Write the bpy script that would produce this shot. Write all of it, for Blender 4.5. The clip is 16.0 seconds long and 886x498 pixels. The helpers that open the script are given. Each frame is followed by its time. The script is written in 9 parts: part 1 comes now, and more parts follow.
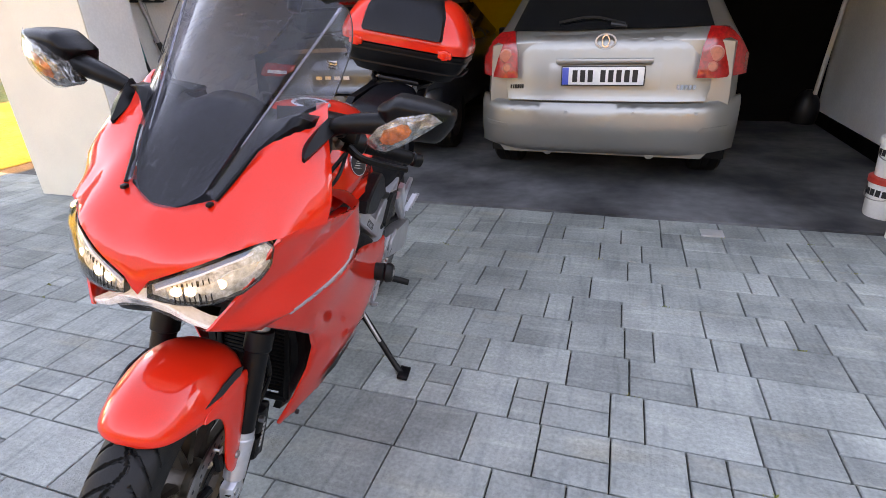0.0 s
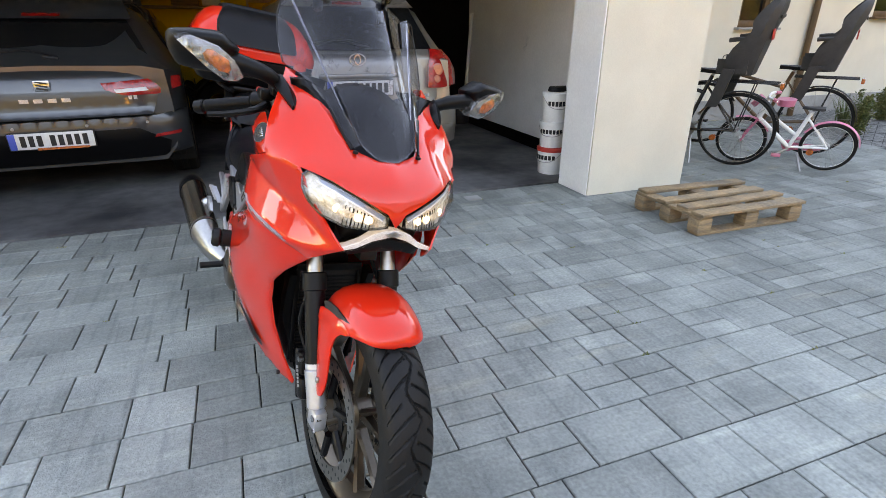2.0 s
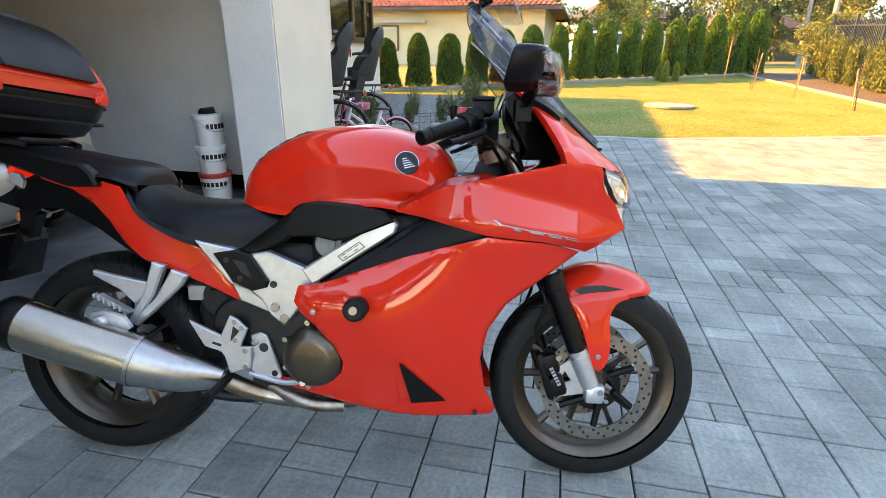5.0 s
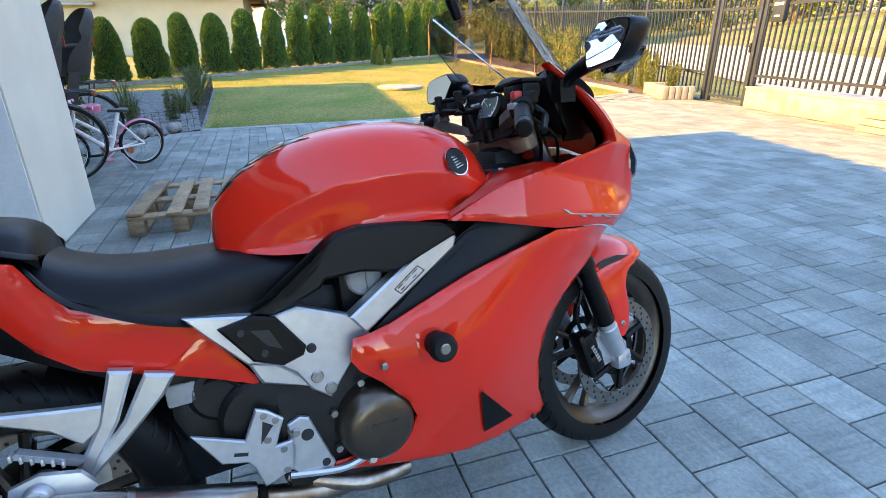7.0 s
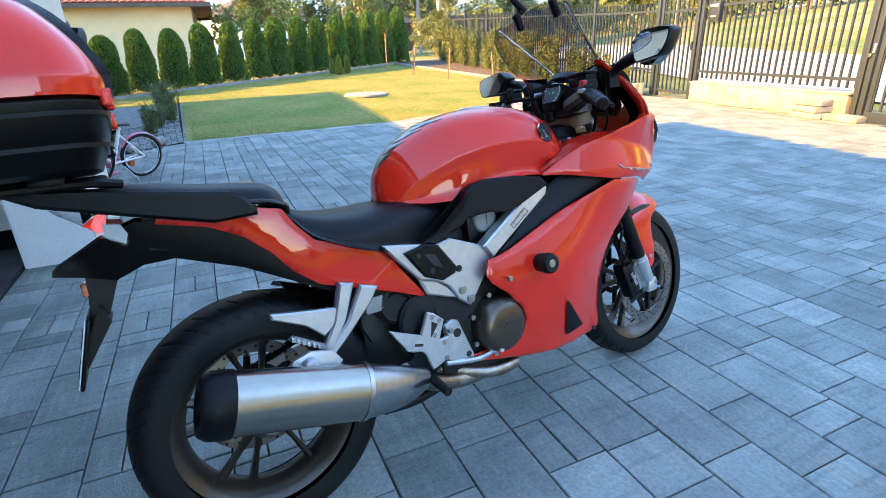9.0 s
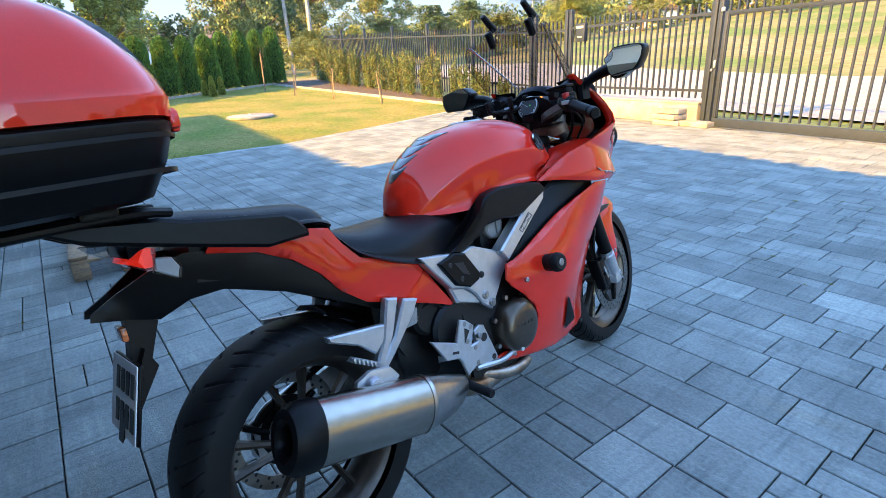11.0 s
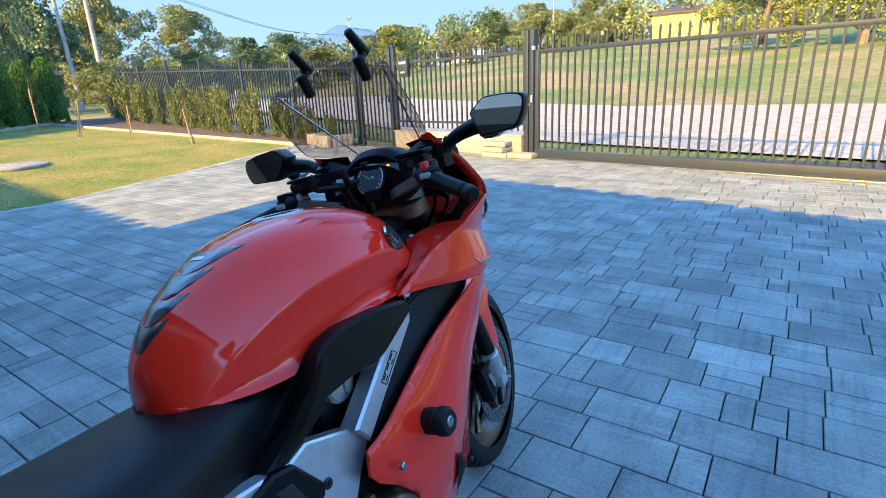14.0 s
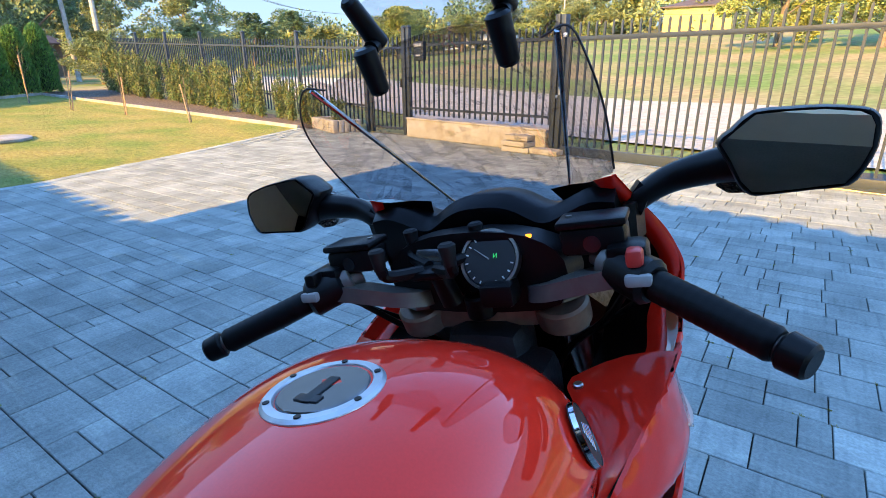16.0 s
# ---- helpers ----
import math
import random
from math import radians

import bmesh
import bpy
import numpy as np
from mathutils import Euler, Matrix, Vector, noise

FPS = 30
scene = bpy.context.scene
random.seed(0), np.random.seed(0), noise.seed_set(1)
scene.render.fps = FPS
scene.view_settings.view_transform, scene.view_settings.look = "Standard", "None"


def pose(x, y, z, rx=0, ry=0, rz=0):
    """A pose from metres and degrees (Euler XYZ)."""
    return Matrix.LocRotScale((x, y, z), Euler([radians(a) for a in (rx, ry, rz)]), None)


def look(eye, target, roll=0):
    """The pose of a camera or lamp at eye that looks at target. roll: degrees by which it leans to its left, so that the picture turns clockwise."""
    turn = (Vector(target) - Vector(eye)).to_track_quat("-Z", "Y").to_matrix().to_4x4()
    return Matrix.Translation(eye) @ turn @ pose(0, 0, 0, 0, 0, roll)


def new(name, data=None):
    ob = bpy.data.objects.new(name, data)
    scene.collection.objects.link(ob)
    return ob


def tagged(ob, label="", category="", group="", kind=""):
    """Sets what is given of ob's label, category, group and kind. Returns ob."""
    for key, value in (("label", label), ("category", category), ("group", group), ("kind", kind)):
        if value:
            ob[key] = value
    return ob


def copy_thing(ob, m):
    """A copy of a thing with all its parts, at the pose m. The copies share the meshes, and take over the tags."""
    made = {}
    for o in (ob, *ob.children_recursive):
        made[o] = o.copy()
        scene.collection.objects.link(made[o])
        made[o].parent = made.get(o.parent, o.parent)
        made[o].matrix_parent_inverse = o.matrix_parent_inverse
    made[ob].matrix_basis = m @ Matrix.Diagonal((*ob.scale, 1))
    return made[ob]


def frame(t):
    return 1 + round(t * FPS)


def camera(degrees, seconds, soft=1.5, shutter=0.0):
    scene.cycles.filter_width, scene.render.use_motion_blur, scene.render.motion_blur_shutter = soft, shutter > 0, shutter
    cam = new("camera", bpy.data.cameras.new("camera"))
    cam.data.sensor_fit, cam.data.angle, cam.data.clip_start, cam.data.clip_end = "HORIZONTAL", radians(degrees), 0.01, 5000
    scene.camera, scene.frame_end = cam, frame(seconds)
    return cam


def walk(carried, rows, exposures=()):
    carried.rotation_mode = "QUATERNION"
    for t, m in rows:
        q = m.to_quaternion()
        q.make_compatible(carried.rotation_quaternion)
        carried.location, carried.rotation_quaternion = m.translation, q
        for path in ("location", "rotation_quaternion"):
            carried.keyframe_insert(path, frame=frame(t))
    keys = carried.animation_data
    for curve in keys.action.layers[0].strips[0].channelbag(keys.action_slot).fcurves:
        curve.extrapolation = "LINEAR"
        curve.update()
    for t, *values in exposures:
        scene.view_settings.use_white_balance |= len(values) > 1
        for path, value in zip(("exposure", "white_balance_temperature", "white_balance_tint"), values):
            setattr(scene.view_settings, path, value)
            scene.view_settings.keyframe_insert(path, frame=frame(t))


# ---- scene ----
from mathutils import geometry

cam = camera(81.0, 16.0, soft=0.8)
PATH = [
    (0, (0.970, -1.287, 1.222), (0.347, 0.527, 0.342), -2.5),
    (0.5, (0.747, -1.490, 1.262), (0.462, 0.427, 0.427), -2.1),
    (1, (0.531, -1.732, 1.266), (0.562, 0.218, 0.460), -2.1),
    (1.5, (0.227, -1.801, 1.217), (0.480, 0.126, 0.396), -1.5),
    (2, (-0.058, -1.785, 1.222), (0.632, 0.026, 0.401), 0.2),
    (2.5, (-0.391, -1.760, 1.240), (0.756, -0.261, 0.473), 1.2),
    (3, (-0.656, -1.583, 1.224), (0.721, -0.33, 0.494), 0.8),
    (3.5, (-0.876, -1.322, 1.226), (0.698, -0.315, 0.513), 1.0),
    (4, (-1.123, -1.068, 1.244), (0.582, -0.295, 0.54), 1.6),
    (4.5, (-1.254, -0.813, 1.202), (0.523, -0.217, 0.505), 1.2),
    (4.7, (-1.282, -0.696, 1.208), (0.517, -0.174, 0.508), 0.9),
    (6.8, (-1.064, 0.169, 1.181), (0.816, -0.357, 0.380), -0.2),
    (7, (-1.050, 0.220, 1.187), (0.805, -0.399, 0.394), -0.4),
    (7.5, (-1.054, 0.396, 1.209), (0.717, -0.458, 0.445), -0.9),
    (8, (-1.123, 0.511, 1.212), (0.619, -0.415, 0.465), -1.1),
    (8.5, (-1.249, 0.621, 1.200), (0.522, -0.238, 0.442), -1.7),
    (9, (-1.322, 0.757, 1.196), (0.479, -0.025, 0.423), -2.2),
    (9.2, (-1.330, 0.826, 1.191), (0.462, 0.023, 0.421), -2.3),
    (11.3, (-1.147, 1.109, 1.210), (0.389, -0.141, 0.482), -2.6),
    (11.5, (-1.143, 1.110, 1.221), (0.360, -0.178, 0.488), -2.6),
    (12, (-1.110, 1.041, 1.223), (0.327, -0.316, 0.484), -2.6),
    (12.5, (-1.040, 0.966, 1.216), (0.322, -0.475, 0.496), -2.5),
    (13, (-0.904, 0.902, 1.235), (0.335, -0.668, 0.563), -2.2),
    (13.5, (-0.798, 0.821, 1.250), (0.326, -0.849, 0.615), -2.3),
    (14, (-0.707, 0.659, 1.249), (0.439, -0.993, 0.609), -2.7),
    (14.5, (-0.639, 0.539, 1.242), (0.602, -1.030, 0.572), -2.8),
    (15, (-0.520, 0.455, 1.238), (0.726, -1.096, 0.535), -1.9),
    (15.5, (-0.314, 0.370, 1.251), (0.844, -1.246, 0.546), -0.4),
    (15.9, (-0.152, 0.332, 1.236), (0.973, -1.326, 0.575), 0.3),
    (16, (-0.128, 0.243, 1.261), (1.000, -1.401, 0.569), -0.2),
]
walk(cam, [(t, look(eye, target, roll)) for t, eye, target, roll in PATH],
     [(0, 4.06, 22500, 31), (1, 3.86, 23000, 26), (2.5, 3.88, 22000, 23), (4.5, 3.7, 17500, 19), (7, 3.48, 9700, 12), (8, 3.28, 9000, 8), (9, 3.58, 8600, 7), (11.5, 3.27, 7900, 8), (12.5, 3.14, 7400, 7), (14, 2.92, 6350, 0), (15.2, 3.08, 6450, 1), (16, 3.08, 6850, 4)])

# ---- world and sun ----
SUN_E = 24.0
sun_dir = Vector((0.07, 1.0, math.tan(radians(SUN_E)))).normalized()
world = bpy.data.worlds.new("world")
scene.world = world
world.use_nodes = True
wn = world.node_tree.nodes
sky = wn.new("ShaderNodeTexSky")
sky.sky_type, sky.sun_disc = "NISHITA", False
sky.sun_elevation, sky.sun_rotation = radians(SUN_E), radians(4.0)
sky.altitude, sky.air_density, sky.dust_density, sky.ozone_density = 800, 0.9, 0.0, 5.0
wn["Background"].inputs["Strength"].default_value = 0.15
world.node_tree.links.new(sky.outputs[0], wn["Background"].inputs["Color"])
sun = new("sun", bpy.data.lights.new("sun", "SUN"))
sun.data.energy, sun.data.angle, sun.data.color = 2.75, radians(0.5), (1.0, 0.565, 0.095)
sun.matrix_world = look(sun_dir * 30, (0, 0, 0))


# ---- materials ----
def mat(name, color, rough=0.5, metal=0.0, coat=0.0, var=0.12, scale=8.0, bump=0.0, bscale=120.0, rand=0.0, island=0.0,
        color2=None, fine=60.0, spec=0.5, stretch=(1, 1, 1), rvar=0.1, coat_rough=0.03, world_pos=False):
    """A surface with variation at two scales; color2 is mixed in by large noise, rand and island vary it from piece to piece."""
    m = bpy.data.materials.new(name)
    m.use_nodes = True
    t = m.node_tree
    n, l = t.nodes, t.links
    b = n["Principled BSDF"]
    b.inputs["Roughness"].default_value, b.inputs["Metallic"].default_value = rough, metal
    b.inputs["Coat Weight"].default_value, b.inputs["Coat Roughness"].default_value = coat, coat_rough
    b.inputs["Specular IOR Level"].default_value = spec
    tc = n.new("ShaderNodeTexCoord")
    mp = n.new("ShaderNodeMapping")
    mp.inputs["Scale"].default_value = stretch
    l.new(n.new("ShaderNodeNewGeometry").outputs["Position"] if world_pos else tc.outputs["Object"], mp.inputs["Vector"])
    big, small = n.new("ShaderNodeTexNoise"), n.new("ShaderNodeTexNoise")
    for x, s, d in ((big, scale, 5), (small, fine, 3)):
        x.inputs["Scale"].default_value, x.inputs["Detail"].default_value = s, d
        l.new(mp.outputs[0], x.inputs["Vector"])
    c1, c2 = Vector(color), Vector(color2) if color2 else Vector(color) * (1 - 2 * var)
    mix = n.new("ShaderNodeMix")
    mix.data_type = "RGBA"
    mix.inputs["A"].default_value, mix.inputs["B"].default_value = (*c1, 1), (*c2, 1)
    ramp = n.new("ShaderNodeMapRange")
    ramp.inputs["From Min"].default_value, ramp.inputs["From Max"].default_value = 0.38, 0.66
    l.new(big.outputs["Fac"], ramp.inputs["Value"])
    l.new(ramp.outputs[0], mix.inputs["Factor"])
    val = n.new("ShaderNodeMapRange")
    val.inputs["From Min"].default_value, val.inputs["From Max"].default_value = 0.3, 0.7
    val.inputs["To Min"].default_value, val.inputs["To Max"].default_value = 1 - var, 1 + var
    l.new(small.outputs["Fac"], val.inputs["Value"])
    last = val.outputs[0]
    for amount, kind, socket in ((rand, "ShaderNodeObjectInfo", "Random"), (island, "ShaderNodeNewGeometry", "Random Per Island")):
        if amount:
            o, r, k = n.new(kind), n.new("ShaderNodeMapRange"), n.new("ShaderNodeMath")
            r.inputs["To Min"].default_value, r.inputs["To Max"].default_value = 1 - amount, 1 + amount
            l.new(o.outputs[socket], r.inputs["Value"])
            k.operation = "MULTIPLY"
            l.new(last, k.inputs[0])
            l.new(r.outputs[0], k.inputs[1])
            last = k.outputs[0]
    mul = n.new("ShaderNodeVectorMath")
    mul.operation = "SCALE"
    l.new(mix.outputs["Result"], mul.inputs[0])
    l.new(last, mul.inputs["Scale"])
    l.new(mul.outputs[0], b.inputs["Base Color"])
    if rvar:
        rr = n.new("ShaderNodeMapRange")
        rr.inputs["To Min"].default_value, rr.inputs["To Max"].default_value = max(0.02, rough * (1 - 2 * rvar)), min(1, rough * (1 + 2 * rvar))
        l.new(big.outputs["Fac"], rr.inputs["Value"])
        l.new(rr.outputs[0], b.inputs["Roughness"])
    if bump:
        g, bp = n.new("ShaderNodeTexNoise"), n.new("ShaderNodeBump")
        g.inputs["Scale"].default_value, g.inputs["Detail"].default_value = bscale, 4
        l.new(mp.outputs[0], g.inputs["Vector"])
        bp.inputs["Strength"].default_value, bp.inputs["Distance"].default_value = bump, 0.01
        l.new(g.outputs["Fac"], bp.inputs["Height"])
        l.new(bp.outputs[0], b.inputs["Normal"])
    return m


def glow(name, color, strength):
    m = mat(name, color, 0.3, var=0.02)
    b = m.node_tree.nodes["Principled BSDF"]
    b.inputs["Emission Color"].default_value, b.inputs["Emission Strength"].default_value = (*color, 1), strength
    return m


def clear(name, tint, ior=1.45, rough=0.0):
    """A thin clear or tinted pane: it lets light straight through and mirrors by Fresnel."""
    m = bpy.data.materials.new(name)
    m.use_nodes = True
    n, l = m.node_tree.nodes, m.node_tree.links
    n.clear()
    out, mx, tr, gl, lw, pw, sc = (n.new("ShaderNode" + k) for k in ("OutputMaterial", "MixShader", "BsdfTransparent", "BsdfGlossy", "LayerWeight", "Math", "MapRange"))
    tr.inputs["Color"].default_value = (*tint, 1)
    gl.inputs["Roughness"].default_value, lw.inputs["Blend"].default_value = rough, 0.5
    pw.operation, pw.inputs[1].default_value = "POWER", 4.0
    base = ((ior - 1) / (ior + 1)) ** 2
    sc.inputs["To Min"].default_value, sc.inputs["To Max"].default_value = base, 0.85
    l.new(lw.outputs["Facing"], pw.inputs[0])
    l.new(pw.outputs[0], sc.inputs["Value"])
    l.new(sc.outputs[0], mx.inputs[0])
    l.new(tr.outputs[0], mx.inputs[1])
    l.new(gl.outputs[0], mx.inputs[2])
    l.new(mx.outputs[0], out.inputs["Surface"])
    return m


M_RED = mat("red_paint", (0.84, 0.025, 0.011), 0.35, coat=1.0, var=0.03, scale=3, fine=400, coat_rough=0.01, spec=0.05)
M_BLACK = mat("black_plastic", (0.003, 0.003, 0.0036), 0.38, var=0.15, bump=0.08, bscale=900, spec=0.2)
M_GLOSSBLACK = mat("gloss_black", (0.008, 0.008, 0.01), 0.18, coat=0.4, var=0.08)
M_SEAT = mat("seat_vinyl", (0.004, 0.0042, 0.006), 0.4, var=0.15, bump=0.1, bscale=900, spec=0.22)
M_RUBBER = mat("rubber", (0.005, 0.005, 0.0055), 0.55, var=0.2, bump=0.08, bscale=300, color2=(0.009, 0.009, 0.009), spec=0.25)
M_GRIP = mat("grip_rubber", (0.0025, 0.0028, 0.0035), 0.45, var=0.1, bump=0.05, bscale=500, spec=0.16)
M_ALU = mat("satin_aluminium", (0.57, 0.59, 0.62), 0.36, 0.75, var=0.06, bump=0.02, bscale=500)
M_CHROME = mat("chrome", (0.62, 0.62, 0.64), 0.08, 1.0, var=0.02)
M_SILVER = mat("bright_silver", (0.4, 0.41, 0.43), 0.25, 0.25, var=0.15, scale=60, coat=0.5)
M_STEEL = mat("brushed_steel", (0.42, 0.41, 0.4), 0.3, 1.0, var=0.08, scale=6, bump=0.02, bscale=400)
M_CAN = mat("exhaust_steel", (0.38, 0.345, 0.3), 0.25, 1.0, var=0.06, scale=4)
M_DISC = mat("brake_disc_steel", (0.27, 0.255, 0.24), 0.33, 1.0, var=0.1, scale=20)
M_RIM = mat("bronze_grey_rim", (0.1, 0.076, 0.06), 0.34, 0.75, var=0.1, coat=0.2)
M_ENGINE = mat("dark_engine_metal", (0.01, 0.01, 0.011), 0.5, 0.3, var=0.25, bump=0.15, bscale=200)
M_BRONZE = mat("bronze_cover", (0.105, 0.077, 0.057), 0.3, 0.8, var=0.08, coat=0.3)
M_CAST = mat("brown_cast_clamp", (0.24, 0.165, 0.12), 0.42, 0.35, var=0.12, bump=0.06, bscale=300)
M_CLIPON = mat("cast_grey_clamp", (0.17, 0.155, 0.145), 0.4, 0.6, var=0.1, bump=0.05, bscale=400)
M_PIPE = mat("exhaust_header_metal", (0.3, 0.2, 0.14), 0.34, 1.0, var=0.2, scale=14, color2=(0.4, 0.36, 0.32))
M_SCREEN = clear("smoked_screen", (0.54, 0.54, 0.59), 1.6)
M_VISOR = clear("clear_visor", (0.78, 0.79, 0.82), 1.45)
M_LENS = clear("clear_lens", (0.93, 0.94, 0.95), 1.4)
M_CARGLASS = mat("dark_car_glass", (0.006, 0.007, 0.008), 0.05, spec=0.7, var=0.05)
M_MIRROR = mat("mirror_silver", (0.72, 0.75, 0.72), 0.01, 1.0, var=0.0, rvar=0)
M_LAMP = glow("lit_headlamp", (1.0, 0.95, 0.84), 0.6)
M_AMBER = mat("amber_lens", (0.7, 0.14, 0.03), 0.15, coat=1, var=0.25, scale=90, bump=0.5, bscale=90)
M_REDLENS = mat("red_lens", (0.5, 0.012, 0.012), 0.12, coat=1, var=0.2, scale=50, bump=0.15, bscale=70)
M_PINKLENS = mat("pale_red_lens", (0.62, 0.16, 0.12), 0.12, coat=1, var=0.2, scale=60, bump=0.2, bscale=80)
M_INDICATOR = mat("indicator_reflector", (0.46, 0.45, 0.43), 0.18, 0.85, var=0.4, scale=80, bump=0.8, bscale=70, color2=(0.1, 0.09, 0.08))
M_CAPDARK = mat("dark_cap_metal", (0.16, 0.165, 0.18), 0.16, 0.9, var=0.08)
M_WHITE = mat("white_paint", (0.8, 0.8, 0.78), 0.4, var=0.04)
M_PLATE = mat("plate_white", (0.72, 0.73, 0.72), 0.35, var=0.05)
M_INK = mat("black_ink", (0.01, 0.01, 0.012), 0.5, var=0.05)
M_BLUE = mat("blue_band", (0.02, 0.09, 0.45), 0.4, var=0.05)
M_SILVERCAR = mat("silver_car_paint", (0.29, 0.285, 0.265), 0.42, 0.7, coat=0.8, var=0.01, fine=900, coat_rough=0.04, rvar=0)
M_GREYCAR = mat("dark_grey_car_paint", (0.045, 0.052, 0.06), 0.3, 0.5, coat=1.0, var=0.04, fine=900)
M_STUCCO = mat("cream_stucco", (0.69, 0.635, 0.525), 0.85, var=0.04, scale=2, bump=0.3, bscale=260, fine=150)
M_WALL = mat("pale_plaster", (0.88, 0.87, 0.84), 0.85, var=0.04, scale=2.5, bump=0.2, bscale=180, color2=(0.82, 0.81, 0.785))
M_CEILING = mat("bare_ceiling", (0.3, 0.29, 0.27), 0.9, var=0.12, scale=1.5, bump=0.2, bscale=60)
M_RENDER = mat("pale_cream_render", (0.5, 0.415, 0.275), 0.9, var=0.04, scale=1.5, bump=0.2, bscale=120)
M_YELLOW = mat("yellow_wall_paint", (0.84, 0.55, 0.02), 0.8, var=0.05, scale=2, bump=0.15, bscale=150)
# black skirting paint, also the colour that stands in for the passage's shade
M_DARKBASE = mat("black_skirting_and_passage_shade", (0.0025, 0.0025, 0.003), 0.7, var=0.1, spec=0.08)
M_GFLOOR = mat("garage_floor", (0.13, 0.135, 0.14), 0.6, var=0.22, scale=1.6, color2=(0.022, 0.024, 0.028), bump=0.1, bscale=90, fine=11)
def paver_mat():
    """Cast concrete with soft streaks that run along or across the single paver, and a few warm ones."""
    m = mat("grey_paver", (0.268, 0.296, 0.28), 0.8, var=0.16, scale=3.2, color2=(0.19, 0.211, 0.201), bump=0.4, bscale=150,
            rand=0.17, island=0.17, fine=75, spec=0.18, world_pos=True)
    n, l = m.node_tree.nodes, m.node_tree.links
    b = n["Principled BSDF"]
    base = b.inputs["Base Color"].links[0].from_socket
    g = n.new("ShaderNodeNewGeometry")
    for k, (sc, sy, warm, lo, hi) in enumerate((((3.0, 26.0, 1.0), 1.0, (1.26, 1.24, 1.2), .52, .74), ((24.0, 2.6, 1.0), 1.3, (0.76, 0.78, 0.8), .52, .72), ((2.2, 7.0, 1.0), 1.0, (1.16, 1.05, .95), .60, .78))):
        mp, tx, rg, mx = (n.new("ShaderNode" + q) for q in ("Mapping", "TexNoise", "MapRange", "Mix"))
        mp.inputs["Scale"].default_value = sc
        mp.inputs["Location"].default_value = (7.1 * k, 3.3 * k, 0)
        l.new(g.outputs["Position"], mp.inputs["Vector"])
        l.new(mp.outputs[0], tx.inputs["Vector"])
        tx.inputs["Scale"].default_value, tx.inputs["Detail"].default_value = sy, 4
        rg.inputs["From Min"].default_value, rg.inputs["From Max"].default_value = lo, hi
        l.new(tx.outputs["Fac"], rg.inputs["Value"])
        mx.data_type, mx.blend_type = "RGBA", "MULTIPLY"
        l.new(rg.outputs[0], mx.inputs["Factor"])
        l.new(base, mx.inputs["A"])
        mx.inputs["B"].default_value = (*warm, 1)
        base = mx.outputs["Result"]
    l.new(base, b.inputs["Base Color"])
    return m


M_PAVER = paver_mat()
M_SAND = mat("joint_sand", (0.04, 0.04, 0.038), 0.95, var=0.25, scale=30, bump=0.3, bscale=200)
M_CONCRETE = mat("light_concrete", (0.28, 0.275, 0.27), 0.9, var=0.16, scale=5, bump=0.3, bscale=120, color2=(0.22, 0.2, 0.17))
M_WOOD = mat("pallet_wood", (0.36, 0.22, 0.12), 0.75, var=0.25, scale=7, color2=(0.2, 0.145, 0.1), bump=0.3, bscale=70, stretch=(1, 1, 6), rand=0.15)
M_PALEWOOD = mat("pale_pine", (0.55, 0.44, 0.3), 0.7, var=0.2, scale=7, color2=(0.42, 0.31, 0.19), bump=0.2, bscale=70, stretch=(1, 1, 0.15))
M_TRUNK = mat("bark", (0.16, 0.12, 0.085), 0.9, var=0.25, scale=12, bump=0.6, bscale=40)
M_THUJA = mat("thuja_green", (0.045, 0.12, 0.02), 0.65, var=0.3, scale=9, color2=(0.085, 0.155, 0.022), island=0.4)
M_YOUNG = mat("young_conifer_green", (0.16, 0.21, 0.03), 0.65, var=0.3, scale=12, color2=(0.22, 0.2, 0.04), island=0.3)
M_SHRUB = mat("shrub_green", (0.05, 0.095, 0.025), 0.65, var=0.3, scale=6, color2=(0.13, 0.12, 0.035), island=0.4)
M_LEAF = mat("tree_leaves", (0.135, 0.175, 0.06), 0.65, var=0.25, scale=0.8, color2=(0.165, 0.165, 0.07), island=0.4)
M_LEAFDARK = mat("dark_tree_leaves", (0.05, 0.1, 0.045), 0.7, var=0.25, scale=0.8, color2=(0.1, 0.125, 0.05), island=0.4)
M_LEAFYELLOW = mat("yellow_leaves", (0.2, 0.215, 0.055), 0.65, var=0.25, scale=1.0, color2=(0.14, 0.18, 0.05), island=0.4)
M_LAWN = mat("lawn", (0.24, 0.21, 0.07), 0.95, var=0.3, scale=0.9, color2=(0.14, 0.18, 0.045), bump=0.9, bscale=45, fine=16, spec=0.1)
M_BLADE = mat("grass_blades", (0.255, 0.22, 0.075), 0.85, var=0.25, scale=0.9, color2=(0.15, 0.19, 0.05), island=0.2, spec=0.1)
M_FIELD = mat("field_grass", (0.1, 0.155, 0.045), 0.95, var=0.25, scale=0.16, color2=(0.25, 0.2, 0.12), bump=0.8, bscale=9, fine=2.5, spec=0.1)
M_GRAVEL = mat("white_gravel", (0.36, 0.34, 0.31), 0.95, var=0.25, scale=3, color2=(0.27, 0.255, 0.23), bump=0.8, bscale=40, fine=30, spec=0.2)
M_BEDGRAVEL = mat("grey_bed_gravel", (0.2, 0.205, 0.2), 0.95, var=0.4, scale=14, color2=(0.09, 0.095, 0.095), bump=1.0, bscale=35, fine=38, spec=0.2)
M_FENCE = mat("anthracite_steel", (0.022, 0.031, 0.046), 0.55, 0.0, var=0.08, scale=5, spec=0.3)
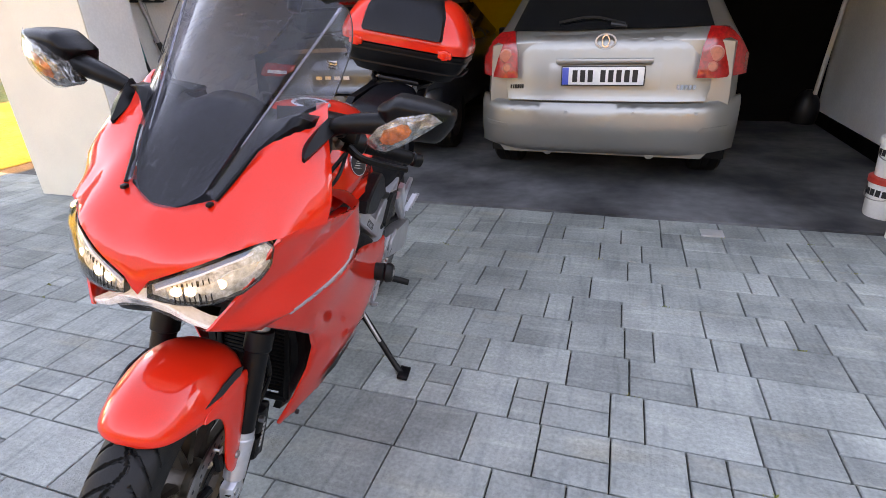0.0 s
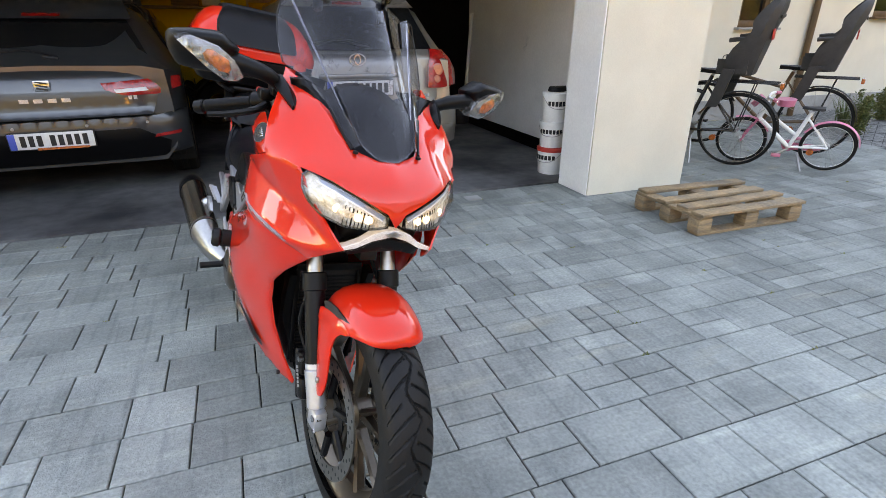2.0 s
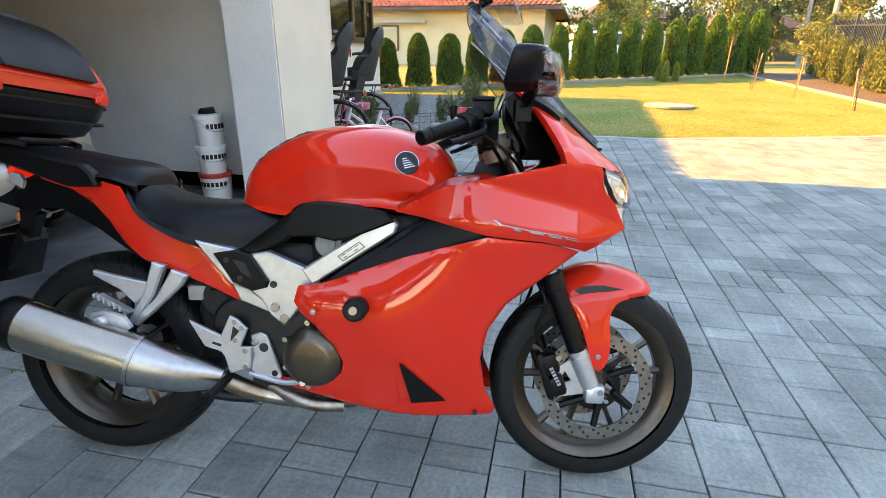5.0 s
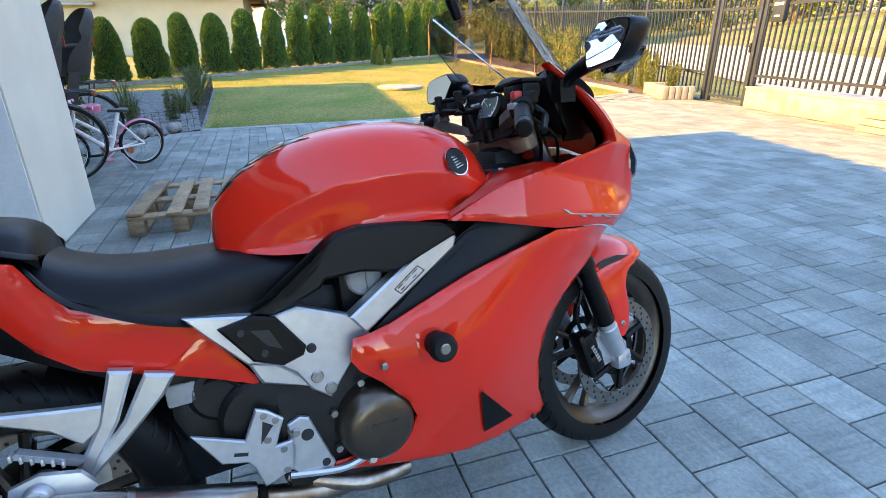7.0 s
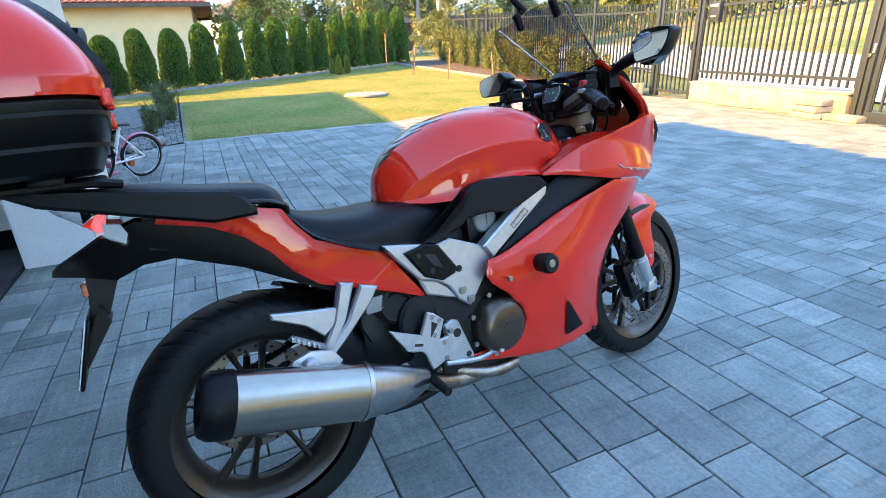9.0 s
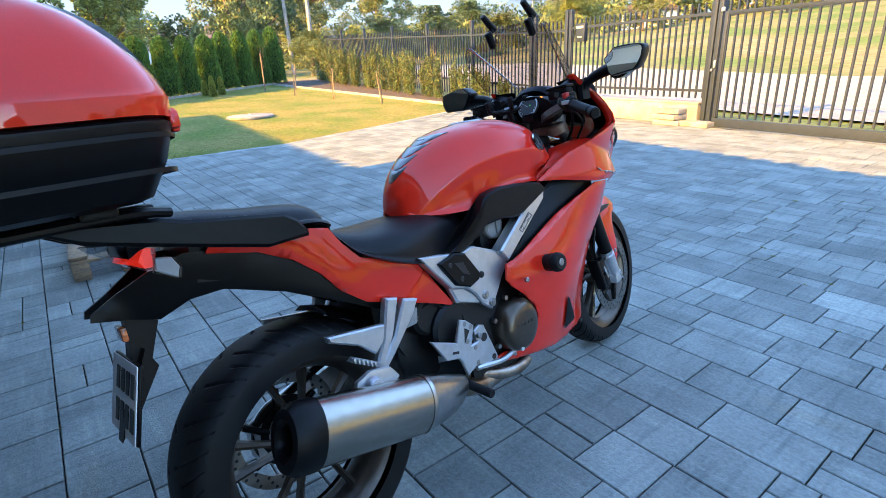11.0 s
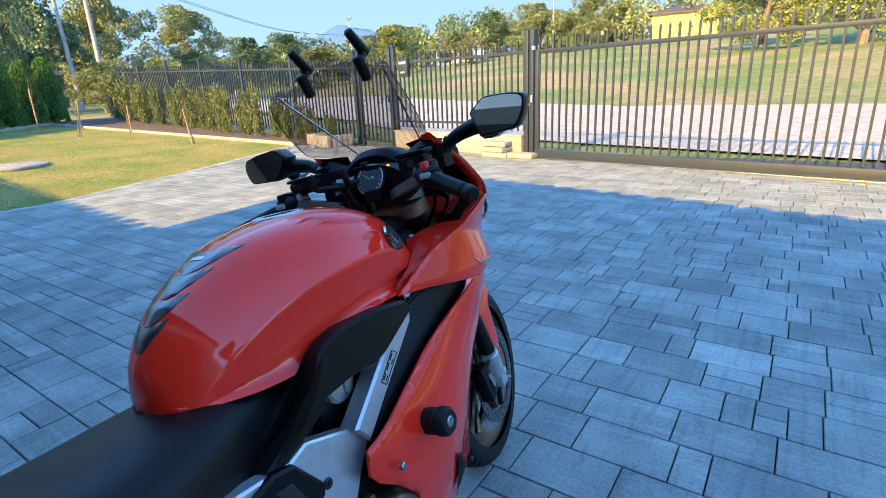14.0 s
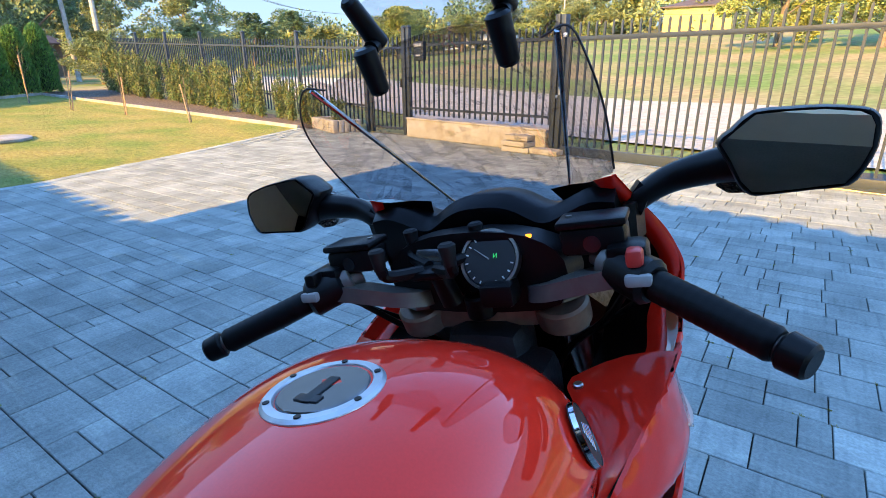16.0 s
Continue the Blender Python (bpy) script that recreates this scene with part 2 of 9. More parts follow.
M_TILE = mat("red_roof_tile", (0.36, 0.1, 0.055), 0.7, var=0.15, scale=4, bump=0.2, bscale=60, island=0.15)
M_BROWN = mat("brown_window_frame", (0.13, 0.065, 0.03), 0.45, var=0.15, scale=8, stretch=(1, 1, 0.2))
M_PINK = mat("pink_paint", (0.72, 0.17, 0.27), 0.35, coat=0.5, var=0.05)
M_HOUSEYELLOW = mat("pale_yellow_wall", (0.55, 0.40, 0.11), 0.85, var=0.04, scale=1)
M_DARKROOF = mat("dark_roof", (0.07, 0.05, 0.045), 0.7, var=0.15, scale=2)
M_TEAL = mat("teal_handle", (0.02, 0.28, 0.27), 0.4, var=0.06)
M_BLUEPL = mat("blue_plastic", (0.02, 0.14, 0.4), 0.4, var=0.08)
M_REDPL = mat("red_plastic", (0.6, 0.04, 0.03), 0.4, var=0.06)
M_LIME = mat("lime_grip", (0.5, 0.52, 0.04), 0.5, var=0.06)
M_LEAFBED = mat("bark_mulch", (0.12, 0.085, 0.06), 0.95, var=0.35, scale=20, bump=0.8, bscale=60)


# ---- shape helpers ----
def part(name, bm, material, parent=None, label="", smooth=True, angle=38):
    """Links a bmesh as one mesh object under a thing or a part."""
    bmesh.ops.recalc_face_normals(bm, faces=bm.faces)
    me = bpy.data.meshes.new(name)
    bm.to_mesh(me)
    bm.free()
    me.materials.append(material)
    if smooth:
        me.polygons.foreach_set("use_smooth", [True] * len(me.polygons))
        me.set_sharp_from_angle(angle=radians(angle))
    ob = new(name, me)
    if parent is not None:
        ob.parent = parent
    if label:
        ob["label"] = label
    return ob


def thing(name, m, label, category, group="", kind=""):
    ob = new(name)
    ob.matrix_world = m
    return tagged(ob, label, category, group, kind)


def spline(pts, n, closed=False):
    """Catmull-Rom through the points, n steps a span."""
    p = [Vector(q) for q in pts]
    k, out = len(p), []
    for i in range(k if closed else k - 1):
        a, b = p[i], p[(i + 1) % k]
        z = p[i - 1] if closed or i else a * 2 - b
        c = p[(i + 2) % k] if closed or i + 2 < k else b * 2 - a
        for j in range(n):
            t = j / n
            out.append(0.5 * ((2 * a) + (b - z) * t + (2 * z - 5 * a + 4 * b - c) * t * t + (3 * a - z - 3 * b + c) * t ** 3))
    if not closed:
        out.append(p[-1])
    return out


def loft(rings, cap=True, around=0, along=0, closed=True):
    """A skin over rings of equal length, smoothed round and along where asked."""
    if around:
        rings = [spline(r, around, closed) for r in rings]
    if along:
        cols = [spline(c, along) for c in zip(*rings)]
        rings = list(zip(*cols))
    bm = bmesh.new()
    vs = [[bm.verts.new(p) for p in r] for r in rings]
    k = len(vs[0])
    for a, b in zip(vs, vs[1:]):
        for i in range(k if closed else k - 1):
            j = (i + 1) % k
            bm.faces.new((a[i], a[j], b[j], b[i]))
    if cap and closed:
        bm.faces.new(vs[0])
        bm.faces.new(vs[-1])
    return bm


def join(*bms):
    """Puts bmeshes together."""
    out = bmesh.new()
    for b in bms:
        me = bpy.data.meshes.new("tmp")
        b.to_mesh(me)
        b.free()
        out.from_mesh(me)
        bpy.data.meshes.remove(me)
    return out


def moved(bm, m):
    bm.transform(m)
    return bm


def rbox(cx, cy, cz, sx, sy, sz, bevel=0.004, seg=2):
    """A box by centre and size, with rounded edges."""
    bm = bmesh.new()
    bmesh.ops.create_cube(bm, size=1)
    bmesh.ops.scale(bm, vec=(sx, sy, sz), verts=bm.verts)
    if bevel:
        bmesh.ops.bevel(bm, geom=bm.edges[:], offset=min(bevel, 0.45 * min(sx, sy, sz)), segments=seg, profile=0.5, affect="EDGES")
    bmesh.ops.translate(bm, vec=(cx, cy, cz), verts=bm.verts)
    return bm


def rod(a, b, r0, r1=None, n=16, bevel=0.0):
    """A round bar from a to b."""
    a, b = Vector(a), Vector(b)
    r1 = r0 if r1 is None else r1
    q = (b - a).to_track_quat("Z", "Y").to_matrix()
    long = (b - a).length
    prof = [(r0, 0), (r1, long)]
    if bevel:
        prof = [(r0 - bevel, 0), (r0, bevel), (r1, long - bevel), (r1 - bevel, long)]
    return loft([[a + q @ Vector((r * math.cos(t), r * math.sin(t), h)) for t in [2 * math.pi * i / n for i in range(n)]] for r, h in prof])


def tube(pts, r, n=10, steps=6):
    """A bent round bar through the points."""
    p = spline(pts, steps) if steps else [Vector(q) for q in pts]
    rings, up = [], Vector((0.13, 0.21, 0.97))
    for i, c in enumerate(p):
        d = (p[min(i + 1, len(p) - 1)] - p[max(i - 1, 0)]).normalized()
        u = d.cross(up)
        u = u.normalized() if u.length > 1e-3 else d.orthogonal().normalized()
        v = d.cross(u)
        rr = r[0] + (r[1] - r[0]) * i / (len(p) - 1) if isinstance(r, tuple) else r
        rings.append([c + rr * (u * math.cos(t) + v * math.sin(t)) for t in [2 * math.pi * k / n for k in range(n)]])
    return loft(rings)


def turn_y(profile, centre, n=64, closed=True):
    """A body of revolution about the y axis through centre; the profile is (radius, y)."""
    c = Vector(centre)
    rings = [[c + Vector((r * math.cos(a), y, r * math.sin(a))) for r, y in profile] for a in [2 * math.pi * i / n for i in range(n)]]
    rings.append(rings[0])
    bm = loft(rings, cap=False, closed=closed)
    bmesh.ops.remove_doubles(bm, verts=bm.verts, dist=1e-5)
    return bm


def thin_plate(ctrl, ease=2e-4):
    """A smooth field through control points (u, v, value)."""
    c = np.array(ctrl, float)
    p, k = c[:, :2], len(c)

    def kern(d2):
        return np.where(d2 > 1e-12, 0.5 * d2 * np.log(np.maximum(d2, 1e-12)), 0.0)
    a = np.zeros((k + 3, k + 3))
    a[:k, :k] = kern(((p[:, None] - p[None]) ** 2).sum(2)) + np.diag(ease(c[:, 0], c[:, 1]) if callable(ease) else np.full(k, ease))
    a[:k, k:] = np.c_[np.ones(k), p]
    a[k:, :k] = a[:k, k:].T
    w = np.linalg.solve(a, np.r_[c[:, 2], 0, 0, 0])

    def f(u, v):
        return float(kern(((p - (u, v)) ** 2).sum(1)) @ w[:k] + w[k] + w[k + 1] * u + w[k + 2] * v)
    return f


def inside(u, v, poly):
    hit = False
    for i in range(len(poly)):
        (a, b), (c, d) = poly[i - 1], poly[i]
        if (b > v) != (d > v) and u < (c - a) * (v - b) / (d - b) + a:
            hit = not hit
    return hit


def dense(poly, res):
    out = []
    for i in range(len(poly)):
        a, b = Vector(poly[i - 1]), Vector(poly[i])
        k = max(1, math.ceil((b - a).length / res))
        out += [tuple(a.lerp(b, (j + 1) / k)) for j in range(k)]
    return out


def panel(outline, place, out, thick=0.005, res=0.02, holes=(), curve=0, roll=0.003):
    """A curved sheet: a flat outline laid on the surface place(u, v), with thickness away from out and rolled edges."""
    rims = []
    for k, o in enumerate((outline, *holes)):
        o = [tuple(p) for p in (spline([(*q, 0) for q in o], curve, True) if curve and not k else [Vector((*q, 0)) for q in o])]
        rims.append(dense([p[:2] for p in o], res))
    pts, edges = [], []
    for rim in rims:
        s = len(pts)
        pts += rim
        edges += [(s + i, s + (i + 1) % len(rim)) for i in range(len(rim))]
    nb = len(pts)
    us, vs = [p[0] for p in rims[0]], [p[1] for p in rims[0]]
    bound = np.array(pts)
    u = min(us) + res * 0.5
    row = 0
    while u < max(us):
        v = min(vs) + res * (0.5 + 0.5 * (row % 2))
        while v < max(vs):
            if inside(u, v, rims[0]) and not any(inside(u, v, h) for h in rims[1:]) and ((bound - (u, v)) ** 2).sum(1).min() > (0.45 * res) ** 2:
                pts.append((u, v))
            v += res
        u += res
        row += 1
    from_cdt = geometry.delaunay_2d_cdt([Vector(p) for p in pts], edges, [], 0, 1e-7)
    cv, cf = from_cdt[0], from_cdt[2]
    faces = []
    for f in cf:
        c = sum((cv[i] for i in f), Vector((0, 0))) / len(f)
        if inside(c.x, c.y, rims[0]) and not any(inside(c.x, c.y, h) for h in rims[1:]):
            faces.append(tuple(f))
    away = out if callable(out) else (lambda u, v: out)
    count = {}
    for f in faces:
        for a, b in zip(f, f[1:] + f[:1]):
            e = (min(a, b), max(a, b))
            count[e] = count.get(e, 0) + 1
    border = {i for e, k in count.items() if k == 1 for i in e}
    bm = bmesh.new()
    used = sorted({i for f in faces for i in f})
    top = {i: bm.verts.new(Vector(place(cv[i].x, cv[i].y)) - Vector(away(cv[i].x, cv[i].y)) * (roll if i in border else 0)) for i in used}
    low = {i: bm.verts.new(Vector(place(cv[i].x, cv[i].y)) - Vector(away(cv[i].x, cv[i].y)) * (thick + roll)) for i in used}
    for f in faces:
        for d, g in ((top, f), (low, f[::-1])):
            try:
                bm.faces.new([d[i] for i in g])
            except ValueError:
                pass
    for (a, b), k in count.items():
        if k == 1:
            bm.faces.new((top[a], top[b], low[b], low[a]))
    return bm


def plate(outline, y, thick, s=1, bevel=0.003, slope=0.0, lean=0.0):
    """A flat cut plate in the xz plane at y (mirrored by s) with chamfered edges."""
    k = len(outline)
    pts = [Vector(q) for q in outline]
    if sum(pts[i - 1].cross(pts[i]) for i in range(k)) < 0:
        pts = pts[::-1]
    inner = []
    for i in range(k):
        a, b, c = pts[i - 1], pts[i], pts[(i + 1) % k]
        e, f = (b - a).normalized(), (c - b).normalized()
        n0, n1 = Vector((-e.y, e.x)), Vector((-f.y, f.x))
        h = (n0 + n1).normalized()
        inner.append(b + h * bevel / max(0.5, h.dot(n0)))
    bm = bmesh.new()

    def ring(q, d):
        return [bm.verts.new((p.x, s * (y + slope * p.x + lean * p.y - d), p.y)) for p in q]
    rows = [ring(inner, 0), ring(pts, bevel), ring(pts, thick)]
    bm.faces.new(rows[0])
    bm.faces.new(rows[2])
    for u, v in zip(rows, rows[1:]):
        for i in range(k):
            bm.faces.new((u[i], u[(i + 1) % k], v[(i + 1) % k], v[i]))
    bmesh.ops.triangulate(bm, faces=[f for f in bm.faces if len(f.verts) > 4])
    return bm


def bars(x0, z0, w, h, n, gap=0.35, depth=0.002):
    """A row of plain bars in the xz plane that stands for writing."""
    step = w / n
    return join(*[rbox(x0 + step * (i + 0.5), 0, z0 + h / 2, step * (1 - gap), depth, h, 0) for i in range(n)])
M_BLUEGREY = mat("blue_grey_strip", (0.24, 0.31, 0.42), 0.2, var=0.1, coat=1)
M_GREYPL = mat("grey_plastic", (0.32, 0.32, 0.31), 0.5, var=0.08)
M_GREENLIGHT = glow("green_light", (0.05, 0.7, 0.15), 0.06)
M_AMBERLIGHT = glow("amber_light", (1.0, 0.25, 0.02), 0.4)
M_WINLIGHT = mat("frosted_window", (0.75, 0.78, 0.8), 0.2, var=0.04)
M_BLUEWHITE = mat("pale_blue_car_paint", (0.6, 0.66, 0.72), 0.3, coat=1, var=0.03)


def lie(x):
    """Height of the land: level by the house, rising gently towards the hedge."""
    return 0.04 * min(max(x - 8.0, 0.0), 16.0)


def block(name, x0, x1, y0, y1, z0, z1, material, label="", category="", bevel=0.0, parent=None, kind="structure"):
    ob = part(name, rbox((x0 + x1) / 2, (y0 + y1) / 2, (z0 + z1) / 2, x1 - x0, y1 - y0, z1 - z0, bevel), material, parent, smooth=bool(bevel))
    if parent is None:
        tagged(ob, label, category or name.rstrip("_0123456789").replace("_", " "), kind=kind)
    return ob


def sheet_of(name, poly, material, dz, label, category, step=2.0):
    """A flat piece of the ground with the lie of the land."""
    xs = sorted({round(x, 3) for x, y in poly} | {8.0 + 2 * i for i in range(9)})
    bm = bmesh.new()
    f = bm.faces.new([bm.verts.new((x, y, 0)) for x, y in poly])
    for x in xs:
        if min(p[0] for p in poly) < x < max(p[0] for p in poly):
            bmesh.ops.bisect_plane(bm, geom=bm.verts[:] + bm.edges[:] + bm.faces[:], plane_co=(x, 0, 0), plane_no=(1, 0, 0))
    for v in bm.verts:
        v.co.z = lie(v.co.x) + dz
    return tagged(part(name, bm, material, smooth=False), label, category, kind="structure")


def land(x, y):
    """The land with the field that climbs beyond the road."""
    edge = np.interp(x, (-60, -6, 6, 16, 60, 200), (-14, -21.5, -24.4, -25.5, -42, -90))
    return lie(x) + 0.1 * min(max(edge - 1.0 - y, 0.0), 75.0)


# ---- ground ----
bm = bmesh.new()
gx = [-600, -200, -90, -60] + [-52 + 6 * i for i in range(10)] + [8, 10, 12, 14, 16, 18, 20, 22, 24, 30, 36, 42, 50, 60, 72, 86, 100, 130, 200, 600]
gy = [-700, -300, -160, -120, -105, -92, -80] + [-74 + 4 * i for i in range(17)] + [-4, 0, 8, 20, 60, 200, 600]
gv = [[bm.verts.new((x, y, land(x, y) - 0.075)) for y in gy] for x in gx]
for i in range(len(gx) - 1):
    for j in range(len(gy) - 1):
        bm.faces.new((gv[i][j], gv[i + 1][j], gv[i + 1][j + 1], gv[i][j + 1]))
tagged(part("ground", bm, M_FIELD), "dry and green grass land reaching to the horizon", "ground", kind="structure")
sheet_of("lawn", [(7.21, 1.1), (7.21, -2.0), (9.04, -7.6), (21.9, -7.4), (21.3, -7.3), (13.6, 5.6), (12.2, 5.6), (12.2, 1.2)], M_LAWN, -0.012, "short dry yellow-green lawn beside the paved drive", "lawn")
sheet_of("side_lawn", [(-4.7, -8.0), (-4.7, 8), (-16, 8), (-16, -8)], M_LAWN, -0.012, "sunlit lawn beyond the garage corner", "lawn")
sheet_of("road", [(-60, 1.6), (-20, -4.2), (-2.0, -8.6), (3.0, -9.8), (14, -13.2), (60, -26), (60, -42), (16, -25.5), (6, -24.4), (-6, -21.5), (-60, -14)], M_GRAVEL, -0.03, "white gravel road behind the fence", "road")
sheet_of("gravel_bed", [(6.6, 2.15), (7.3, 1.08), (12.2, 1.2), (12.2, 4.06), (6.6, 4.06)], M_BEDGRAVEL, -0.004, "grey gravel planting bed by the house wall", "gravel bed")
sheet_of("shrub_bed", [(9.1, -7.65), (21.9, -6.95), (22.4, -10.0), (7.9, -8.5), (8.0, -8.2)], M_LEAFBED, -0.002, "bark mulch bed along the fence", "flower bed")
sheet_of("verge", [(-3.5, -6.5), (3.0, -7.7), (6.4, -8.2), (22.5, -10.2), (30, -15), (14, -12.6), (3.0, -9.3), (-2.0, -8.2)], M_FIELD, -0.02, "grass verge between fence and road", "verge")
block("drive_base", -4.7, 9.4, -8.3, 4.1, -0.07, -0.019, M_SAND, "dark sand in the paving joints", "paving base")

# ---- garage and house ----
tagged(part("wall_left", join(rbox(-2.92, 1.73, 1.3, .98, .40, 2.6, 0), rbox(-3.06, 4.95, 1.3, .70, 6.04, 2.6, 0)), M_STUCCO, smooth=False), "cream stucco garage wall and door jamb", "wall", kind="structure")
tagged(part("wall_right", join(rbox(2.905, 1.73, 1.3, .94, .40, 2.6, 0), rbox(3.16, 4.95, 1.3, .42, 6.04, 2.6, 0)), M_STUCCO, smooth=False), "cream stucco pillar and garage wall", "wall", kind="structure")
block("wall_lining", -2.712, -2.704, 1.935, 7.6, 0, 2.598, M_WALL, "grey plaster garage side wall", "wall")
block("wall_lining", 2.942, 2.95, 1.935, 7.6, 0, 2.598, M_WALL, "grey plaster garage side wall", "wall")
block("wall_lining", -2.712, -2.43, 1.931, 1.94, 0, 2.598, M_WALL, "grey plaster jamb back", "wall")
block("wall_lining", 2.43, 2.942, 1.931, 1.94, 0, 2.598, M_WALL, "grey plaster jamb back", "wall")
block("jamb_lining", -2.434, -2.427, 1.54, 1.93, 0, 2.598, M_WALL, "grey plaster door jamb", "jamb")
block("jamb_lining", 2.423, 2.431, 1.54, 1.93, 0, 2.598, M_WALL, "grey plaster door jamb", "jamb")
block("wall_north", -2.704, 2.942, 7.6, 7.9, 0, 2.598, M_YELLOW, "yellow painted back wall of the garage", "wall")
# added near-black sheet: the shade of the passage put into its colour
block("wall_passage", 1.66, 2.94, 5.14, 5.26, 0.006, 2.598, M_DARKBASE, "near-black sheet standing in for the shaded passage at the back of the garage", "wall")
block("lintel", -2.43, 2.43, 1.53, 1.93, 2.35, 2.6, M_STUCCO, "cream stucco lintel over the garage opening", "lintel")
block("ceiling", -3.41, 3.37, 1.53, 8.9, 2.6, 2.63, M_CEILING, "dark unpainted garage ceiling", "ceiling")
block("garage_floor", -2.704, 2.942, 1.97, 8.6, -0.07, 0.004, M_GFLOOR, "dark stained concrete garage floor", "floor")
block("skirting", -2.704, -2.692, 1.945, 7.6, 0.004, 0.13, M_DARKBASE, "black painted skirting", "baseboard")
block("skirting", 2.93, 2.942, 1.945, 7.6, 0.004, 0.13, M_DARKBASE, "black painted skirting", "baseboard")
rf = bmesh.new()
front = [(-4.0, 1.49, 2.64), (-.45, 1.42, 2.775), (4.95, 1.15, 3.02)]
vv = [[rf.verts.new((x, y, z)) for x, y, z in front], [rf.verts.new((x, 9.2, z)) for x, y, z in front], [rf.verts.new((x, 9.2, z - .06)) for x, y, z in front], [rf.verts.new((x, y, z - .06)) for x, y, z in front]]
for k in range(4):
    for i in range(2):
        rf.faces.new((vv[k][i], vv[k][i + 1], vv[(k + 1) % 4][i + 1], vv[(k + 1) % 4][i]))
for i in (0, 2):
    rf.faces.new([r[i] for r in vv])
garage_roof = tagged(part("roof", rf, M_DARKROOF, smooth=False), "dark roof over garage and porch with rolled edge tiles", "roof", kind="structure")


def tile_edge(points, pitch, parent):
    """Half-round edge tiles along an eave."""
    for a, b in zip(points, points[1:]):
        a, b = Vector(a), Vector(b)
        n = max(1, round((b - a).length / pitch))
        for i in range(n):
            c = a.lerp(b, (i + .5) / n)
            part("edge_tile", moved(loft([[(.105 * math.cos(t), y, .034 * math.sin(t)) for t in [math.pi * 2 * k / 14 for k in range(14)]] for y in (-.02, .35)]), Matrix.Translation(c)), M_TILE, parent)


tile_edge(front, .29, garage_roof)
house = [("a", 3.371, 6.55, 0, 2.5), ("b", 6.55, 7.15, 0, 1.26), ("b", 6.55, 7.15, 2.35, 2.5), ("c", 7.15, 9.3, 0, 2.5), ("d", 9.3, 12.0, 0, 1.42), ("e", 9.3, 12.0, 2.4, 2.5), ("f", 12.0, 12.2, 0, 1.42), ("f", 12.0, 12.2, 2.4, 2.5)]
tagged(part("wall_east", join(*[rbox((x0 + x1) / 2, 4.22, (z0 + z1) / 2, x1 - x0, .24, z1 - z0, 0) for _, x0, x1, z0, z1 in house], rbox(12.08, 7.34, .71, .24, 6.0, 1.42, 0)), M_STUCCO, smooth=False), "cream stucco house wall", "wall", kind="structure")
block("plinth", 3.372, 12.22, 4.07, 4.1, 0, 0.28, M_GREYPL, "grey plinth of the house wall", "plinth")
eave = [(3.4, 3.65, 2.375), (7.4, 3.65, 2.53), (12.95, 3.65, 2.84)]
bm = loft([[(x, y, z - .02), (x, 14, z + .6), (x, 14, z + .5), (x, y, z - .12)] for x, y, z in eave])
house_roof = tagged(part("house_roof", bm, M_DARKROOF, smooth=False), "dark eave of the house with rolled edge tiles", "roof", kind="structure")
tile_edge(eave, .28, house_roof)
for k, (x0, x1, z0, z1, mull) in enumerate(((6.55, 7.15, 1.26, 2.35, ()), (9.3, 12.02, 1.42, 2.4, (10.7, 11.45)))):
    win = new(f"window_{k + 1}")
    tagged(win, "brown framed window in the cream wall", "window", kind="structure")
    fr = [rbox((x0 + x1) / 2, 4.2, z0 + .045, x1 - x0, .08, .09, .008), rbox((x0 + x1) / 2, 4.2, z1 - .045, x1 - x0, .08, .09, .008), rbox(x0 + .045, 4.2, (z0 + z1) / 2, .09, .078, z1 - z0 - .18, .008), rbox(x1 - .045, 4.2, (z0 + z1) / 2, .09, .078, z1 - z0 - .18, .008)]
    fr += [rbox(m, 4.2, (z0 + z1) / 2, .13, .078, z1 - z0 - .18, .008) for m in mull]
    part("window_frame", join(*fr), M_BROWN, win)
    edges = [x0 + .09, *mull, x1 - .09]
    for a, b in zip(edges, edges[1:]):
        part("pane", rbox((a + b) / 2, 4.21, (z0 + z1) / 2, b - a, .012, z1 - z0 - .17, 0), M_CARGLASS, win, smooth=False)
    part("sill", rbox((x0 + x1) / 2 + .04, 4.09, z0 - .015, x1 - x0 + .2, .16, .03, .006), M_BROWN if k else M_GREYPL, win)
pipe = thing("downpipe", Matrix.Identity(4), "brown rainwater downpipe on the house wall", "downpipe")
part("pipe", rod((7.95, 4.04, 0), (7.95, 4.04, 2.5), .045, n=16), M_BROWN, pipe)
for z in (.5, 1.9):
    part("bracket", rod((7.95, 4.04, z), (7.95, 4.04, z + .03), .055, n=16), M_BROWN, pipe)

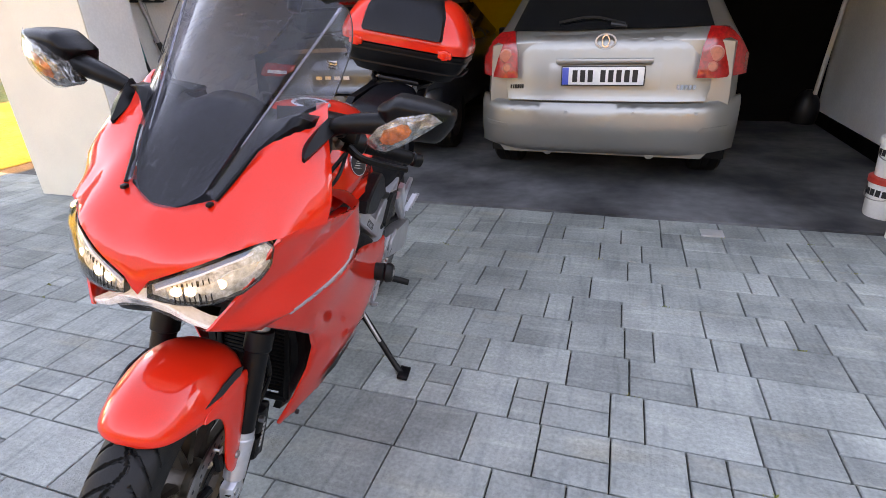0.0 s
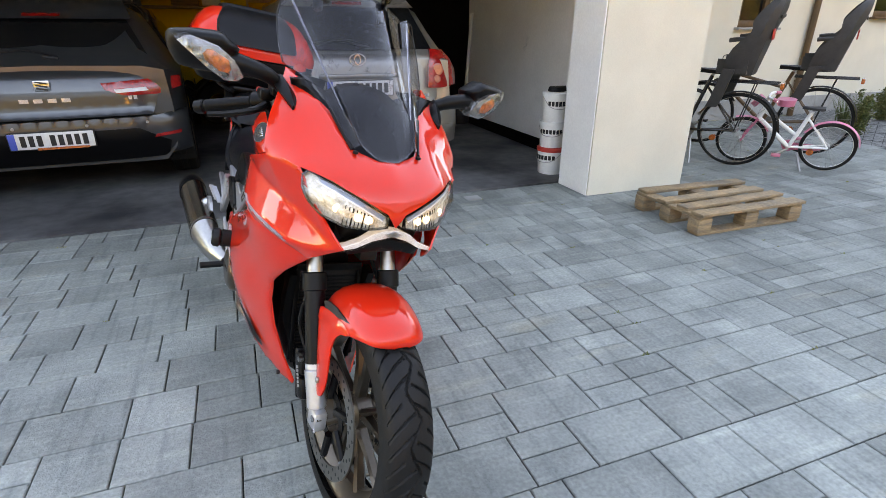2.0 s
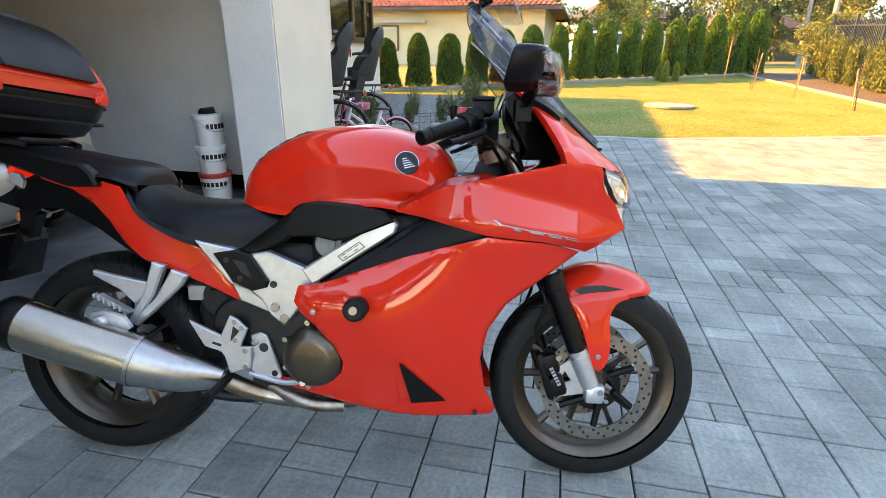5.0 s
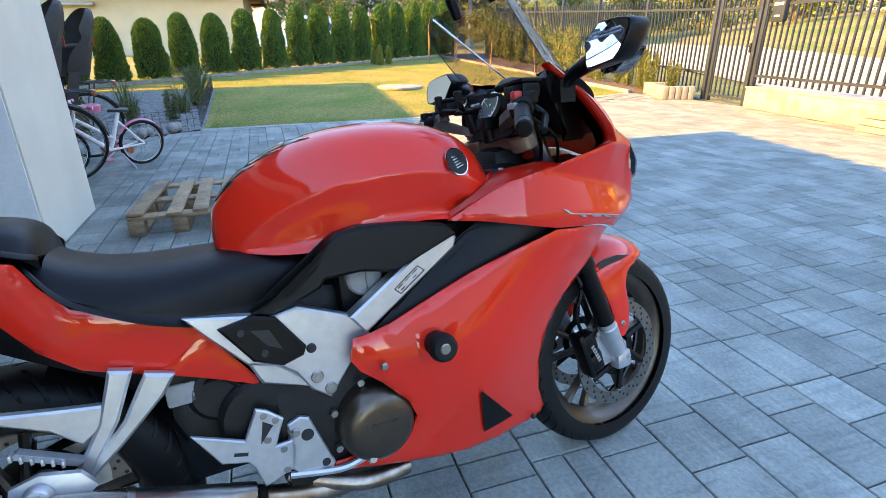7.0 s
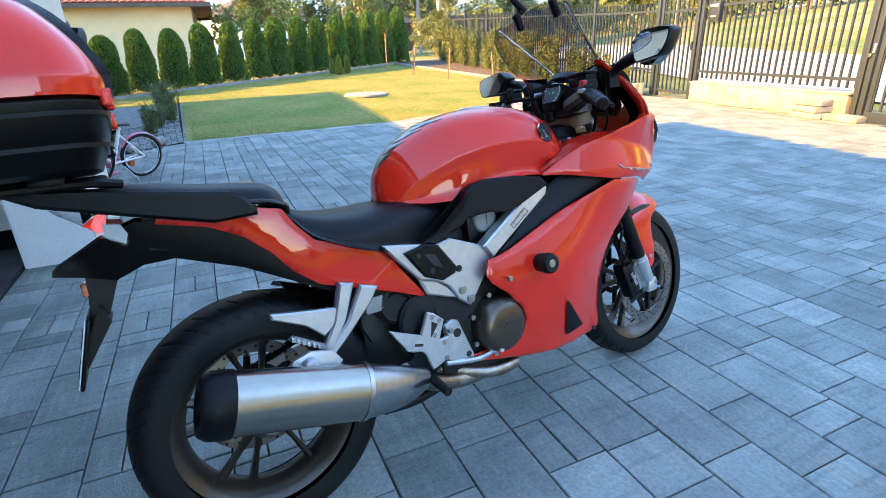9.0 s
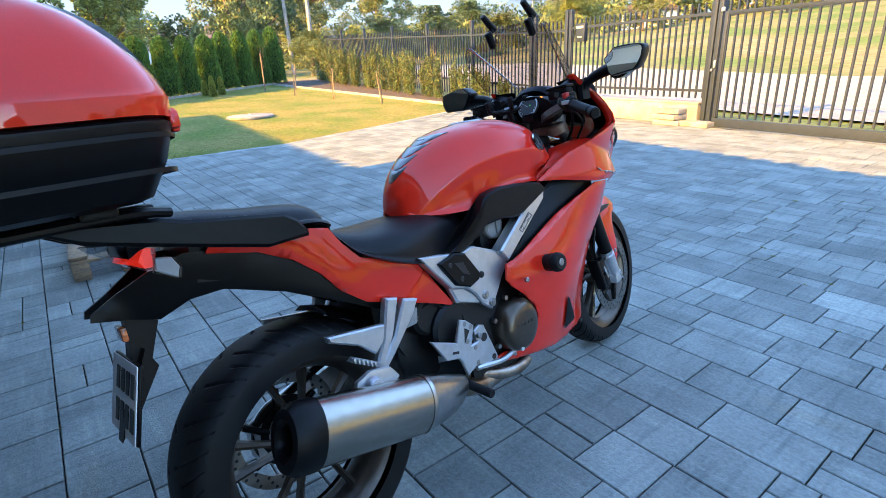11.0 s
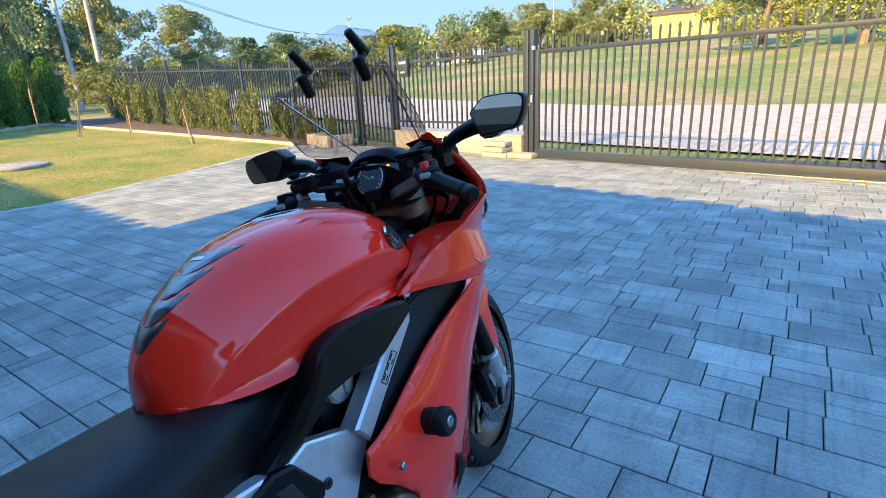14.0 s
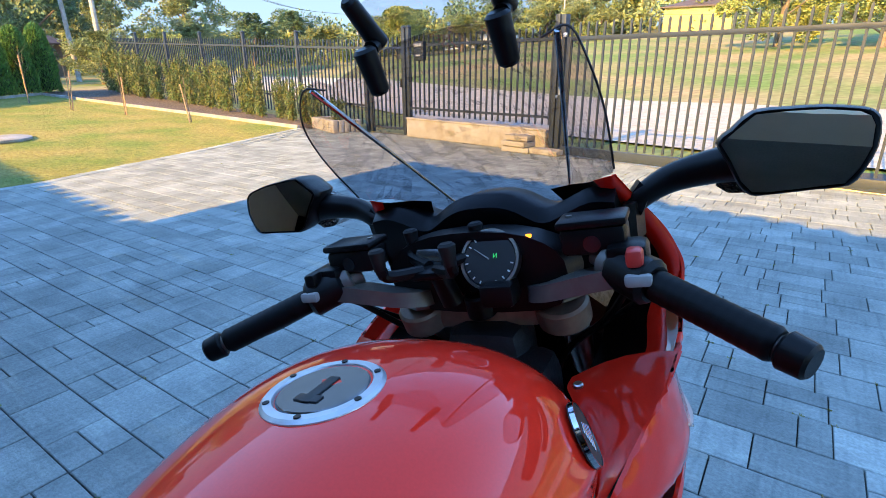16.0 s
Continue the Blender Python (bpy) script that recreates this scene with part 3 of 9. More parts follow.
# ---- fence, gate, low wall ----
def fence_run(name, a, b, label, pitch=0.124, base=0.0, low=0.5, high=1.66, top=1.86, posts=(), posth=2.0, frame_bar=False):
    """Steel fence from a to b: rails, single bars with pointed tops, posts."""
    a, b = Vector((*a, 0)), Vector((*b, 0))
    d = (b - a).normalized()
    yaw = math.degrees(math.atan2(d.y, d.x))
    root = thing(name, pose(a.x, a.y, 0, 0, 0, yaw), label, "gate" if "gate" in name else "fence")
    long = (b - a).length

    def ground(u):
        return lie((a + d * u).x)
    for z, h in ((low, .04), (high, .045)):
        bm = loft([[(u, y, ground(u) + z + k) for y, k in ((-.02, 0), (.02, 0), (.02, h), (-.02, h))] for u in [long * i / 12 for i in range(13)]])
        part("rail", bm, M_FENCE, root, smooth=False)
    n = int(long / pitch)
    for i in range(n):
        u = long * (i + .5) / n
        g = ground(u)
        bm = loft([[(u + x, y, z) for x, y in ((-.013, -.013), (.013, -.013), (.013, .013), (-.013, .013))] for z in (g + base, g + top - .03)] + [[(u + x, y, g + top) for x, y in ((-.003, -.003), (.003, -.003), (.003, .003), (-.003, .003))]])
        part("bar", moved(bm, pose(0, .0, 0)), M_FENCE, root, smooth=False)
    for u in posts:
        g = ground(u)
        part("post", join(rbox(u, 0, g + posth / 2, .075, .075, posth, .004), loft([[(u + x * s, y * s, g + z) for x, y in ((-.05, -.05), (.05, -.05), (.05, .05), (-.05, .05))] for s, z in ((1, posth), (1, posth + .01), (.1, posth + .05))])), M_FENCE, root)
    return root


gate = fence_run("sliding_gate", (2.93, -7.42), (-3.6, -6.33), "grey steel sliding gate with vertical bars", base=.16, low=.1, high=1.63, top=1.88)
part("bottom_beam", rbox(3.3, 0, .08, 6.6, .07, .13, .006), M_FENCE, gate)
part("track", rbox(3.3, .0, .008, 6.6, .16, .016, .002), M_STEEL, gate)
part("gate_stile", rbox(.03, 0, .88, .06, .06, 1.6, .004), M_FENCE, gate)
part("top_beam", rbox(3.3, 0, 1.665, 6.6, .055, .05, .004), M_FENCE, gate)
for i in range(8):
    part("bolt", rod((.7 + .75 * i, .036, .06), (.7 + .75 * i, .042, .06), .009, n=8), M_STEEL, gate)
gp = thing("gate_post", pose(3.06, -7.5, 0, 0, 0, -10), "tall grey steel gate post with latch", "gate post")
part("post", join(rbox(-.05, 0, 1.0, .075, .12, 2.0, .004), rbox(.05, .0, 1.0, .075, .12, 2.0, .004)), M_FENCE, gp)
part("latch", rbox(-.1, .07, 1.72, .05, .04, .06, .006), M_ALU, gp)
part("latch", rbox(-.07, .075, .95, .03, .03, .12, .008), M_ALU, gp)
part("padlock", join(rbox(-.03, .085, .86, .035, .02, .045, .006)), M_STEEL, gp)
part("foot", rbox(-.02, .02, .03, .16, .16, .06, .01), M_CONCRETE, gp)
side = fence_run("fence", (3.16, -7.58), (6.42, -8.13), "grey steel bar fence on a low concrete wall", base=.42, low=.52, posts=(3.28,))
box = thing("mailbox", pose(6.05, -8.02, 1.42, 0, 0, 170), "dark grey metal letterbox on the fence", "mailbox")
part("body", rbox(0, 0, .16, .26, .09, .34, .01), M_FENCE, box)
part("flap", rbox(0, -.05, .26, .2, .012, .05, .004), M_GREYPL, box)
part("name_holder", rbox(0, -.05, .08, .12, .01, .03, .003), M_GREYPL, box)
wicket = fence_run("garden_gate", (6.52, -8.15), (7.55, -8.30), "grey steel garden gate", base=.08, low=.1, high=1.63, posts=(0, 1.03))
part("gate_handle", join(rbox(.08, .03, 1.0, .04, .02, .16, .005), rod((.08, .045, 1.02), (.18, .05, 1.02), .008, n=8)), M_INK, wicket)
far_posts = [2.45 * i for i in range(7)]
fence_run("fence", (7.72, -8.36), (22.6, -10.2), "grey steel bar fence behind the shrubs", pitch=.135, base=.12, posts=far_posts)
lw = thing("low_wall", pose(4.77, -7.80, 0, 0, 0, -9.6), "low rendered concrete wall under the fence", "wall", kind="structure")
part("body", rbox(0, -.02, .17, 3.22, .24, .34, .02), M_CONCRETE, lw)
part("coping", rbox(0, -.02, .352, 3.24, .26, .03, .008), M_CONCRETE, lw)
for k, (dx, dy, dz, rz, w) in enumerate(((0, 0, .045, 3, .5), (.02, .02, .135, -4, .48), (-.5, .02, .045, 0, .5), (-.02, -.01, .225, 2, .42))):
    if k < 3 or True:
        sl = tagged(part("concrete_slab", moved(rbox(0, 0, 0, w, .3, .08, .008), pose(3.62 - dx * -1 * 0 + dx, -7.40 + dy, dz, 0, 0, rz - 9)), M_CONCRETE), "light grey concrete slab stacked by the low wall", "slab", "stacked slabs")
kerb = thing("planter_ring", pose(8.35, -8.05, 0, 0, 0, -20), "grey concrete block planter by the garden gate", "planter")
for i in range(9):
    part("block", rbox(-.52 + .13 * i, .3, .13, .12, .12, .26, .012), M_CONCRETE, kerb)
for i in range(4):
    for x in (-.52, .52):
        part("block", rbox(x, .17 - .13 * i, .13, .12, .12, .26, .012), M_CONCRETE, kerb)
part("soil", rbox(0, 0, .1, .95, .5, .2, .02), M_LEAFBED, kerb)
block("kerb", 0, 11.75, -.04, .04, -.05, .06, M_CONCRETE, "light concrete kerb edging along the shrub bed", "kerb").matrix_world = Matrix.Translation((9.1, -7.6, lie(9.0))) @ Matrix.Rotation(math.atan2(.65, 11.7), 4, "Z") @ Matrix.Rotation(-math.atan(.04), 4, "Y")
block("kerb", 0, 15.0, -.04, .04, -.05, .06, M_CONCRETE, "concrete edging in front of the hedge", "kerb").matrix_world = Matrix.Translation((20.83, -6.97, lie(20.83))) @ Matrix.Rotation(math.atan2(9.6, -6.8), 4, "Z") @ Matrix.Rotation(math.atan(.0231), 4, "Y")
wc = thing("well_cover", pose(11.35, -2.87, lie(11.35) - .01), "round pale concrete well cover in the lawn", "well cover")
part("ring", turn_y([(0, -.02), (.5, -.02), (.52, 0), (.52, .035), (.5, .045), (.1, .05), (0, .05)], (0, 0, 0), 40), M_CONCRETE, wc)
wc.children[0].data.transform(Matrix.Rotation(radians(90), 4, "X"))
part("handle", tube([(-.08, 0, .04), (-.06, 0, .075), (.06, 0, .075), (.08, 0, .04)], .008, 8), M_STEEL, wc)


# ---- plants ----
def sprays(points, size, flat=0.35, seed=1, up=0.55):
    """Many small pointed leaf sprays on the given points (place, outward way)."""
    rng = np.random.default_rng(seed)
    p = np.array([q[0] for q in points], float)
    o = np.array([q[1] for q in points], float)
    n = len(p)
    o = o + rng.normal(0, .45, (n, 3)) + np.array([0, 0, up])
    o /= np.linalg.norm(o, axis=1)[:, None]
    s = np.cross(o, rng.normal(0, 1, (n, 3)))
    s /= np.linalg.norm(s, axis=1)[:, None] + 1e-9
    z = size * rng.uniform(.6, 1.4, (n, 1))
    v = np.stack([p, p + o * z * .45 + s * z * flat, p + o * z, p + o * z * .45 - s * z * flat], 1).reshape(-1, 3)
    me = bpy.data.meshes.new("sprays")
    me.from_pydata(v.tolist(), [], np.arange(4 * n).reshape(-1, 4).tolist())
    return me


def thuja_mesh(seed):
    rng = np.random.default_rng(seed)
    pts = []
    for _ in range(11000):
        h = rng.random() ** .9
        a = rng.random() * 2 * math.pi
        r = .34 * (1 - h ** 9) ** .6 * (1 - .36 * h) * (1 + .06 * math.sin(3 * a + 7 * h + seed) + .05 * math.sin(13 * h + 2 * a)) * rng.uniform(.8, 1.02)
        pts.append(((r * math.cos(a), r * math.sin(a), .01 + .96 * h), (math.cos(a), math.sin(a), .3)))
    return sprays(pts, .036, .3, seed, .9)


thuja_meshes = [thuja_mesh(i) for i in (1, 2, 3)]
# added core in the crown; its dark colour stands in for shade between sprays
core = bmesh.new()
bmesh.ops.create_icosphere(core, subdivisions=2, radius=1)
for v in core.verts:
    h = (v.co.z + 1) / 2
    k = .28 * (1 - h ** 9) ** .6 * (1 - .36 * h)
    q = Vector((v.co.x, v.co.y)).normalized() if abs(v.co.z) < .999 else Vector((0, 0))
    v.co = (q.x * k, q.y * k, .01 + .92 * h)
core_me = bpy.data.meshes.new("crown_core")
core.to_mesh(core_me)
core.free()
M_THUJASHADE = mat("thuja_inner_shade", (0.018, 0.03, 0.01), 0.9, var=0.3)
core_me.materials.append(M_THUJASHADE)
trunk_me = part("trunk", rod((0, 0, -.05), (0, 0, .3), .035, .02, 8), M_TRUNK).data
bpy.data.objects.remove(bpy.data.objects["trunk"])
for me in thuja_meshes:
    me.materials.append(M_THUJA)


def conifer(x, y, h, w, k, label, category="tree", group="thuja hedge", name="thuja", crowns=thuja_meshes):
    root = thing(name, pose(x, y, lie(x) - .02, 0, 0, 57 * k) @ Matrix.Diagonal((w, w, h, 1)), label, category, group)
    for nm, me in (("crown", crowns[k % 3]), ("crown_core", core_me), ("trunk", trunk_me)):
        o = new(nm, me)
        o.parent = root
    return root


young_meshes = [me.copy() for me in thuja_meshes]
for me in young_meshes:
    me.materials[0] = M_YOUNG
random.seed(4)
for i in range(17):
    f = i / 16
    x, y = 13.3 + 8.3 * f, 5.2 - 12.6 * f
    h = 1.36 + .84 * f + random.uniform(-.06, .06)
    conifer(x + random.uniform(-.06, .06), y + random.uniform(-.06, .06), h, (1.12 + .22 * f) * random.uniform(.93, 1.08), i, "clipped columnar green thuja of the boundary hedge")
for i in range(3):
    conifer((17.85, 17.35, 17.8)[i], (-3.6, -3.72, -4.12)[i], (.52, .68, .62)[i], .36, i, "small young yellow-green conifer in the lawn", "shrub", "young conifers", "conifer", young_meshes)
for i in range(7):
    conifer(-10 - .3 * i, 11 - 3.2 * i, 2.2, 1.5, i, "clipped columnar green thuja beyond the side lawn")


def shrub_mesh(seed, n=2600):
    rng = np.random.default_rng(seed)
    pts = []
    for s in range(7):
        a0, lean = rng.random() * 6.3, rng.uniform(.03, .22)
        for _ in range(n // 7):
            h = rng.random()
            pts.append((((lean + .04) * h ** .7 * math.cos(a0) + rng.normal(0, .075 - .05 * h), (lean + .04) * h ** .7 * math.sin(a0) + rng.normal(0, .075 - .05 * h), .02 + h * (1.2 - 2.2 * lean)), (rng.normal(), rng.normal(), .4)))
    return sprays(pts, .05, .26, seed, .8)


shrub_meshes = [shrub_mesh(i) for i in (5, 6, 7)]
for me in shrub_meshes:
    me.materials.append(M_SHRUB)
for i in range(24):
    f = i / 23
    x = 9.1 + 12.0 * f
    y = -8.15 - 1.1 * f + random.uniform(-.12, .12)
    h = (.85 + .75 * f) * random.uniform(.8, 1.12)
    root = thing("shrub", pose(x, y, lie(x), 0, 0, 77 * i) @ Matrix.Diagonal((.72 + .45 * f, .72 + .45 * f, h, 1)), "green evergreen shrub with bronzed tips along the fence", "shrub", "shrubs along the fence")
    o = new("foliage", shrub_meshes[i % 3])
    o.parent = root
    o2 = new("stem", trunk_me)
    o2.parent = root
for x, y, h in ((17.95, -5.65, 1.5), (15.56, -5.72, 1.15), (13.77, -6.2, 1.05), (11.5, -6.55, 1.0)):
    root = thing("sapling", pose(x, y, lie(x) - .02, 3, 2, x * 40), "thin leafless sapling tied to a stake in the lawn", "tree", "saplings")
    part("stem", tube([(0, 0, 0), (.02, .01, h * .5), (-.01, .03, h)], (.014, .006), 6), M_TRUNK, root)
    part("stake", rod((.05, 0, 0), (.1, .02, h * .85), .016, n=6), M_WOOD, root)
    for k in range(8 if h > 1.3 else 4):
        z = h * (.4 + .07 * k)
        a = 2.4 * k
        part("twig", tube([(0, 0, z), (.1 * math.cos(a), .1 * math.sin(a), z + .12), (.17 * math.cos(a), .17 * math.sin(a), z + .26)], (.006, .002), 5, 3), M_TRUNK, root)

# dry grass on the lawn
rng = np.random.default_rng(9)
n = 150000
lawn_poly = [(7.24, 1.0), (7.24, -2.0), (9.08, -7.5), (20.6, -6.85), (13.0, 4.0), (12.2, 4.6), (12.2, 1.15)]
gx_ = 7.24 + 13.6 * rng.random(n) ** 1.5
gy_ = rng.uniform(-7.5, 4.6, n)
keep = np.array([inside(x, y, lawn_poly) and (x - 11.35) ** 2 + (y + 2.87) ** 2 > .3 for x, y in zip(gx_, gy_)])
gx_, gy_ = gx_[keep], gy_[keep]
gz_ = .04 * np.clip(gx_ - 8, 0, 16) - .014
n = len(gx_)
an, hh = rng.random(n) * 6.28, rng.uniform(.008, .022, n)
root_ = np.stack([gx_, gy_, gz_], 1)
wd_ = np.stack([np.cos(an), np.sin(an), np.zeros(n)], 1) * rng.uniform(.003, .007, n)[:, None]
tip_ = root_ + np.stack([rng.normal(0, .014, n), rng.normal(0, .014, n), hh], 1)
me = bpy.data.meshes.new("lawn_grass")
me.from_pydata(np.stack([root_ - wd_, root_ + wd_, tip_], 1).reshape(-1, 3).tolist(), [], np.arange(3 * n).reshape(-1, 3).tolist())
me.materials.append(M_BLADE)
tagged(new("lawn_grass", me), "short dry grass blades of the lawn", "grass", kind="stuff")

# gravel bed planting
def grass_tuft(x, y, r, h, n, material, label, name="ornamental_grass"):
    rng = np.random.default_rng(int(x * 100))
    vs, fs = [], []
    for i in range(n):
        a, q = rng.random() * 6.28, rng.random() * r * .35
        b = np.array([q * math.cos(a), q * math.sin(a), 0])
        d = np.array([math.cos(a + rng.normal(0, .5)), math.sin(a + rng.normal(0, .5)), 0])
        hh, rr = h * rng.uniform(.6, 1.1), r * rng.uniform(.4, 1.1)
        s = np.cross(d, [0, 0, 1]) * .006
        k = len(vs)
        for t in (0, .4, .75, 1):
            c = b + d * rr * t ** 1.8 + np.array([0, 0, hh * t * (1 - .15 * t)])
            w = 1 - t * .9
            vs += [c + s * w, c - s * w]
        fs += [(k, k + 1, k + 3, k + 2), (k + 2, k + 3, k + 5, k + 4), (k + 4, k + 5, k + 7, k + 6)]
    me = bpy.data.meshes.new("blades")
    me.from_pydata([list(map(float, v)) for v in vs], [], fs)
    me.materials.append(material)
    root = thing(name, pose(x, y, lie(x)), label, "plant", "bed plants")
    o = new("blades", me)
    o.parent = root


for x, y, r, h, n in ((9.1, 1.55, .35, .6, 160), (9.0, 2.3, .25, .5, 90), (10.6, 1.4, .45, .75, 200), (7.6, 3.0, .3, .55, 90), (10.0, 2.6, .3, .6, 90), (11.6, 1.5, .35, .6, 120)):
    grass_tuft(x, y, r, h, n, M_SHRUB, "tuft of ornamental grass in the gravel bed")
for i, (x, y, s) in enumerate(((7.2, 2.6, .5), (8.3, 1.6, .4), (9.6, 1.35, .5), (8.6, 3.1, .45), (11.0, 1.5, .55), (7.9, 2.1, .35), (8.35, -8.05, .5))):
    root = thing("bed_shrub", pose(x, y, lie(x) + (.18 if y < 0 else 0), 0, 0, 60 * i) @ Matrix.Diagonal((s * 1.4, s * 1.4, s, 1)), "low green perennial in the gravel bed" if y > 0 else "low plant in the concrete planter", "plant", "bed plants")
    o = new("foliage", shrub_meshes[i % 3])
    o.parent = root
for x, y, r in ((6.75, 1.78, .07), (6.88, 1.72, .06), (7.02, 1.45, .075), (7.12, 1.4, .07)):
    root = thing("solar_ball", pose(x, y, r * .9), "round pale solar ball lamp on the gravel", "garden lamp", "ball lamps")
    bm = bmesh.new()
    bmesh.ops.create_uvsphere(bm, u_segments=20, v_segments=12, radius=r)
    part("globe", bm, M_CONCRETE, root)
    part("base", rod((0, 0, -r), (0, 0, -r * .8), r * .6, r * .5, 16), M_BLACK, root)
wf = thing("wire_border", Matrix.Identity(4), "low dark wire border fence round the gravel bed", "border fence")
line = [Vector((6.62, 2.12, 0)), Vector((7.32, 1.12, 0)), Vector((9.0, 1.16, .05)), Vector((12.0, 1.24, .17))]
for a, b in zip(line, line[1:]):
    n = int((b - a).length / .09)
    part("wire_mesh", join(*[rod(a.lerp(b, i / n), a.lerp(b, i / n) + Vector((0, 0, .3)), .0022, n=4) for i in range(n + 1)], *[rod(a + Vector((0, 0, z)), b + Vector((0, 0, z)), .0022, n=4) for z in (.06, .15, .24, .29)]), M_INK, wf, smooth=False)

# ---- distance: neighbours, trees, poles ----
def neighbour(name, x, y, rz, w, d, wall_h, roof_h, wall, roof, label, over=.5, tiles=False, windows=()):
    """A plain house: walls, hipped roof with courses, openings with frame and pane."""
    root = thing(name, pose(x, y, land(x, y), 0, 0, rz), label, "house")
    part("footing", rbox(w / 2, d / 2, -.6, w - .02, d - .02, 1.2, 0), M_GREYPL, root, smooth=False)
    part("wall", rbox(w / 2, d / 2, wall_h / 2, w, d, wall_h, 0), wall, root, smooth=False)
    bm = bmesh.new()
    o, k = over, min(w, d) / 2
    b = [bm.verts.new(p) for p in ((-o, -o, wall_h), (w + o, -o, wall_h), (w + o, d + o, wall_h), (-o, d + o, wall_h))]
    if w > d:
        t = [bm.verts.new((k, d / 2, wall_h + roof_h)), bm.verts.new((w - k, d / 2, wall_h + roof_h))]
        quads = ((b[0], b[1], t[1], t[0]), (b[1], b[2], t[1]), (b[2], b[3], t[0], t[1]), (b[3], b[0], t[0]))
    else:
        t = [bm.verts.new((w / 2, k, wall_h + roof_h)), bm.verts.new((w / 2, d - k, wall_h + roof_h))]
        quads = ((b[0], b[1], t[0]), (b[1], b[2], t[1], t[0]), (b[2], b[3], t[1]), (b[3], b[0], t[0], t[1]))
    for q in quads:
        bm.faces.new(q)
    bm.faces.new(b[::-1])
    rf = part("roof", bm, roof, root, smooth=False)
    part("fascia", join(rbox(w / 2, -o, wall_h - .06, w + 2 * o, .05, .16, 0), rbox(w / 2, d + o, wall_h - .06, w + 2 * o, .05, .16, 0), rbox(-o, d / 2, wall_h - .06, .05, d + 2 * o, .16, 0), rbox(w + o, d / 2, wall_h - .06, .05, d + 2 * o, .16, 0)), M_DARKROOF, root, smooth=False)
    if tiles:
        slope = math.atan2(roof_h, d / 2 + o) if w > d else math.atan2(roof_h, k + o)
        rows, step = int((d / 2 + o) / math.cos(slope) / .34), .3
        for r in range(rows):
            u = r * .34
            y0, z0 = -o + u * math.cos(slope), wall_h + u * math.sin(slope) + .03
            cut = max(0, y0 + o) * (k + o) / (d / 2 + o) if w > d else 0
            n = int((w + 2 * o - 2 * cut) / .24)
            if n < 1:
                continue
            part("tile_course", loft([[(-o + cut + .24 * (i + f), y0, z0 + h) for i in range(n) for f, h in ((0, 0), (.25, .045), (.5, .06), (.75, .045))], [(-o + cut + .24 * (i + f), y0 + .38 * math.cos(slope), z0 + .38 * math.sin(slope) + h - .03) for i in range(n) for f, h in ((0, 0), (.25, .045), (.5, .06), (.75, .045))]], cap=False, closed=False), roof, rf)
    for (wx, wz, ww, wh, face) in windows:
        yy = -.02 if face == "s" else 0
        win = part("window", rbox(wx, yy, wz, ww, .06, wh, .01), M_BROWN, root)
        part("pane", rbox(wx, yy - .035, wz, ww - .16, .02, wh - .16, 0), M_CARGLASS, win, smooth=False)
    return root


tree_cache = {}


def tree(x, y, h, w, leaf, kind, label, z=0.0):
    """A broadleaf tree: tapered trunk, limbs, a crown of many leaf clumps with gaps."""
    key = (kind, leaf.name)
    if key not in tree_cache:
        rng = np.random.default_rng(kind + 20)
        root = thing("tree", Matrix.Identity(4), label, "tree", "background trees")
        part("trunk", tube([(0, 0, -.02), (.01, 0, .25), (.0, .02, .55), (.02, .01, .8)], (.03, .01), 7), M_TRUNK, root)
        pts = []
        for k in range(9):
            a, t = 2.4 * k, .03 + .083 * k
            e = Vector((.26 * math.cos(a) * (1.1 - t), .26 * math.sin(a) * (1.1 - t), t + .2))
            part("limb", tube([(0, 0, t), tuple(e * .5 + Vector((0, 0, t * .5))), tuple(e)], (.011, .004), 5, 3), M_TRUNK, root)
            for j in range(4):
                c = np.array(e) + rng.normal(0, (.09, .09, .07))
                rad = rng.uniform(.07, .13)
                for _ in range(520):
                    d = rng.normal(0, 1, 3)
                    d /= np.linalg.norm(d)
                    pts.append((c + d * rad * rng.uniform(.55, 1), d))
        for _ in range(2400):
            h2 = rng.uniform(.7, 1.0)
            a, r = rng.random() * 6.28, .22 * (1.05 - h2) ** .5 * rng.random() ** .5
            pts.append(((r * math.cos(a), r * math.sin(a), h2), (math.cos(a), math.sin(a), .5)))
        me = sprays(pts, .019, .38, kind, .1)
        me.materials.append(leaf)
        o = new("crown", me)
        o.parent = root
        tree_cache[key] = root
        root.matrix_world = pose(x, y, z, 0, 0, 40 * kind) @ Matrix.Diagonal((w, w, h, 1))
        return root
    c = copy_thing(tree_cache[key], pose(0, 0, 0))
    c.matrix_basis = pose(x, y, z, 0, 0, x * 31) @ Matrix.Diagonal((w, w, h, 1))
    return tagged(c, label)


# ---- pallet ----
pal = thing("pallet", pose(3.02, .83, 0, 0, 0, -1), "weathered wooden pallet lying on the paving", "pallet")
for y in (-.26, 0, .26):
    part("runner", rbox(0, y, .011, .88, .09, .02, .003), M_WOOD, pal)
for x in (-.395, 0, .395):
    for y in (-.26, 0, .26):
        part("pallet_block", rbox(x, y, .066, .11, .095, .088, .005), M_WOOD, pal)
for x in (-.395, 0, .395):
    part("stringer", rbox(x, 0, .121, .1, .61, .02, .003), M_WOOD, pal)
for i, (y, w, r, dx) in enumerate(((-.275, .10, 0, 0), (-.115, .095, 2.5, .01), (.03, .09, 1, -.02), (.245, .1, -2, .015))):
    part("deck_board", moved(rbox(0, 0, 0, .9, w, .02, .003), pose(dx, y, .142 + .001 * i, 0, 0, r)), M_WOOD, pal)


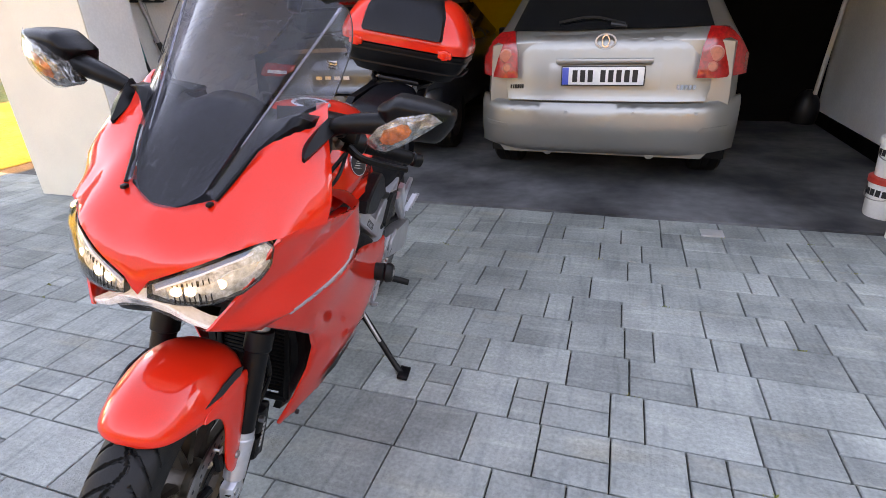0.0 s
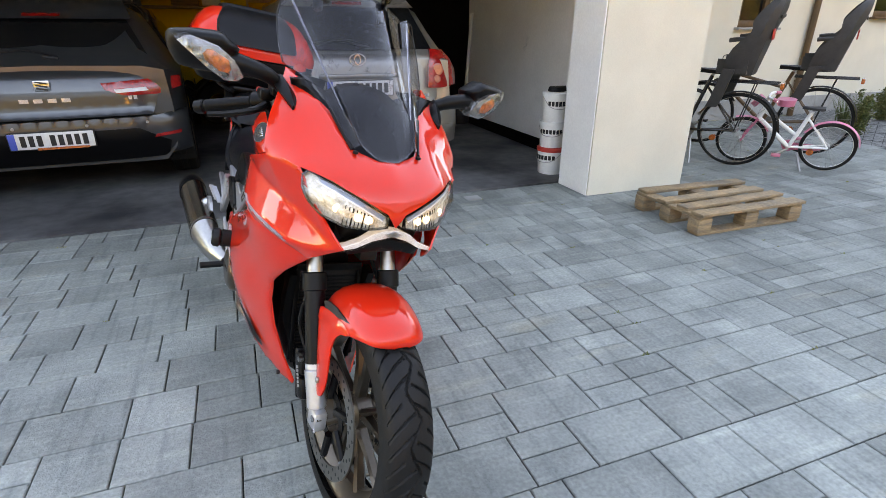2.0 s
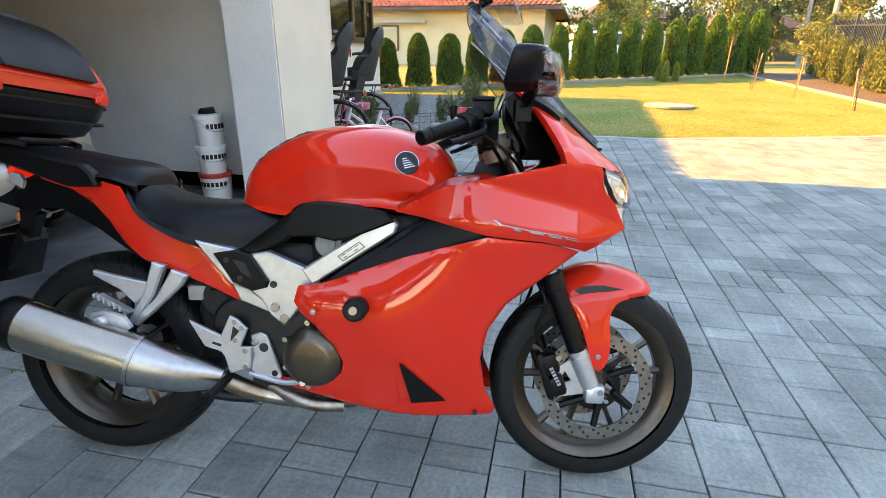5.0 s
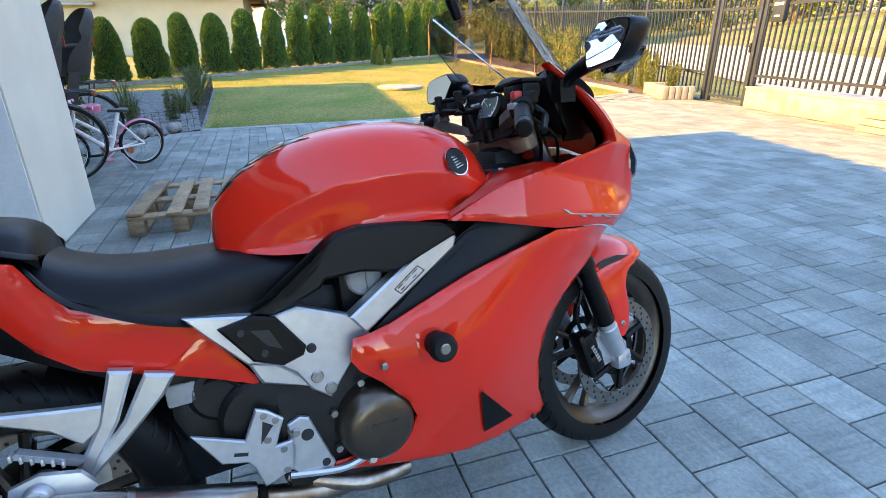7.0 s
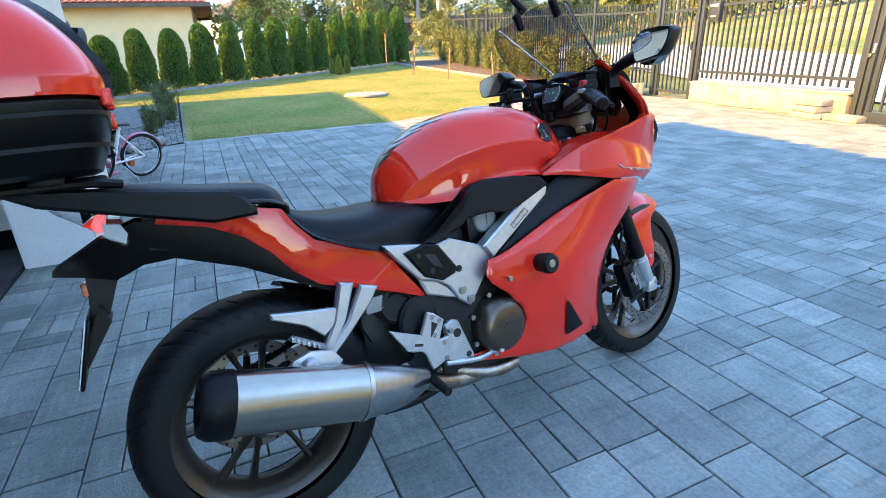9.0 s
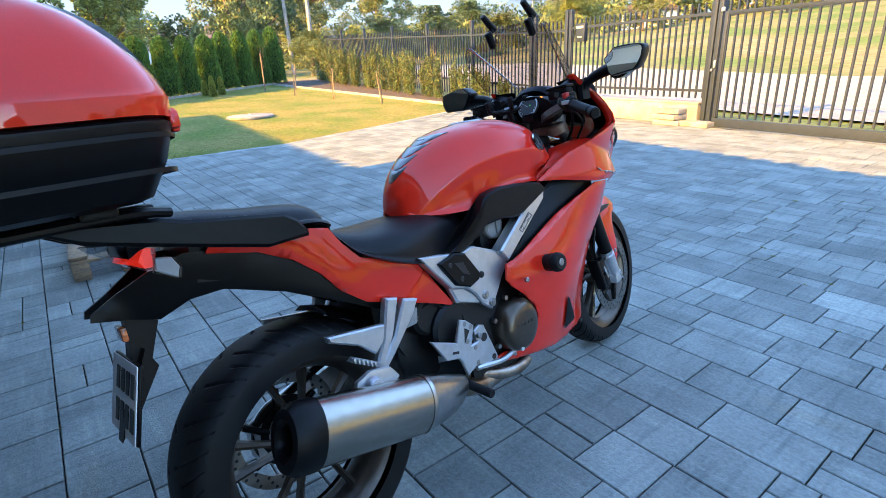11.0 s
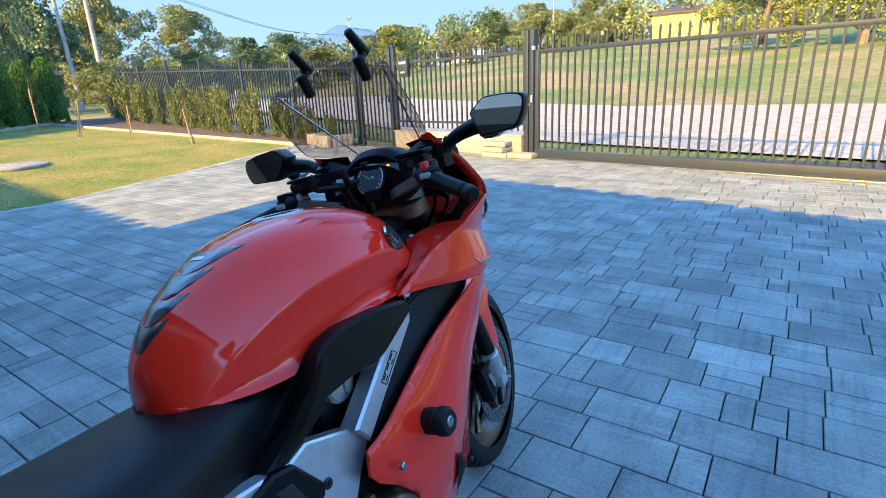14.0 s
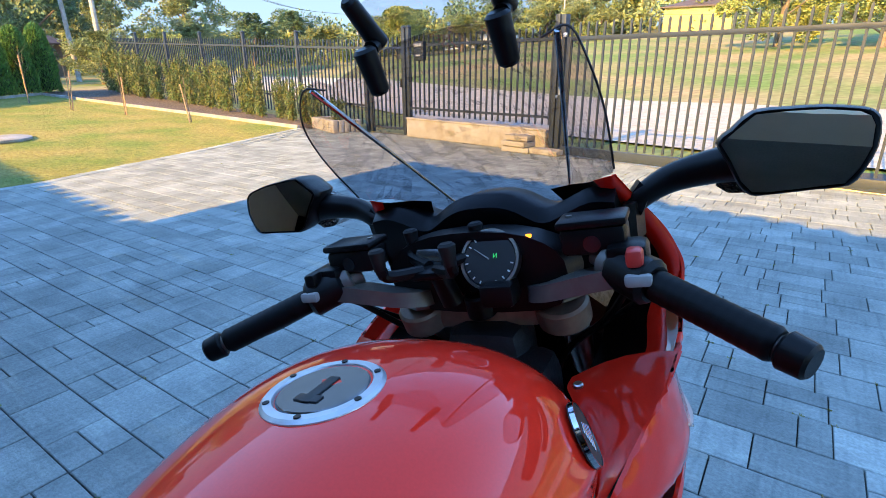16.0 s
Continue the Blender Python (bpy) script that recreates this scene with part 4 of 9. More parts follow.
# ---- bicycles ----
def bicycle(name, m, r, frame_mat, tyre_mat, rim_mat, label, seat_child=False, kid=False):
    """A bicycle along x, front at +x: wheels with spokes, frame, fork, bars, saddle, cranks, mudguards."""
    b = thing(name, m, label, "bicycle", "parked bicycles")
    wb = 1.08 * r / .34
    for k, x in (("front_wheel", wb / 2), ("rear_wheel", -wb / 2)):
        w = part(k, turn_y([(r - .034, -.012), (r - .02, -.013), (r - .02, .013), (r - .034, .012)], (x, 0, r), 40), rim_mat, b)
        part("tyre", turn_y([(r - .018 + .018 * math.cos(t), .018 * math.sin(t)) for t in [2 * math.pi * i / 8 for i in range(8)]], (x, 0, r), 48), tyre_mat, w)
        part("hub", rod((x, -.05, r), (x, .05, r), .022, n=12), M_STEEL, w)
        part("spokes", join(*[rod((x + .02 * math.cos(a), .02 * (-1) ** i, r + .02 * math.sin(a)), (x + (r - .03) * math.cos(a + .15), 0, r + (r - .03) * math.sin(a + .15)), .0016, n=4) for i, a in enumerate([2 * math.pi * j / 20 for j in range(20)])]), M_STEEL, w, smooth=False)
        part("mudguard", loft([[(x + (r + .02 + e) * math.cos(a), y, r + (r + .02 + e) * math.sin(a)) for y, e in ((-.028, -.012), (0, 0), (.028, -.012), (0, -.005))] for a in [radians(v) for v in ((70, 100, 130, 155) if x > 0 else (30, 60, 90, 120, 150, 175))]], along=3), M_PINK if kid else M_BLACK, b)
    h = r / .34
    bb, st, hd, hb = (-.08 * h, 0, .29 * h), (-.26 * h, 0, .82 * h), (.33 * h, 0, .80 * h), (.37 * h, 0, .68 * h)
    part("frame", join(rod(bb, st, .018, n=12), rod(bb, hb, .021, n=12), rod((-.21 * h, 0, .66 * h) if not kid else (-.16 * h, 0, .45 * h), hd, .017, n=12), rod(hd, hb, .022, n=12), *[rod(bb, (-wb / 2, s * .05, r), .010, n=8) for s in (-1, 1)], *[rod((-.23 * h, 0, .72 * h), (-wb / 2, s * .05, r), .009, n=8) for s in (-1, 1)]), frame_mat, b)
    part("fork", join(*[tube([(hb[0], s * .045, hb[2]), (hb[0] + .06, s * .05, .5 * (hb[2] + r)), (wb / 2, s * .05, r)], .011, 8) for s in (-1, 1)]), M_PINK if kid else frame_mat, b)
    part("handlebar", join(rod(hd, (.29 * h, 0, .98 * h), .014, n=10), tube([(.18 * h, -.29 * h, .99 * h), (.27 * h, -.18 * h, 1.0 * h), (.30 * h, 0, .98 * h), (.27 * h, .18 * h, 1.0 * h), (.18 * h, .29 * h, .99 * h)], .012, 8)), M_STEEL if not kid else M_WHITE, b)
    for s in (-1, 1):
        part("bar_grip", rod((.18 * h, s * .29 * h, .99 * h), (.23 * h, s * .225 * h, .995 * h), .017, n=10), M_PINK if kid else M_RUBBER, b)
    part("saddle", loft([[(x * h, y * w * h, z * h) for y, z in ((-1, .845), (-.9, .875), (0, .885), (.9, .875), (1, .845), (0, .84))] for x, w in ((-.40, .06), (-.36, .085), (-.28, .065), (-.18, .025), (-.13, .015))], along=3), M_BLACK if not kid else M_INK, b)
    part("seat_post", rod(st, (-.28 * h, 0, .85 * h), .013, n=10), M_STEEL, b)
    part("chainring", turn_y([(.03, -.055), (.085 * h, -.055), (.085 * h, -.05), (.03, -.05)], bb, 32), M_STEEL if not kid else M_PINK, b)
    for s in (-1, 1):
        part("crank", rod((bb[0], s * .06, bb[2]), (bb[0] + s * .13 * h, s * .075, bb[2] - s * .08 * h), .011, n=8), M_STEEL, b)
        part("pedal", rbox(bb[0] + s * .13 * h, s * .12, bb[2] - s * .08 * h, .08, .07, .02, .005), M_PINK if kid else M_RUBBER, b)
    part("kickstand", rod((bb[0] - .08, .03, bb[2] - .04), (bb[0] - .14, .17, .01), .01, n=8), M_STEEL, b)
    part("reflector", rod((-wb / 2 + r * .55, -.016, r * .72), (-wb / 2 + r * .55, .016, r * .72), .03, n=10), M_AMBER, b)
    if not kid:
        part("carrier", join(*[rod((-.28 * h, y, .78 * h), (-wb / 2 - .28, y, .78 * h), .007, n=6) for y in (-.06, 0, .06)], *[rod((-wb / 2 - .1, s * .06, .78 * h), (-wb / 2, s * .06, r), .006, n=6) for s in (-1, 1)]), M_INK, b)
        part("tail_light", rbox(-wb / 2 - .31, 0, .76 * h, .03, .09, .05, .008), M_AMBER, b)
        part("cable", tube([(.2, -.2, 1.0), (.38, -.1, .95), (.36, 0, .75)], .004, 6), M_INK, b)
        part("cable", tube([(.2, .2, 1.0), (.40, .1, .98), (.37, 0, .78)], .004, 6), M_INK, b)
    else:
        part("chain_guard", loft([[(bb[0] - .06 + x, -.062, bb[2] + z) for x, z in ((-.2, -.03), (.1, -.05), (.13, .03), (-.2, .02))], [(bb[0] - .06 + x, -.07, bb[2] + z) for x, z in ((-.2, -.03), (.1, -.05), (.13, .03), (-.2, .02))]]), M_PINK, b)
        part("basket_bow", join(rod((.05, 0, .58), (.05, 0, .64), .07, .08, 20), rod((.4 * h, 0, .9 * h), (.46 * h, 0, .95 * h), .06, n=14)), M_PINK, b)
    return b


def child_seat(m, label):
    """A bicycle child seat: curved back shell, side arms, foot wells, headrest slots."""
    c = thing("child_seat", m, label, "child seat", "bicycle child seats")
    part("back_shell", loft([[(x + dx * e, y * w, z) for dx, y in ((1, -1), (.3, -.93), (-.1, -.6), (-.15, 0), (-.1, .6), (.3, .93), (1, 1), (.4, .86), (0, .55), (-.05, 0), (0, -.55), (.4, -.86))] for x, z, w, e in ((-.03, -.04, .15, .2), (-.05, .06, .185, .22), (-.085, .20, .20, .20), (-.125, .33, .20, .12), (-.155, .42, .19, .15), (-.18, .51, .165, .12), (-.19, .57, .12, .08), (-.195, .60, .06, .05))], along=3), M_DARKSEAT, c, "dark grey plastic back shell")
    part("seat_pan", loft([[(x, y * w, z) for y, z in ((-1, .1), (-1, -.02), (0, -.05), (1, -.02), (1, .1), (.9, 0), (0, -.02), (-.9, 0))] for x, w in ((-.02, .16), (.12, .165), (.24, .13))], along=2), M_DARKSEAT, c)
    for s in (-1, 1):
        part("leg_guard", loft([[(x + e, s * (.17 + f), z) for e, f in ((-.05, 0), (.05, 0), (.05, .025), (-.05, .025))] for x, z in ((.12, .02), (.16, -.14), (.20, -.28), (.22, -.32))], along=2), M_DARKSEAT, c)
        part("arm_rest", tube([(-.05, s * .15, .26), (.06, s * .17, .27), (.16, s * .165, .26)], .02, 8), M_DARKSEAT, c)
    part("headrest_slot", rbox(-.186, 0, .44, .012, .16, .03, .01), M_INK, c)
    part("safety_sticker", rbox(-.150, .05, .30, .012, .07, .09, .005), M_REDPL, c)
    return c


M_DARKSEAT = mat("dark_grey_shell", (0.035, 0.035, 0.036), 0.6, var=0.1)
b1 = pose(4.12, 2.42, 0, -5, 0, 118)
bicycle("bicycle", b1, .345, M_GLOSSBLACK, M_RUBBER, M_STEEL, "black city bicycle with a child seat parked by the pillar", True)
child_seat(b1 @ pose(-.56, 0, .90), "dark grey plastic child seat on the black bicycle")
b2 = pose(5.26, 2.48, 0, -5, 0, 124)
bicycle("bicycle", b2, .345, M_BROWN, M_RUBBER, M_STEEL, "dark city bicycle with a child seat by the house wall", True)
child_seat(b2 @ pose(-.56, 0, .90), "dark grey plastic child seat with red sticker on the bicycle")
bicycle("children_bicycle", pose(4.805, 1.75, 0, -7, 0, 127), .225, M_WHITE, M_RUBBER, M_WHITE, "small white and pink children's bicycle on its stand", kid=True)


# ---- cars in the garage: x to the right, y forward, z up, rear at the origin ----
def car(name, m, w, length, paint, label, style):
    c = thing(name, m, label, "car", "cars in the garage")
    hw = w / 2
    zt, zb, belt = style["top"], .24, style["belt"]

    def back(u, v):
        a = abs(u) / hw
        p = style["back"]
        for (z0, y0), (z1, y1) in zip(p, p[1:]):
            if v <= z1 or (z1, y1) == p[-1]:
                t = (v - z0) / (z1 - z0)
                y = y0 + (y1 - y0) * max(0, min(1.2, t))
                break
        return y + .05 * a * a + .17 * a ** 6

    def on_back(d=0.0):
        return lambda u, v: (u, back(u, v) - d, v)
    rings = []
    for y, k, top, rw in style["hull"]:
        pr = [(0, zb), (.86 * hw * k, zb), (.97 * hw * k, zb + .1), (hw * k, .48), (hw * k, .66), (.975 * hw * k, min(belt, top - .02)), (rw * hw, max(min(top - .06, top), min(belt, top - .02) + .004)), (rw * .82 * hw, top), (0, top + .012)]
        r = [Vector((a, y, z)) for a, z in pr]
        rings.append(r + [Vector((-p.x, p.y, p.z)) for p in r[-2:0:-1]])
    body = part("body", loft(rings, along=3), paint, c, angle=50)
    o = (0, -1, 0)
    bl = style["bumper_line"]
    part("bumper", panel([(-hw, .30), (-.6 * hw, .27), (.6 * hw, .27), (hw, .30), (hw, bl + .03), (.72 * hw, bl), (-.72 * hw, bl), (-hw, bl + .03)], on_back(.03), o, .06, .05, roll=.012), paint, c, angle=50)
    if style["dark_lower"]:
        part("lower_valance", panel([(-.80 * hw, .275), (.80 * hw, .275), (.84 * hw, .40), (.62 * hw, .52), (-.62 * hw, .52), (-.84 * hw, .40)], on_back(.036), o, .02, .05), M_BLACK, c, "black bumper insert")
    gate = part("tailgate", panel([(-.74 * hw, bl + .012), (.74 * hw, bl + .012), (.80 * hw, belt - .18), (.73 * hw, belt + .06), (-.73 * hw, belt + .06), (-.80 * hw, belt - .18)], on_back(.018), o, .04, .05, roll=.006), paint, c, "painted tailgate", angle=50)
    g = style["glass"]
    part("rear_window", panel([(-g[0] * hw, g[2]), (g[0] * hw, g[2]), (g[1] * hw, g[3]), (-g[1] * hw, g[3])], on_back(.024), o, .02, .05, curve=0, roll=.004), M_CARGLASS, gate, "dark rear window")
    part("roof_spoiler", panel([(-g[1] * hw - .04, g[3] + .005), (g[1] * hw + .04, g[3] + .005), (g[1] * hw - .02, zt + .012), (-g[1] * hw + .02, zt + .012)], on_back(.05), o, .08, .05, roll=.012), paint, c)
    part("high_brake_light", panel([(-.12, g[3] + .02), (.12, g[3] + .02), (.12, g[3] + .045), (-.12, g[3] + .045)], on_back(.056), o, .01, .03), M_REDLENS, c)
    for s in (-1, 1):
        lp = part("tail_lamp", panel([(s * a * hw, z) for a, z in style["lamp"]], on_back(.034 + style["lamp_out"]), o, .05 + style["lamp_out"], .04, roll=.008), M_REDLENS, c, "red tail lamp")
        for a, z, r in style["bulb"]:
            p = Vector(on_back(.036 + style["lamp_out"])(s * a * hw, z))
            part("lamp_bulb", rod(p, p - Vector((0, .008, 0)), r, r * .8, 20, .002), M_PINKLENS if style["amber"] else M_REDLENS, lp)
        if style["strip"]:
            part("lamp_strip", panel([(s * a * hw, z) for a, z in style["strip"]], on_back(.04), o, .01, .03), M_PLATE, lp)
        part("reflector_strip", panel([(s * a * hw, z) for a, z in ((.72, .44), (.93, .45), (.93, .475), (.74, .465))], on_back(.042), o, .01, .03), M_REDLENS if style["dark_lower"] else paint, c)
        for x, y in ((s * (hw - .11), .78), (s * (hw - .11), length - .85)):
            wh = part("wheel", turn_y([(.10, -.09), (.20, -.095), (.205, -.07), (.205, .07), (.20, .095), (.10, .09)], (0, 0, 0), 32), M_RIM if style["dark_lower"] else M_GREYPL, c)
            wh.data.transform(Matrix.Translation((x, y, .31)) @ Matrix.Rotation(radians(90), 4, "Z"))
            ty = turn_y([(.20, -.09), (.24, -.105), (.29, -.105), (.31, -.085), (.312, -.03), (.306, -.026), (.306, -.02), (.312, -.016), (.312, .016), (.306, .02), (.306, .026), (.312, .03), (.31, .085), (.29, .105), (.24, .105), (.20, .09)], (0, 0, 0), 40)
            part("tyre", moved(ty, Matrix.Translation((x, y, .31)) @ Matrix.Rotation(radians(90), 4, "Z")), M_RUBBER, wh, "black car tyre")
        part("mud_flap", rbox(s * (hw - .11), .5, .24, .22, .015, .18, .006), M_RUBBER, c)
        sm = part("wing_mirror", loft([[(s * (hw + .06 + .11 * a), length * .62 + y, .95 + z) for y, z in ((-.05, -.06), (-.06, .05), (.05, .06), (.07, -.04))] for a in (0, .5, 1)], along=2), M_BLACK, c)
        part("side_window", panel([(.75, belt + .02), (1.0, belt + .30), (1.3, zt - .13), (2.4, zt - .12), (2.95, belt + .05), (2.6, belt)], lambda u, v: (s * (.985 * hw - (v - belt) / (zt - belt) * (1 - style["hull"][4][3]) * hw + .004), u, v), (s, 0, 0), .01, .08), M_CARGLASS, c, "dark side window")
        if style["rails"]:
            part("roof_bar_rail", rod((s * .52, .95, zt + .035), (s * .50, 2.4, zt + .035), .012, n=8), M_INK, c)
        for y0 in (1.4, 2.35):
            part("door_gap", panel([(y0, .42), (y0 + .008, .42), (y0 + .008, belt), (y0, belt)], lambda u, v: (s * hw * (1.002 if v < .66 else 1.002 - .025 * (v - .66) / (belt - .66)), u, v), (s, 0, 0), .004, .1), M_INK, c, smooth=False)
        ex = Vector((s * .45 if style["dark_lower"] else s * .35, .1, .26))
        if s < 0 or not style["dark_lower"]:
            part("tail_pipe", rod(ex, ex + Vector((0, .25, 0)), .032, n=16), M_STEEL, c)
    if style["rails"]:
        for y0 in (1.25, 2.1):
            part("roof_bar", rbox(0, y0, zt + .07, 1.1, .06, .025, .01), M_ALU, c, "silver roof bar")
            for s in (-1, 1):
                part("bar_foot", rbox(s * .52, y0, zt + .04, .07, .09, .07, .015), M_BLACK, c)
    pz = style["plate"]
    q = Vector(on_back(.05)(0, pz))
    pf = part("plate_frame", rbox(q.x, q.y, pz, .535, .02, .125, .006), M_INK, c)
    part("number_plate", rbox(q.x, q.y - .011, pz, .52, .006, .112, .004), M_PLATE, pf, "white number plate")
    part("plate_band", rbox(q.x - .238, q.y - .0155, pz, .042, .004, .11, .002), M_BLUE, pf)
    for bx in (-.20, -.15, -.10, -.02, .03, .08, .13, .18):
        part("plate_bar", rbox(q.x + bx + .025, q.y - .0155, pz, .0325, .002, .076, 0), M_INK, pf, smooth=False)
    if style["rails"]:
        part("frame_strip", rbox(q.x + .06, q.y - .0155, pz - .056, .32, .004, .016, 0), M_AMBER, pf)
    p = Vector(on_back(.03)(0, style["badge"]))
    if style["amber"]:
        bd = part("badge", turn_y([(.042, -.006), (.05, -.006), (.05, .004), (.042, .004)], (0, 0, 0), 32), M_ALU, c, "chrome oval emblem")
        bd.data.transform(Matrix.Translation(p) @ Matrix.Diagonal((1.35, 1, .95, 1)))
        e2 = part("emblem_bow", turn_y([(.02, -.006), (.025, -.006), (.025, .004), (.02, .004)], (0, 0, 0), 24), M_CHROME, bd)
        e2.data.transform(Matrix.Translation(p) @ Matrix.Diagonal((1.0, 1, 1.6, 1)))
    else:
        bd = part("badge", rbox(p.x, p.y, p.z, .1, .012, .075, .012), M_CHROME, c, "chrome square emblem")
        for k in (-1, 0, 1):
            part("emblem_stroke", moved(rbox(0, -.008, 0, .07, .004, .01, 0), pose(p.x, p.y, p.z + .022 * k, 0, 12, 0)), M_INK, bd, smooth=False)
    for x0, n, wd in style["names"]:
        p2 = Vector(on_back(.026)(x0, style["name_z"]))
        for i in range(n):
            part("model_letter_bar", rbox(p2.x - wd / 2 + wd / n * (i + .5), p2.y, style["name_z"] + .014, wd / n * .65, .002, .028, 0), M_CHROME, c, smooth=False)
    if style["handle_bar"]:
        p3 = Vector(on_back(.04)(0, pz + .09))
        part("boot_handle", rbox(0, p3.y, pz + .09, .62, .04, .035, .012), paint, c)
    wp = Vector(on_back(.045)(.02, g[2] + .03))
    part("rear_wiper", join(rod(wp, Vector(on_back(.05)(.12, g[2] + .015)), .014, .010, 8), tube([Vector(on_back(.05)(.11, g[2] + .03)), Vector(on_back(.05)(-.1, g[2] + .075)), Vector(on_back(.05)(-.32, g[2] + .05))], .009, 6)), M_INK, c)
    for x in (-.55, -.2, .2, .55):
        p4 = Vector(on_back(.032)(x * hw / .8, .56))
        part("parking_sensor", rod(p4, p4 - Vector((0, .004, 0)), .011, n=12), M_GREYPL, c)
    part("number_recess", panel([(-.36, pz - .09), (.36, pz - .09), (.36, pz + .075), (-.36, pz + .075)], on_back(.022), o, .01, .06), paint if not style["dark_lower"] else M_BLACK, c)
    part("underside", rbox(0, length / 2, .27, w * .8, length * .9, .1, .02), M_INK, c)
    return c


silver = dict(top=1.46, belt=.98, back=[(.2, .10), (.30, .04), (.45, 0), (.60, .01), (.64, .06), (.80, .08), (1.0, .12), (1.06, .17), (1.38, .46), (1.5, .60)], dark_lower=False,
              hull=[(.12, .90, 1.0, .86), (.30, .97, 1.16, .78), (.55, 1, 1.38, .72), (.85, 1, 1.45, .72), (1.9, 1, 1.49, .72), (2.7, 1, 1.40, .70), (3.2, .99, 1.02, .72), (3.9, .95, .92, .72), (4.2, .8, .7, .7)],
              lamp_out=.04, bumper_line=.615, glass=(.74, .60, 1.07, 1.385), lamp=[(.655, .775), (.67, .95), (.71, 1.075), (.84, 1.065), (.93, .99), (1.0, .90), (1.0, .785), (.8, .77)], bulb=((.76, .915, .05), (.75, .84, .032)), amber=True, strip=None,
              rails=False, plate=.79, badge=1.0, names=((-.58, 6, .1), (.52, 5, .12)), name_z=.70, handle_bar=True)
car("silver_car", pose(.85, 2.42, 0, 0, 0, -2), 1.74, 4.2, M_SILVERCAR, "silver hatchback parked nose-in in the garage", silver)
grey = dict(top=1.42, belt=.93, back=[(.2, .14), (.32, .06), (.45, 0), (.60, .0), (.64, .05), (.78, .06), (.9, .1), (.98, .18), (1.28, .55), (1.4, .72)], dark_lower=True,
            hull=[(.12, .90, .96, .86), (.32, .97, 1.10, .78), (.65, 1, 1.33, .71), (.95, 1, 1.40, .71), (2.0, 1, 1.45, .71), (2.8, 1, 1.36, .69), (3.3, .99, .98, .72), (4.0, .95, .9, .72), (4.3, .8, .7, .7)],
            lamp_out=.0, bumper_line=.60, glass=(.78, .62, 1.0, 1.285), lamp=[(.42, .80), (.40, .845), (.70, .865), (.985, .88), (.99, .80), (.80, .755), (.55, .755)], bulb=(), amber=False,
            strip=[(.5, .775), (.49, .80), (.72, .81), (.74, .785)], rails=True, plate=.475, badge=.84, names=((0, 4, .34), (.55, 2, .07)), name_z=.725, handle_bar=False)
car("grey_car", pose(-1.36, 2.78, 0, 0, 0, 2), 1.80, 4.3, M_GREYCAR, "dark grey hatchback with roof bars parked nose-in in the garage", grey)


# ---- garage contents ----
for i, (x, y, z, r, h) in enumerate(((2.55, 2.28, .004, .125, .235), (2.545, 2.285, .24, .115, .225), (2.55, 2.28, .466, .115, .25))):
    bu = thing("bucket", pose(x, y, z, 0, 0, 200 + 30 * i), "white plastic bucket of plaster with printed label, stacked", "bucket", "stacked buckets")
    part("tub", loft([[(q * math.cos(a), q * math.sin(a), zz) for a in [2 * math.pi * k / 32 for k in range(32)]] for q, zz in ((r * .86, 0), (r * .9, .008), (r, h - .035), (r * 1.05, h - .033), (r * 1.05, h - .012), (r * 1.02, h))]), M_WHITE, bu)
    part("lid_band", loft([[(q * math.cos(a), q * math.sin(a), zz) for a in [2 * math.pi * k / 32 for k in range(32)]] for q, zz in ((r * 1.07, h - .03), (r * 1.07, h), (r * 1.0, h + .006))]), M_REDPL if i == 0 else M_WHITE, bu)
    part("label", loft([[(r * (.985 + .0009 * k) * math.cos(a) * (.88 + .12 * zz / h), r * .985 * math.sin(a) * (.88 + .12 * zz / h), zz) for a in [radians(-60 + 12 * q) for q in range(11)]] for k, zz in ((0, h * .3), (1, h * .5))], cap=False, closed=False), M_AMBER if i == 2 else M_GREYPL, bu)
    part("label_bars", join(*[moved(rbox(r * .995, 0, h * .65, .003, r * .2, h * .16, 0), Matrix.Rotation(radians(a), 4, "Z")) for a in (-48, -32, -16, 0, 16, 32, 48)]), M_INK, bu, smooth=False)
    part("bail", tube([(0, r * 1.05, h - .03), (r * .75, r * .7, h * .55), (r * 1.06, 0, h * .48), (r * .75, -r * .7, h * .55), (0, -r * 1.05, h - .03)], .003, 6), M_STEEL, bu)
gl = thing("work_gloves", pose(2.55, 2.28, .725), "dark work gloves lying on the buckets", "gloves")
part("glove", loft([[(x, y * w, z) for y, z in ((-1, 0), (-.6, .035), (0, .045), (.6, .03), (1, 0))] for x, w in ((-.07, .03), (-.02, .06), (.04, .055), (.09, .02))], along=3), M_RUBBER, gl)


def tool(name, top, bottom, label, parts_):
    t = thing(name, Matrix.Identity(4), label, "garden tool", "tools on the wall")
    for nm, bmx, mt in parts_:
        part(nm, bmx, mt, t)
    return t


